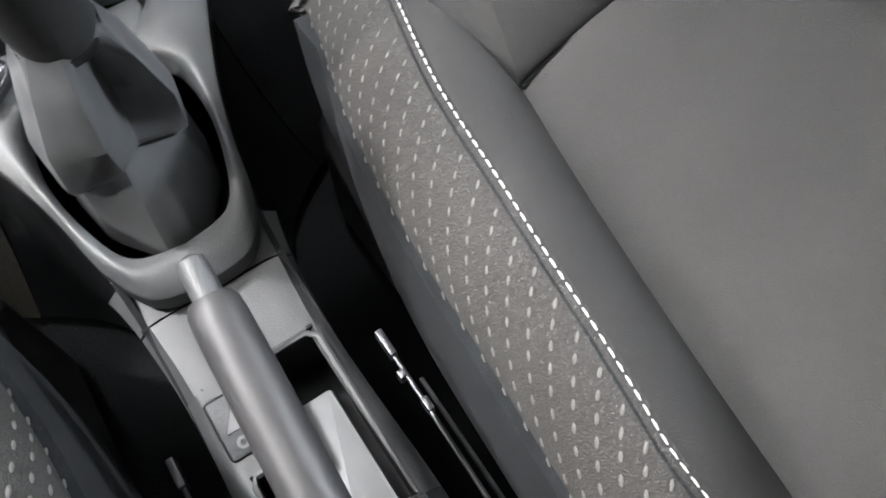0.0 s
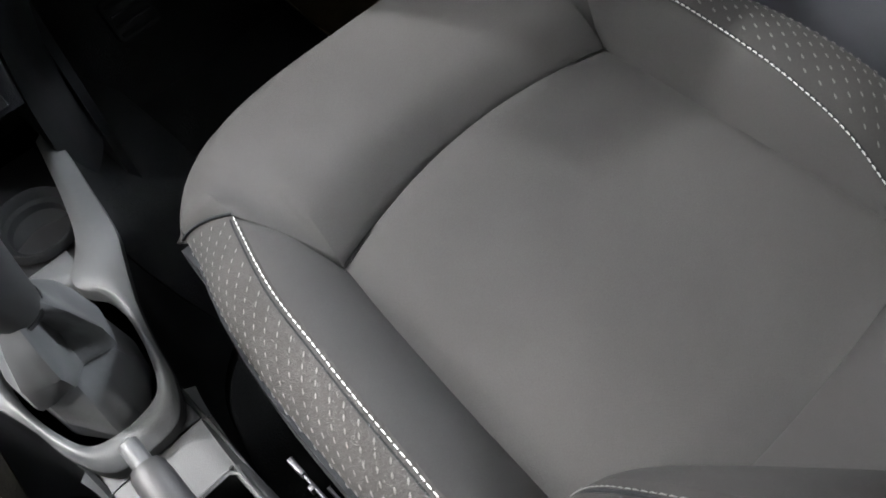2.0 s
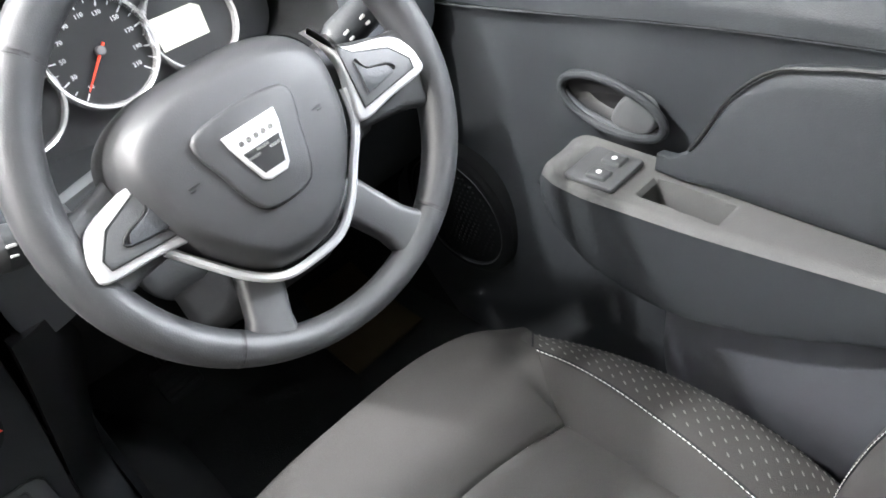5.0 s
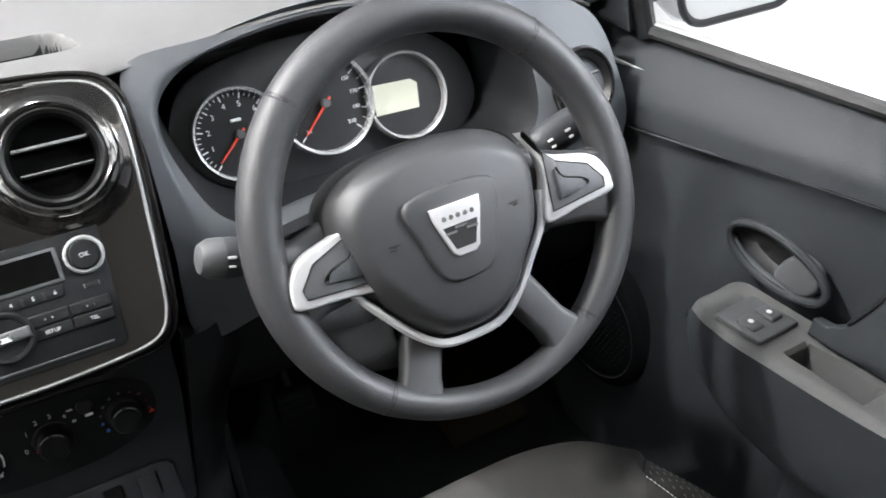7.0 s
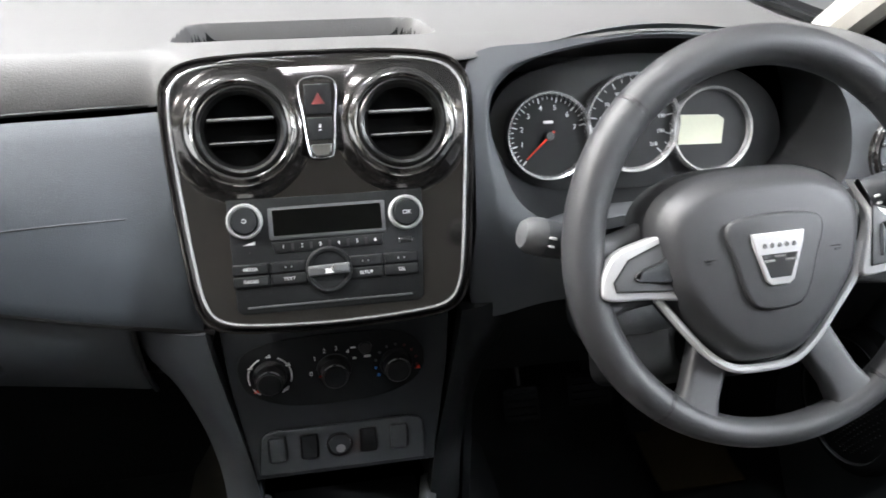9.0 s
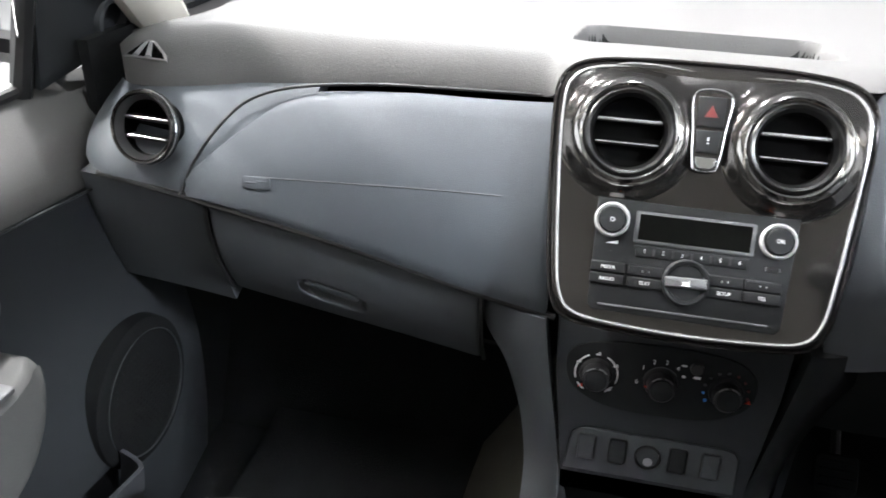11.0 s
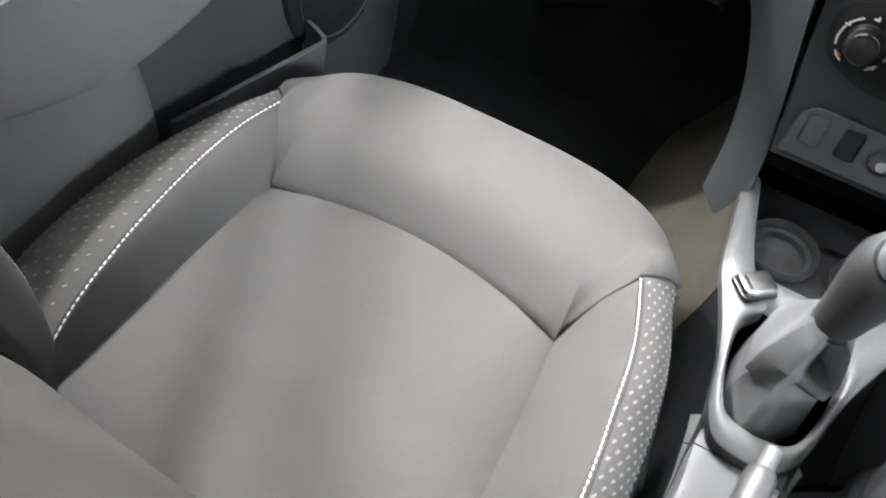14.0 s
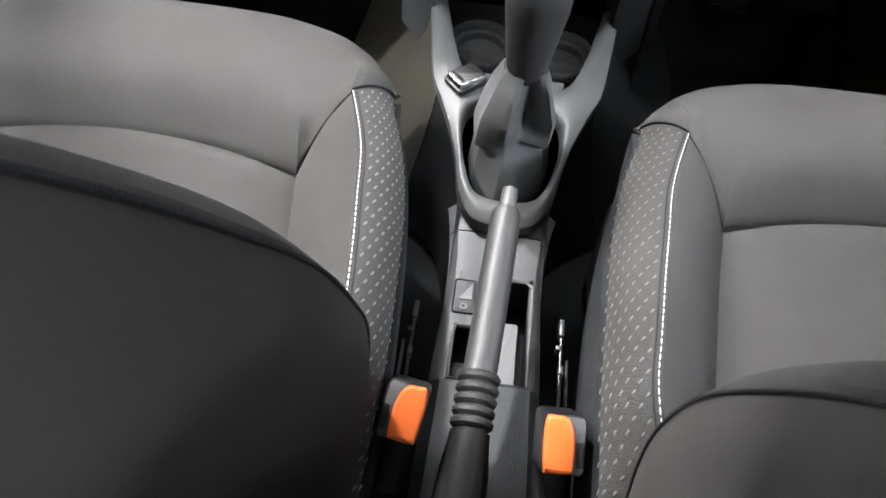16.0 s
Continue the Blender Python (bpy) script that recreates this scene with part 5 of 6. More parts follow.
def gaiter_ring(q, k):
    """Point q of ring k: foot in the moulding, tucked fold, hem, belly of the skirt, neck."""
    h = np.array(HEM[q])
    c = np.array((0.0, 0.541))
    a = math.atan2(h[1] - 0.541, h[0])
    off = lambda p: abs(math.atan2(math.sin(math.atan2(p[1] - 0.555, p[0]) - a), math.cos(math.atan2(p[1] - 0.555, p[0]) - a)))
    foot = min(hole, key=off)
    neck = (0.0195 * math.cos(a), 0.521 + 0.0195 * math.sin(a), 0.583)
    flat_ = lambda s, z: (c[0] + (h[0] - c[0]) * s, c[1] + (h[1] - c[1]) * s, z)
    if k == 0:
        return foot[0] * 0.84, 0.555 + (foot[1] - 0.555) * 0.86, foot[2] - 0.030
    if k == 1:
        return foot[0] * 0.78, 0.555 + (foot[1] - 0.555) * 0.84, foot[2] - 0.002
    if k == 2:
        return flat_(0.86, h[2] - 0.006)
    if k == 3:
        return flat_(0.66, h[2] + 0.005)
    if k == 4:
        return flat_(0.97, h[2] - 0.001)
    if k == 5:
        return flat_(1.0, h[2] + 0.003)
    if k == 6:
        return h[0] * 0.62 + neck[0] * 0.38 + MIDWAY[q][0], h[1] * 0.62 + neck[1] * 0.38 + MIDWAY[q][1], h[2] * 0.62 + neck[2] * 0.38
    if k == 7:
        return h[0] * 0.25 + neck[0] * 0.75 + 0.7 * MIDWAY[q][0], h[1] * 0.25 + neck[1] * 0.75 + 0.7 * MIDWAY[q][1], h[2] * 0.25 + neck[2] * 0.75
    return neck


def folded(rows, steps):
    """Straight runs between the corners of each row, with the folds slightly rounded."""
    out = []
    for row in rows:
        n = len(row)
        line = [np.array(row[i]) + (np.array(row[(i + 1) % n]) - np.array(row[i])) * f / steps for i in range(n) for f in range(steps)]
        m = len(line)
        out.append([0.2 * line[i - 1] + 0.6 * line[i] + 0.2 * line[(i + 1) % m] for i in range(m)])
    return out


GROWS = folded([[gaiter_ring(q, k) for q in range(9)] for k in range(9)], 6)
GN = len(GROWS[0])
GCOL = [[np.array([np.interp(t, range(9), [GROWS[k][q][i] for k in range(9)]) for i in range(3)]) for t in np.linspace(0, 8, 33)] for q in range(GN)]
part("gaiter", slab(lambda u, v: tuple(GCOL[int(round(u * GN)) % GN][int(round(v * 32))]), GN, 32, 0.0012), GAITER, gear, "folded dark leatherette gaiter", 24)
ax0, ax1 = Vector((0.0, 0.521, 0.580)), Vector((-0.001, 0.484, 0.700))
stick = [ax0.lerp(ax1, t) for t in (0, 0.04, 0.15, 0.4, 0.65, 0.82, 0.92, 0.98, 1.0)]
part("knob", tube(stick, [0.0185, 0.0195, 0.0205, 0.0235, 0.0265, 0.0265, 0.0225, 0.013, 0.003], 24), LEATHER, gear, "rounded satin grey knob", 60)
part("collar", tube([ax0.lerp(ax1, -0.03), ax0.lerp(ax1, 0.01)], 0.0200, 24), SATIN, gear)
capn = Vector((0.0, -0.62, 0.785)).normalized()
cap_m = plane_at(ax0.lerp(ax1, 0.86) + capn * 0.0205, (1, 0, 0), (0, 0.785, 0.62))
cap = part("shift_plate", moved(lathe([(0.0195, -0.004), (0.0190, 0.0), (0.015, 0.0026), (0.008, 0.0040), (0.0002, 0.0044)], 36), cap_m), PLASTIC, gear, "round shift pattern plate")
part("shift_line", bar(0, 0.0, 0.016, 0.0006, cap_m, 0.0048), SATIN, cap)
part("plate_groove", tube([cap_m @ Vector((0.0186 * math.cos(a), 0.0186 * math.sin(a), 0.0012)) for a in np.linspace(0, 2 * math.pi, 40, endpoint=False)], 0.0005, 5, True), SATIN, cap)
for x, y, c in ((-0.0075, 0.011, "1"), (-0.0075, -0.011, "2"), (0, 0.0125, "3"), (0, -0.0125, "4"), (0.0075, 0.011, "5"), (0.0075, -0.011, "R")):
    part("gear_mark", letters(c, 0.0045, cap_m @ Matrix.Translation((x, y, 0.0032))), SATIN, cap)

# ---- parking brake ----
brake = thing("parking_brake", (-0.005, 0.25, 0.40), "grey plastic parking brake lever with black ribbed boot", "parking brake")
p0, p1 = Vector((-0.002, 0.396, 0.5245)), Vector((-0.009, 0.256, 0.484))
grip = [p0.lerp(p1, t) for t in (0.0, 0.03, 0.08, 0.3, 0.6, 0.9, 1.0)]
part("grip", tube(grip, [0.0100, 0.0122, 0.0128, 0.0132, 0.0134, 0.0134, 0.0132], 20), GRIP_GREY, brake, "smooth dark grey grip", 50)
tip = (p0 - p1).normalized()
part("release_button", tube([p0, p0 + tip * 0.014, p0 + tip * 0.019, p0 + tip * 0.021], [0.0072, 0.0070, 0.0065, 0.003], 16), PLASTIC_GREY, brake)
for k in range(5):
    c = p1 - tip * (0.002 + 0.0088 * k)
    m = plane_at(c, tip.orthogonal(), tip.cross(tip.orthogonal()))
    part("boot_rib", tube([m @ Vector((0.0128 * math.cos(a), 0.0128 * math.sin(a), 0)) for a in np.linspace(0, 2 * math.pi, 28, endpoint=False)], 0.0042, 8, True), RUBBER, brake)
part("boot", tube([p1, p1 - tip * 0.045], 0.0128, 18), RUBBER, brake)
q = p1 - tip * 0.043
part("lever_base", tube([q, q - tip * 0.03 + Vector((0, 0, -0.005)), q - tip * 0.09 + Vector((0, 0, -0.015)), q - tip * 0.16 + Vector((0, 0, -0.03))], [0.0150, 0.019, 0.022, 0.026], 14), SATIN, brake)

# ---- front seats ----
HW = table((0.08, 0.183), (0.19, 0.179), (0.30, 0.172), (0.43, 0.159), (0.47, 0.152))
SW = table((0.10, 0.185), (0.15, 0.203), (0.19, 0.2265), (0.208, 0.2365), (0.226, 0.2405), (0.26, 0.2395), (0.30, 0.2365), (0.355, 0.230), (0.414, 0.222), (0.474, 0.206), (0.50, 0.198))
SWO = table((0.10, 0.192), (0.14, 0.188), (0.17, 0.186), (0.21, 0.187), (0.27, 0.190), (0.35, 0.1965), (0.41, 0.2005), (0.45, 0.200), (0.50, 0.194))
SZO = table((0.10, 0.43), (0.14, 0.455), (0.17, 0.48), (0.21, 0.508), (0.27, 0.530), (0.35, 0.541), (0.45, 0.543), (0.50, 0.541))
SZ = table((0.10, 0.40), (0.14, 0.44), (0.17, 0.49), (0.21, 0.535), (0.26, 0.554), (0.35, 0.560), (0.45, 0.554), (0.50, 0.546))
OW = table((0.10, 0.262), (0.25, 0.272), (0.30, 0.270), (0.40, 0.262), (0.47, 0.248), (0.51, 0.236))
OZ = table((0.10, 0.43), (0.20, 0.488), (0.30, 0.512), (0.40, 0.514), (0.51, 0.505))
ZI = table((0.06, 0.44), (0.20, 0.462), (0.30, 0.476), (0.43, 0.497), (0.46, 0.501))


def front_y(x):
    return 0.43 + 0.024 * (1 - (x / 0.16) ** 2)


def insert_sheet(u, v):
    a = 2 * u - 1
    y = 0.07 + (front_y(a * 0.159) - 0.07) * v
    return a * (HW(y) + 0.004), y, ZI(y) + 0.006 * (1 - a * a)


def bolster(s, SW, SZ):
    def f(u, v):
        v = -0.10 + 1.10 * v
        yf = 0.433 + 0.066 * max(0, v) ** 0.8
        y = 0.10 + (yf - 0.10) * u
        x = HW(y) + (SW(y) - HW(y)) * v
        z = ZI(y) + (SZ(y) - ZI(y)) * (0.75 * v + 0.25 * math.sin(v * math.pi / 2)) + 0.006 * math.sin(math.pi * max(0, v))
        return s * x, y, z
    return f


def flank(s, SW, SZ):
    def f(u, v):
        y = 0.10 + (0.400 + 0.045 * v ** 0.9) * u
        x = SW(y) + (OW(y) - 0.006 * max(0.0, (u - 0.93) / 0.07) - SW(y)) * math.sin(v * math.pi / 2) ** 0.9
        z = SZ(y) + (OZ(y) - SZ(y)) * (1 - math.cos(v * math.pi / 2)) ** 0.9
        return s * x, y, z
    return f


def outer_y(x, more):
    return 0.495 + (0.128 + more) * (1 - min(1, abs(x) / 0.2435) ** 3.5) ** 0.5


def roll(u, v, more, xc):
    """The front roll, from the insert's front seam over the nose and down."""
    a = 2 * u - 1
    s = 1 if a >= 0 else -1
    q = abs(a)
    if q < 0.6:
        x0 = a / 0.6 * 0.159
        y0, z0 = front_y(x0), 0.499
    elif q < 0.82:
        k = (q - 0.6) / 0.22
        x0, y0 = s * (0.159 + 0.039 * k), 0.43 + 0.066 * k ** 0.8
        z0 = 0.498 + 0.046 * (0.75 * k + 0.25 * math.sin(k * math.pi / 2)) + 0.006 * math.sin(math.pi * k)
    else:
        k = (q - 0.82) / 0.18
        x0, y0, z0 = flank(s, *((SWO, SZO) if s * xc > 0 else (SW, SZ)))(1.0, k)
    x1 = a * 0.2415 if q < 0.82 else s * (0.198 + 0.0318 * (q - 0.82) / 0.18)
    y1 = max(outer_y(x1, more), y0 + 0.005)
    q4 = q ** 5
    P = [(x0, y0, z0), (x0 * 0.7 + x1 * 0.3, y0 + 0.25 * (y1 - y0), max(z0, 0.532) * (1 - q4) + z0 * q4 + 0.006 * (1 - q4)), (x0 * 0.3 + x1 * 0.7, y0 + 0.66 * (y1 - y0), 0.545 * (1 - q4) + 0.506 * q4), (x1, y0 + 0.93 * (y1 - y0), 0.530 - 0.034 * q4), (x1 * 1.004, y1 + 0.003, 0.495), (x1, y1, 0.44), (x1 * 0.985, y1 - 0.025, 0.34)]
    return spline(P, 49)[int(round(v * 48))]


def skirt(s):
    def f(u, v):
        y = 0.08 + 0.462 * u
        return s * (OW(y) - 0.0090 + 0.002 * math.sin(math.pi * v) * (1 - u ** 4) - 0.02 * v * v - 0.002 * max(0.0, (y - 0.40) / 0.142) ** 2), y, OZ(y) - 0.002 - 0.1 * max(0.0, y - 0.50) + (0.31 - OZ(y)) * v
    return f


BS = table((0.38, 0.150), (0.41, 0.166), (0.486, 0.190), (0.562, 0.194), (0.62, 0.185), (0.694, 0.164), (0.74, 0.142), (0.86, 0.065), (0.90, 0.033), (0.95, -0.009), (1.04, -0.080))
BU = table((0.38, 0.190), (0.50, 0.198), (0.62, 0.200), (0.75, 0.197), (0.88, 0.182), (0.97, 0.160), (1.04, 0.128))
BOY = table((0.38, 0.125), (0.50, 0.168), (0.59, 0.172), (0.67, 0.150), (0.79, 0.092), (0.88, 0.034), (0.96, -0.022), (1.04, -0.088))
BOU = table((0.38, 0.245), (0.55, 0.262), (0.70, 0.266), (0.85, 0.265), (0.95, 0.256), (1.04, 0.205))
BI = table((0.38, 0.08), (0.43, 0.115), (0.47, 0.140), (0.52, 0.150), (0.60, 0.131), (0.70, 0.092), (0.80, 0.046), (0.90, -0.006), (1.04, -0.084))
BIU = table((0.38, 0.150), (0.60, 0.152), (0.80, 0.146), (0.95, 0.126), (1.04, 0.100))


BUI = table((0.38, 0.198), (0.62, 0.211), (0.75, 0.219), (0.88, 0.221), (0.97, 0.198), (1.04, 0.158))
BIN = table((0.38, 0.06), (0.47, 0.062), (0.616, 0.036), (0.69, 0.022), (0.765, 0.016), (0.90, 0.011), (1.04, 0.006))

BINR = table((0.38, 0.0), (0.52, 0.004), (0.616, 0.014), (0.69, 0.018), (0.765, 0.016), (0.90, 0.011), (1.04, 0.006))


def seat(xc, back, label):
    ob = thing("car_seat", (xc, 0.3, 0.24), label, "car seat", "front seats")
    at = lambda p: (p[0] + xc, p[1], p[2])
    put = lambda f: (lambda u, v: at(f(u, v)))
    cushion = part("cushion", slab(put(insert_sheet), 48, 48, 0.012, 0.0015, 0.0035, 30), FABRIC, ob, "smooth grey cloth cushion centre")
    part("front_roll", slab(put(lambda u, v: roll(u, v, 0.012 if xc < 0 else 0.0, xc)), 80, 48, 0.003, 0.0, 0.003, 60), FABRIC, ob, "rounded grey cloth front roll")
    part("front_seam", tube([at((x, front_y(x), 0.4972)) for x in np.linspace(-0.158, 0.158, 40)], 0.0011, 6), BLACK, cushion, "fine dark seam")
    for s in (-1, 1):
        part("side_seam", tube([at((s * (HW(y) + 0.0012), y, ZI(y) + 0.0004)) for y in np.linspace(0.09, 0.43, 50)], 0.0011, 6), BLACK, cushion, "fine dark seam")
        sw, sz = (SWO, SZO) if s * xc > 0 else (SW, SZ)
        part("bolster", slab(put(bolster(s, sw, sz)), 48, 24, 0.012, 0.0005, 0.003, 40), FABRIC, ob)
        part("patterned_flank", slab(put(flank(s, sw, sz)), 40, 12, 0.006, 0.0, 0.0015, 24), PATTERN, ob, "cloth flank with raised silver ticks")
        # dark side cloth, its colour deepened for the shaded gap beside the console
        part("skirt", slab(put(skirt(s)), 30, 10, 0.012), FABRIC_SIDE, ob, "plain dark cloth skirt, deepened for shade")
        # raised ticks of the woven pattern
        g = []
        f = flank(s, sw, sz)
        for i in range(48):
            for j in range(5):
                u = 0.12 + 0.0186 * i
                v = 0.12 + 0.18 * j + (0.09 if i % 2 else 0)
                if u > 0.985 or v > 0.95:
                    continue
                p = np.array(f(u, v))
                d = (np.array(f(u + 0.012, v)) - p)
                e = (np.array(f(u, v + 0.03)) - p)
                d, e = d / np.linalg.norm(d), e / np.linalg.norm(e)
                n = np.cross(d, e)
                n = n if n[2] > 0 else -n
                t = d * 0.80 + e * 0.60 * s
                w = np.cross(n, t)
                c = p + n * 0.0002
                L, B = 0.0025 + 0.0004 * random.random(), 0.0010
                ring_pts = [c + t * L * math.cos(k * math.pi / 4) + w * B * math.sin(k * math.pi / 4) for k in range(8)]
                V = [at(q) for q in ring_pts] + [at(c + n * 0.0007 + t * L * 0.5), at(c + n * 0.0007 - t * L * 0.5)]
                F = [(0, 1, 8), (1, 2, 8), (2, 3, 9), (2, 9, 8), (3, 4, 9), (4, 5, 9), (5, 6, 9), (6, 8, 9), (6, 7, 8), (7, 0, 8)]
                g.append((V, F))
        part("woven_pattern", joined(*g), TICK, ob, "rows of raised silver ticks", 80, "stuff")
        # white seam stitches
        st = []
        y = 0.12
        while y < 0.497:
            p = Vector(at((s * sw(y), y, sz(y) + 0.0010)))
            q = Vector(at((s * sw(y + 0.0042), y + 0.0042, sz(y + 0.0042) + 0.0010)))
            st.append(tube([p, p.lerp(q, 0.5) + Vector((0, 0, 0.0004)), q], [0.00035, 0.0006, 0.00035], 6))
            y += 0.0058
        part("stitching", joined(*st), THREAD, ob, "white seam stitching", 60, "stuff")
        part("welt", tube([at((s * (sw(y) + 0.0035), y, sz(y) - 0.0018)) for y in np.linspace(0.12, 0.497, 40)], 0.0012, 6), FABRIC_SIDE, ob)
        part("welt", tube([at(flank(s, sw, sz)(1.0, k / 12)) for k in range(13)], 0.0012, 6), FABRIC_SIDE, ob)

    inner = 1 if xc < 0 else -1
    bin_ = BIN if xc < 0 else BINR
    boy = lambda z, s: BOY(z) + (bin_(z) if s == inner else 0.0)
    bsy = lambda z, s: BS(z) + (0.6 * bin_(z) if s == inner else 0.0)
    bux = lambda z, s: BUI(z) if s == inner else BU(z)

    def bk(f):
        return lambda u, v: (lambda p: (p[0] + xc, p[1] + back, p[2]))(f(u, v))

    def back_insert(u, v):
        z = 0.40 + 0.64 * v
        a = 2 * u - 1
        return a * BIU(z), BI(z) - 0.008 * (1 - a * a), z

    def back_bolster(s):
        def f(u, v):
            z = 0.40 + 0.64 * u
            x = BIU(z) + (bux(z, s) - BIU(z)) * v
            y = BI(z) + (bsy(z, s) - BI(z)) * math.sin(v * math.pi / 2)
            return s * x, y, z
        return f

    def back_flank(s):
        def f(u, v):
            z = 0.40 + 0.64 * u
            x = bux(z, s) + (BOU(z) - bux(z, s)) * v
            y = bsy(z, s) + (boy(z, s) - bsy(z, s)) * v + 0.006 * math.sin(math.pi * v)
            return s * x, y, z
        return f

    backrest = part("backrest", slab(bk(back_insert), 24, 40, 0.03, 0.0, 0.006, 16), FABRIC, ob, "grey cloth backrest centre")
    secs = []
    for z in np.linspace(0.36, 1.045, 28):
        o, y, n = BOU(z), boy(z, 1), boy(z, -1)
        t = 0.115 - 0.05 * (z - 0.36)
        pts = spline([(o, y, z), (o + 0.006, y - 0.03, z), (o + 0.002, y - 0.075, z - 0.004), (o - 0.03, y - t, z - 0.01), (o * 0.5, y - t - 0.018, z - 0.012), (0, y - t - 0.02, z - 0.012), (-o * 0.5, n - t - 0.018, z - 0.012), (-o + 0.03, n - t, z - 0.01), (-o - 0.002, n - 0.075, z - 0.004), (-o - 0.006, n - 0.03, z), (-o, n, z)], 41)
        secs.append([(x + xc, yy + back, zz) for x, yy, zz in pts])
    part("back_shell", loft(secs), FABRIC_SHADE, backrest, "cloth sides and back of the backrest, coloured darker for shade", 60)
    topc = spline([(-BOU(1.04), BOY(1.04), 1.04), (-BU(1.04), BS(1.04), 1.043), (-0.06, BI(1.04), 1.05), (0.06, BI(1.04), 1.05), (BU(1.04), BS(1.04), 1.043), (BOU(1.04), BOY(1.04), 1.04)], 25)

    def top(u, v):
        p = topc[int(round(u * 24))]
        o = BOU(1.045)
        q = (-o + 2 * o * u, BOY(1.045) - 0.10 + 0.03 * (2 * u - 1) ** 2, 1.035)
        h = 0.03 * math.sin(math.pi * v) * (1 - (2 * u - 1) ** 4)
        return p[0] + (q[0] - p[0]) * v, p[1] + (q[1] - p[1]) * v, p[2] + (q[2] - p[2]) * v + h

    part("back_top", slab(bk(top), 24, 12, 0.01), FABRIC_SHADE, backrest)
    for s in (-1, 1):
        part("back_bolster", slab(bk(back_bolster(s)), 48, 12, 0.02, 0.0, 0.004, 16), FABRIC_SHADE, backrest)
        part("back_flank", slab(bk(back_flank(s)), 48, 10, 0.02, 0.002, 0.002, 14), FABRIC_SHADE, backrest)
        st = []
        z = 0.42
        while z < 1.03:
            p = Vector((s * bux(z, s) + xc, bsy(z, s) + back + 0.0008, z))
            q = Vector((s * bux(z + 0.0042, s) + xc, bsy(z + 0.0042, s) + back + 0.0008, z + 0.0042))
            st.append(tube([p, p.lerp(q, 0.5) + Vector((0, 0.0003, 0)), q], [0.0002, 0.00032, 0.0002], 5))
            z += 0.0058
        part("back_stitching", joined(*st), THREAD if s != inner else THREAD_GREY, backrest, "seam stitching", 60, "stuff")
        part("back_welt", tube([(s * BOU(z) * 1.002 + xc, boy(z, s) + back + 0.001, z) for z in np.linspace(0.40, 1.04, 50)], 0.0011, 6), FABRIC_SIDE, backrest)
        part("back_seam", tube([(s * (bux(z, s) + 0.0012) + xc, bsy(z, s) + back - 0.0004, z) for z in np.linspace(0.40, 1.04, 60)], 0.0010, 6), FABRIC_SIDE, backrest)
    # base, rails
    part("seat_pan", box((xc - 0.235, 0.06, 0.27), (xc + 0.235, 0.58, 0.40), 0.03), SATIN, ob)
    for s in (-1, 1):
        part("seat_foot", box((xc + s * 0.20 - 0.02, 0.02, 0.235), (xc + s * 0.20 + 0.02, 0.60, 0.275), 0.006), SATIN, ob)
    s = 1 if xc < 0 else -1
    xr = xc + s * 0.278
    rail = part("slide_rail", tube([(xr, 0.405, 0.357), (xr, 0.38, 0.358), (xr + s * 0.002, 0.20, 0.352)], 0.0016, 8), STEEL, ob, "thin bright steel rail")
    part("rail_bracket", joined(box((xr - 0.0025, 0.388, 0.352), (xr + 0.0025, 0.408, 0.362), 0.001), box((xr - 0.005, 0.372, 0.350), (xr + 0.001, 0.378, 0.360), 0.001), box((xr - 0.002, 0.345, 0.352), (xr + 0.003, 0.355, 0.360), 0.001)), STEEL, rail)
    part("rail_lower", tube([(xr - s * 0.008, 0.37, 0.345), (xr - s * 0.008, 0.19, 0.338)], 0.0018, 6), STEEL, rail)
    return ob


seat(-0.3515, 0.0, "grey cloth passenger seat with white seams and upright backrest")
seat(0.3515, -0.025, "grey cloth driver's seat with white seams behind the wheel")

# ---- front doors ----
PX = table((0.22, 0.735), (0.36, 0.722), (0.50, 0.722), (0.60, 0.735), (0.70, 0.738), (0.80, 0.742), (0.835, 0.744), (0.85, 0.738), (0.87, 0.747), (0.90, 0.770), (0.918, 0.785), (0.925, 0.800))
BELT = table((-0.2, 0.885), (0.4, 0.858), (0.76, 0.818), (0.95, 0.80), (1.0, 0.797))


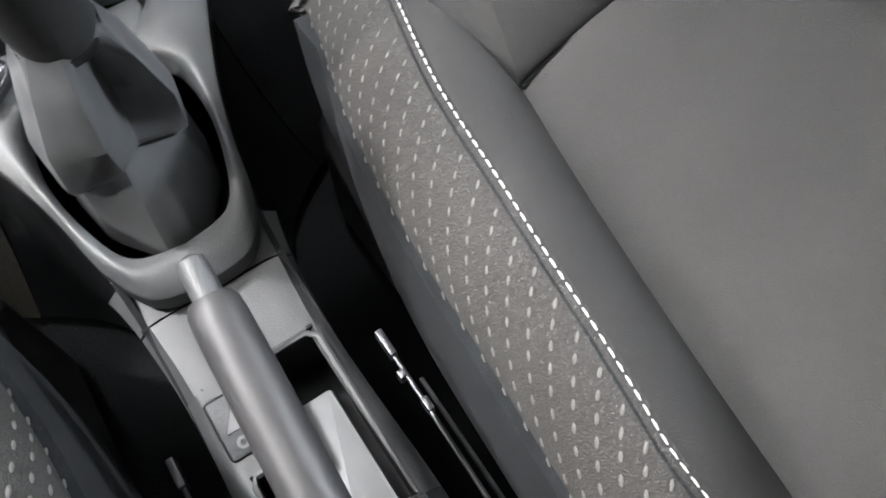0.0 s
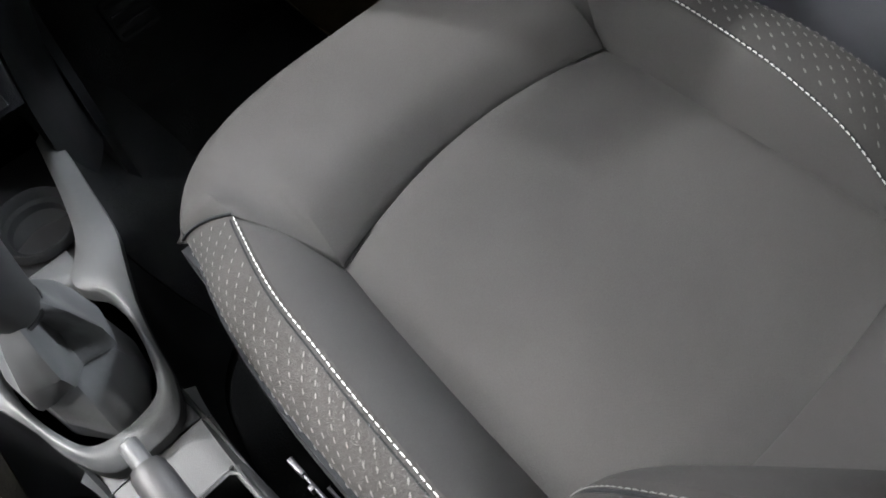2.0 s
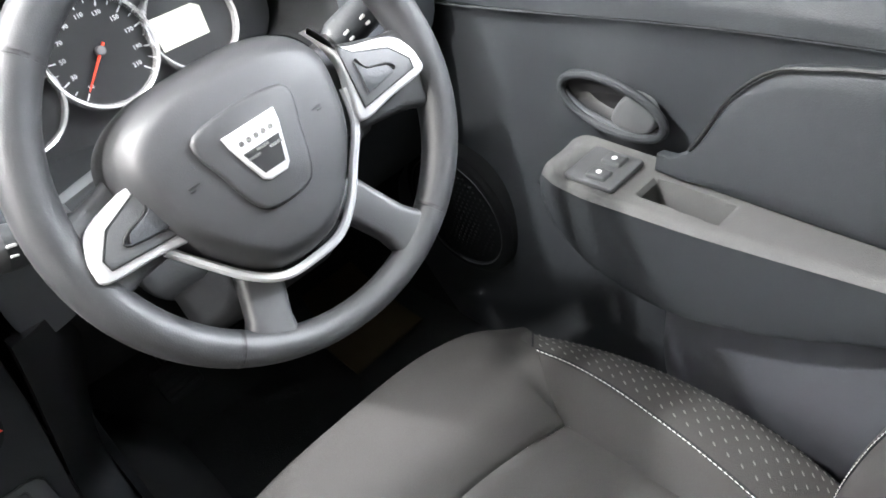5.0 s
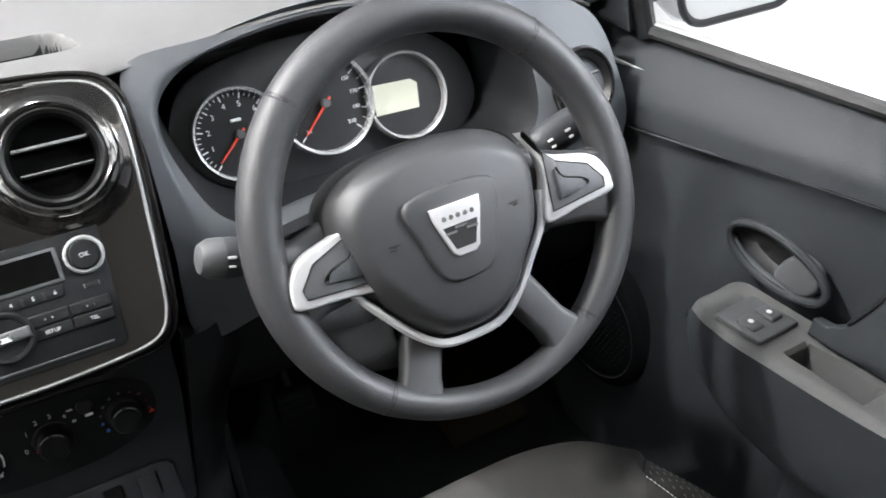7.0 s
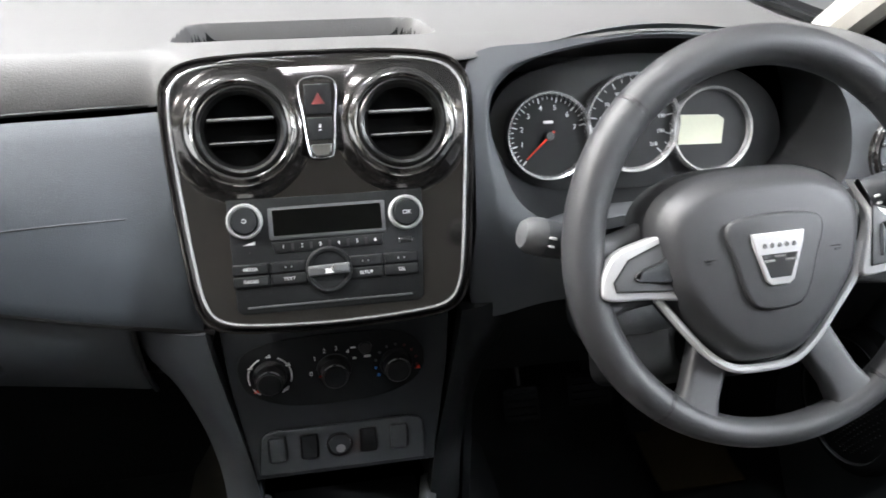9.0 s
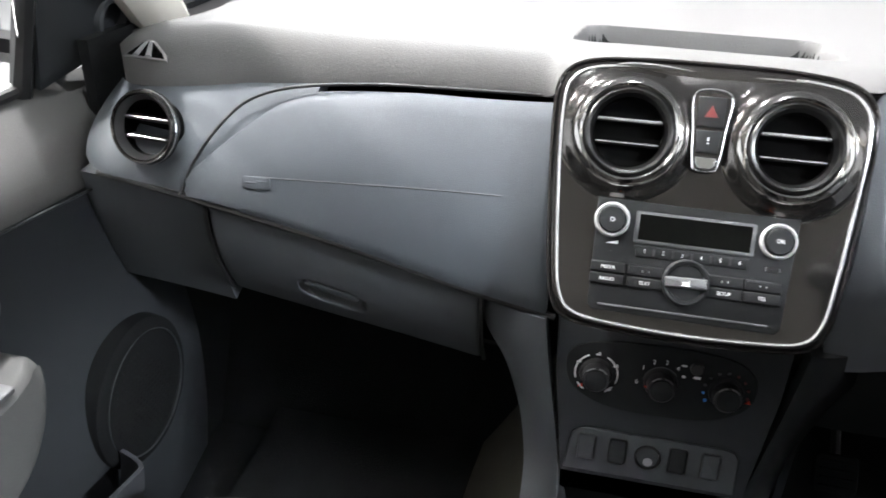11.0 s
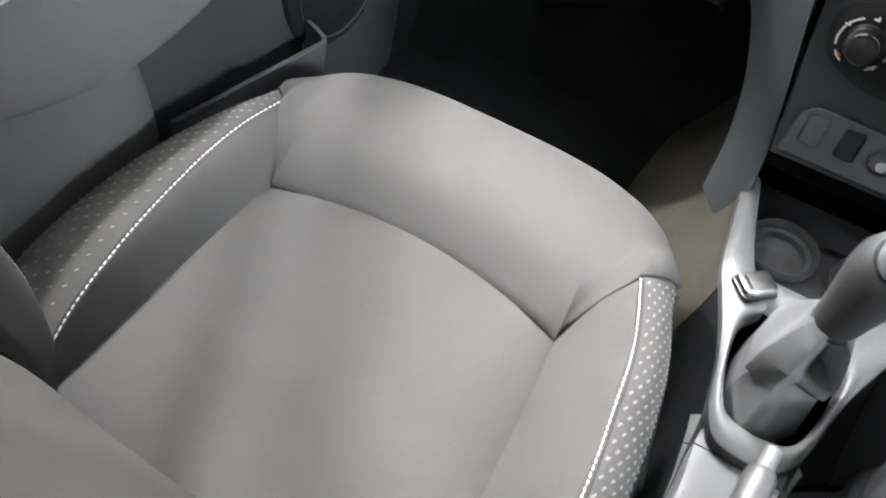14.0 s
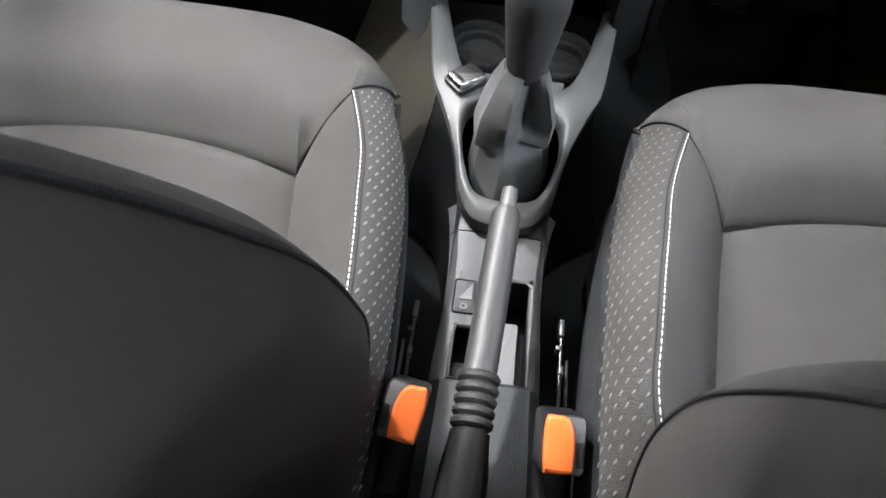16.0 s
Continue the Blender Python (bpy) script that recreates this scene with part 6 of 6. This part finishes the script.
def door(s, label, trim, near=0.0):
    ob = thing("car_door", (s * 0.74, 0.3, 0.24), label, "car door", "front doors")
    # both doors share one colour; darker plastics on the driver's side stand for shade
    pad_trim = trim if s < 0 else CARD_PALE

    def F(f):
        return lambda u, v: (lambda p: (s * p[0], p[1], p[2]))(f(u, v))

    def lower(u, v):
        y = -0.10 + 1.09 * u
        z = 0.22 + (BELT(y) - 0.22) * v
        zz = 0.22 + (0.845 - 0.22) * v
        dx = -0.012 * math.exp(-((y - 0.86) / 0.10) ** 2) + 0.015 * max(0, (y - 0.5) / 0.4)
        return PX(zz) + dx - near, y, z

    def upper(u, v):
        y = -0.10 + 1.09 * u
        z0 = BELT(y)
        z1 = 0.920 + 0.004 * (0.6 - y)
        z = z0 + (z1 - z0) * v
        x = (0.7385 if s > 0 else 0.730) + 0.012 * v + 0.05 * max(0, v - 0.25) ** 1.6 / 0.63 + 0.012 * max(0, (y - 0.6) / 0.3)
        return x - near * (1 - 0.6 * v), y, z

    part("door_card", slab(F(lower), 50, 40, 0.02), CARD, ob, "dark moulded door card")
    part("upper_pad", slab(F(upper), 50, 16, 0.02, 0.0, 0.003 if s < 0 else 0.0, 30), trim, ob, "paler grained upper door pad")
    part("pad_joint", tube([(s * ((0.7335 if s < 0 else 0.7415) - near), y, BELT(y) - 0.003) for y in np.linspace(-0.10, 0.90, 40)], 0.002, 6), CARD, ob)
    part("window_seal", tube([(s * 0.79, y, 0.924 + 0.004 * (0.6 - y)) for y in np.linspace(-0.10, 0.80, 20)], 0.009, 8, flat=0.8), RUBBER, ob)
    part("seal_trim", tube([(s * 0.797, y, 0.931 + 0.004 * (0.6 - y)) for y in np.linspace(-0.10, 0.80, 20)], 0.006, 8, flat=0.8), PAINT, ob, "white painted edge outside the seal")
    pane = part("pane", slab(F(lambda u, v: (0.792 - 0.19 * v ** 1.15, -0.08 + (0.895 - 0.42 * v ** 2) * u, 0.925 + 0.485 * v)), 10, 8, 0.004), GLASS, ob, "clear side window")
    pane.visible_shadow = False
    part("window_frame", tube([(s * x, y, z) for x, y, z in [(0.793, 0.812, 0.915), (0.785, 0.818, 0.96), (0.762, 0.826, 1.06), (0.745, 0.80, 1.125), (0.70, 0.64, 1.25), (0.65, 0.47, 1.36), (0.625, 0.40, 1.41)]], 0.014, 8), SATIN, ob)

    # insert pad (padded cloth-like panel behind the handle)
    PADT = table((-0.08, 0.862), (0.20, 0.861), (0.33, 0.855), (0.37, 0.840), (0.392, 0.816), (0.41, 0.780), (0.425, 0.755), (0.443, 0.738)) if s < 0 else table((-0.08, 0.862), (0.10, 0.860), (0.22, 0.856), (0.30, 0.846), (0.35, 0.830), (0.36, 0.821), (0.376, 0.802), (0.388, 0.777), (0.399, 0.756), (0.412, 0.738), (0.443, 0.730))

    PADX = 0.722 - near if s < 0 else 0.702

    def padf(u, v):
        y = -0.08 + 0.523 * u
        top = PADT(y)
        z0 = 0.735 if s < 0 else 0.712
        z = z0 + (top - z0) * v
        return PADX + (0.008 if s < 0 else 0.026) * (z - 0.735) / 0.1, y, z

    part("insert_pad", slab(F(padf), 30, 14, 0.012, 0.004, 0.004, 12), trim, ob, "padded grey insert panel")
    edge = [(s * (PADX - 0.004 + (0.008 if s < 0 else 0.026) * (z - 0.735) / 0.1), y, z) for y, z in [(y, PADT(y)) for y in np.linspace(0.443 if s < 0 else 0.405, -0.08, 60)]]
    part("insert_joint", tube(edge, 0.003 if s < 0 else 0.002, 6), SATIN, ob)

    # armrest pod
    ZA = 0.708 if s > 0 else 0.724
    cut = 0.026 if s > 0 else 0.0
    BOT = table((-0.05, ZA - 0.02), (0.10, ZA - 0.035), (0.20, ZA - 0.075), (0.30, ZA - 0.112), (0.42, ZA - 0.122), (0.52 - cut, ZA - 0.092), (0.565 - cut, ZA - 0.055), (0.60 - cut, ZA - 0.014))
    INX = table((-0.05, 0.640), (0.20, 0.632), (0.45, 0.628), (0.53, 0.630), (0.565, 0.642), (0.592, 0.664), (0.606, 0.690)) if s < 0 else table((-0.05, 0.686), (0.18, 0.664), (0.30, 0.649), (0.36, 0.642), (0.43, 0.637), (0.53 - cut, 0.635), (0.565 - cut, 0.642), (0.592 - cut, 0.664), (0.606 - cut, 0.690))
    OUTX = 0.724 - near if s < 0 else 0.714
    PA, PB = (0.659, 0.694) if s > 0 else (0.640, 0.676)

    def arm_face(u, v):
        y = -0.05 + (0.642 - cut) * u
        z0, z1 = ZA - 0.008 - 0.03 * max(0, (y - 0.56 + cut) / 0.045) ** 2, BOT(y)
        k = v
        x = INX(y) - 0.006 * math.sin(math.pi * k) + (OUTX - INX(y)) * max(0, (k - 0.72) / 0.28) ** 2
        return x, y, z0 + (z1 - z0) * math.sin(k * math.pi / 2)

    def arm_top(u, v):
        y = -0.05 + (0.642 - cut) * v
        x = INX(y) + (OUTX + 0.006 - INX(y)) * u
        e = (x - INX(y)) / 0.012
        z = ZA - 0.008 * max(0, 1 - e) ** 2 + 0.004 * max(0, (x - 0.70) / 0.03) - 0.03 * max(0, (y - 0.56 + cut) / 0.045) ** 2
        d = min(x - PA, PB - x, (y - 0.358 + 0.4 * cut), 0.446 - 0.4 * cut - y)
        k = min(1.0, max(0.0, d / 0.006))
        return x, y, z - 0.065 * k * k * (3 - 2 * k)

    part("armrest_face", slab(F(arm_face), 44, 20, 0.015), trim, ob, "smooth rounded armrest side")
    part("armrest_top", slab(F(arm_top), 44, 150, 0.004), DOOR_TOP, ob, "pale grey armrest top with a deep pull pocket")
    part("armrest_joint", tube([(s * (OUTX + 0.0005 - 0.004 * math.sin(math.pi * u)), -0.05 + (0.62 - cut) * u, BOT(-0.05 + (0.62 - cut) * u) - 0.001) for u in np.linspace(0, 1, 40)], 0.003, 6), SATIN, ob)
    # window switch plate
    sm_ = plane_at((s * (0.675 if s > 0 else 0.659), 0.488 if s > 0 else 0.496, ZA + 0.001), (s * 1.0, 0.03, 0), (0, s * 1.0, 0.0))
    plate = part("switch_plate", moved(prism(rrect(0.060, 0.060, 0.004, 4), 0.005, 0.002, 3), sm_), PLASTIC_GREY, ob, "satin grey window switch plate")
    for k in ((-0.014, 0.014) if s > 0 else (0.0,)):
        sw_ = part("window_switch", moved(prism(rrect(0.018, 0.024, 0.003, 3), 0.008, 0.003, 3), sm_ @ Matrix.Translation((k, -0.004 * s, 0.001))), PLASTIC_GREY, plate)
        part("switch_mark", bar(k, -0.004 * s, 0.006, 0.006, sm_ @ Matrix.Translation((0, 0, 0.009)), 0.0006), WHITE if s > 0 else PLASTIC_PALE, sw_)
    # inner handle
    hc = Vector((s * (0.7265 - near), 0.513 if s > 0 else 0.520, 0.757 if s > 0 else 0.779))
    hm = plane_at(hc, (0, -s * 0.98, s * 0.0 - 0.13 * (1 if s > 0 else -1) * s), (0, 0.1, 1)) @ Matrix.Rotation(radians(0), 4, "Z")
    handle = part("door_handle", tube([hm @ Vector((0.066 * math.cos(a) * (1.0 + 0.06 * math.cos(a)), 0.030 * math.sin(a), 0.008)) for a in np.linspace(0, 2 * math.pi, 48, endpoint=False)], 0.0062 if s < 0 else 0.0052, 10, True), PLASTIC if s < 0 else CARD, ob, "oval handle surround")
    part("handle_cup", moved(lathe([(1.0, 0.008), (0.96, -0.002), (0.7, -0.012), (0.0002, -0.014)], 40), hm @ Matrix.Diagonal((0.063, 0.027, 1, 1))), SATIN, handle)
    lever = [(0.004, -0.018), (0.020, 0.020), (0.046, 0.022), (0.058, 0.006), (0.054, -0.012), (0.036, -0.023)]
    sign = s
    part("handle_lever", moved(prism(spline([(sign * x, y) for x, y in lever], 32, True), 0.012, 0.005, 3, -0.004), hm), PLASTIC_GREY, handle, "smooth handle lever")
    part("handle_bar", tube([hm @ Vector((0.060 * math.cos(a), 0.026 * math.sin(a), 0.004)) for a in np.linspace(-2.9, -0.9, 14)], 0.004, 8), PLASTIC_GREY if s < 0 else PLASTIC, handle)
    # speaker and lower pocket
    sc = (s * (0.722 - near), 0.80, 0.495)
    sp = plane_at(sc, (0, -s, 0), (0, 0, 1))
    grille = part("speaker_grille", moved(lathe([(0.112, -0.02), (0.109, 0.002), (0.102, 0.008), (0.093, 0.009), (0.090, 0.005), (0.06, 0.011), (0.0002, 0.014)], 56), sp), SPEAKER, ob, "round dark speaker grille")
    part("grille_rim", moved(lathe([(0.094, 0.008), (0.0925, 0.0102), (0.091, 0.008)], 56), sp), CARD, grille)
    dots = []
    for i in range(-9, 10):
        for j in range(-9, 10):
            x, y = 0.0086 * (i + 0.5 * (j % 2)), 0.0078 * j
            if x * x + y * y < 0.078 ** 2:
                dots.append(moved(lathe([(0.0024, 0), (0.0016, 0.0012), (0.0002, 0.0014)], 6), sp @ Matrix.Translation((x, y, 0.0045 + 0.0095 * (1 - (x * x + y * y) / 0.0081)))))
    part("grille_mesh", joined(*dots), SPEAKER, grille, "", 60, "stuff")

    def pocket(u, v):
        y = -0.06 + (0.52 if s < 0 else 0.50) * u
        z = 0.33 + (BOT(y) - 0.004 - 0.33) * v
        end = max(0.0, (u - 0.86) / 0.14)
        return 0.690 - near * 0.4 - 0.022 * math.sin(math.pi * min(1, 0.15 + v * 0.95)) ** 0.8 + 0.035 * (1 - v) ** 3 + 0.04 * (1 - math.sqrt(max(0.0, 1 - end * end))), y, z

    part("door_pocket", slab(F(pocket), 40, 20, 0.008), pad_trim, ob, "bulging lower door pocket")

    def lip(u, v):
        y = 0.447 + 0.27 * u
        zt = 0.490 - 0.025 * u
        turn = max(0.0, (u - 0.88) / 0.12) ** 2
        return 0.652 - 0.022 * u + 0.042 * v ** 1.5 + 0.05 * turn, y, zt + (0.31 - zt) * v

    if s < 0:
        part("bottle_lip", slab(F(lip), 30, 10, 0.006), CARD_PALE, ob, "open bottle holder with a thin lip")
    # mirror sail with tweeter
    def sail_sheet(u, v):
        y = 0.828 + 0.215 * u
        z0, z1 = 0.918 + 0.03 * u, 1.118 - 0.150 * u
        return 0.772 - 0.014 * u - 0.03 * v, y, z0 + (z1 - z0) * v

    sail = part("sail_panel", slab(F(sail_sheet), 16, 14, 0.02, 0.0, 0.004, 24), CARD, ob, "dark grey mirror sail panel")
    tx, ty = (-0.752, 0.950) if s < 0 else (0.752, 0.884)
    tw = plane_at((tx, ty, 0.980), (0.03, -s, 0), (-s * 0.14, 0, 1))
    part("tweeter", moved(lathe([(0.030, -0.010), (0.029, 0.008), (0.025, 0.010), (0.021, 0.006), (0.013, -0.004), (0.0002, 0.002)], 36), tw), PLASTIC, sail, "round tweeter")
    return ob


# passenger trim coloured lighter, driver's darker, for how light falls on each
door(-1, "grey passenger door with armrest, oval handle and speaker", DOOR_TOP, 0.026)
door(1, "driver's door, trim coloured darker for shade, with armrest, window switches and speaker", CARD)

# outside mirrors
for s in (-1, 1):
    mr = thing("door_mirror", (s * 0.95, 0.82, 0.97), "white outside door mirror beyond the side window", "mirror", "door mirrors")
    mc = plane_at((s * 1.0, 0.86, 0.975), (1, 0.0, 0), (0, 0, 1))
    part("housing", loft([[mc @ Vector((x * k, y * k, d)) for x, y in rrect(0.24, 0.16, 0.05, 6)] for k, d in ((1.0, 0.012), (1.02, -0.02), (0.9, -0.06), (0.5, -0.09))], True), PAINT, mr)
    part("mirror_rim", tube([mc @ Vector((x, y, 0.012)) for x, y in rrect(0.236, 0.156, 0.05, 6)], 0.006, 8, True), SATIN, mr)
    part("mirror_glass", moved(prism(rrect(0.225, 0.145, 0.045, 6), 0.003, 0.001, 1, 0.006), mc), CHROME, mr, "mirror glass")
    part("mirror_foot", tube([(s * 0.80, 0.89, 0.945), (s * 0.90, 0.885, 0.955)], 0.022, 8), SATIN, mr)

# ---- seat belt buckles ----
def buckle(x, y, z, lean, label):
    ob = thing("belt_buckle", (x, y, z - 0.13), label, "seat belt buckle", "belt buckles")
    m = plane_at((x, y, z), (1, 0, 0), (0, 0.83, 0.55)) @ Matrix.Rotation(radians(lean), 4, "Z")
    part("housing", moved(prism(rrect(0.031, 0.043, 0.005, 4), 0.060, 0.004, 3, -0.060), m), SATIN, ob)
    part("face", moved(prism(rrect(0.028, 0.040, 0.004, 4), 0.0012, 0.0005, 2), m), PLASTIC_GREY, ob, "grey front plate")
    k = -1 if x < 0 else 1
    part("press_button", moved(prism(spline([(k * -0.0145, 0.017), (k * -0.006, 0.0205), (k * 0.002, 0.018), (k * 0.0065, 0.006), (k * 0.0065, -0.016), (k * 0.002, -0.0195), (k * -0.011, -0.0195), (k * -0.0145, -0.016)], 40, True), 0.008, 0.003, 3), m), ORANGE, ob, "bright orange release button")
    part("slot", moved(prism(rrect(0.004, 0.018, 0.001, 2), 0.0022, 0.0005, 1), m @ Matrix.Translation((k * 0.0115, -0.006, 0))), SATIN, ob)
    part("stalk", tube([m @ Vector((0, -0.004, -0.058)), Vector((x + k * 0.008, y - 0.015, z - 0.09)), Vector((x + k * 0.016, y - 0.02, z - 0.16))], [0.014, 0.012, 0.010], 10), RUBBER, ob)
    return ob


buckle(-0.062, 0.207, 0.503, -8, "black belt buckle with orange button beside the passenger seat")
buckle(0.055, 0.200, 0.500, 2, "black belt buckle with orange button beside the driver's seat")

# ---- loose clip by the cup holder ----
clip = thing("metal_clip", (-0.066, 0.622, 0.470), "small grey metal clip lying beside the cup holder", "clip")
cm = plane_at((-0.0555, 0.6215, 0.4785), (0.74, 0.67, 0.0), (-0.67, 0.74, 0.03))
part("clip_body", moved(prism(rrect(0.036, 0.026, 0.005, 4), 0.007, 0.0025, 3), cm), SATIN_CHROME, clip)
part("clip_slot", moved(prism(rrect(0.004, 0.018, 0.001, 2), 0.0075, 0.0003, 1), cm @ Matrix.Translation((-0.011, 0, 0))), SATIN, clip)
part("clip_base", moved(prism(rrect(0.040, 0.032, 0.006, 4), 0.004, 0.0015, 2, -0.004), cm), SATIN, clip)

# ---- pedals and floor mats ----
for name, x, y, z, w, h, lab in (("brake_pedal", 0.40, 0.98, 0.42, 0.075, 0.055, "black ribbed brake pedal above the floor mat"), ("clutch_pedal", 0.285, 0.97, 0.41, 0.06, 0.055, "black ribbed clutch pedal above the floor mat"), ("accelerator_pedal", 0.495, 1.0, 0.37, 0.045, 0.12, "black accelerator pedal beside the brake pedal")):
    pd = thing(name, (x, y, z - 0.05), lab, "pedal", "pedals")
    pm = plane_at((x, y, z), (1, 0, 0), (0, 0.5, 0.86))
    part("pedal_pad", moved(prism(rrect(w, h, 0.008, 4), 0.010, 0.003, 3), pm), SPEAKER, pd)
    for k in range(4):
        part("rib", moved(prism(rrect(w * 0.8, 0.004, 0.001, 2), 0.0125, 0.001, 1), pm @ Matrix.Translation((0, (k - 1.5) * h / 4.6, 0))), SPEAKER, pd)
    part("pedal_arm", tube([pm @ Vector((0, 0.01, -0.002)), Vector((x, y + 0.06, z + 0.06)), Vector((x, y + 0.10, z + 0.18))], 0.007, 8), SATIN, pd)
solid("floor_mat", slab(lambda u, v: (0.52 + 0.15 * u, 0.90 + 0.20 * v, 0.247 + 0.05 * v * v), 10, 10, 0.006), MAT_BROWN, "brown-black carpet mat in the driver's footwell", "floor mat", group="floor mats")
solid("floor_mat", slab(lambda u, v: (-0.62 + 0.44 * u, 0.62 + 0.52 * v, 0.247 + 0.09 * max(0, v - 0.6) ** 1.5), 16, 14, 0.006), CARPET, "black carpet mat in the passenger footwell", "floor mat", group="floor mats")
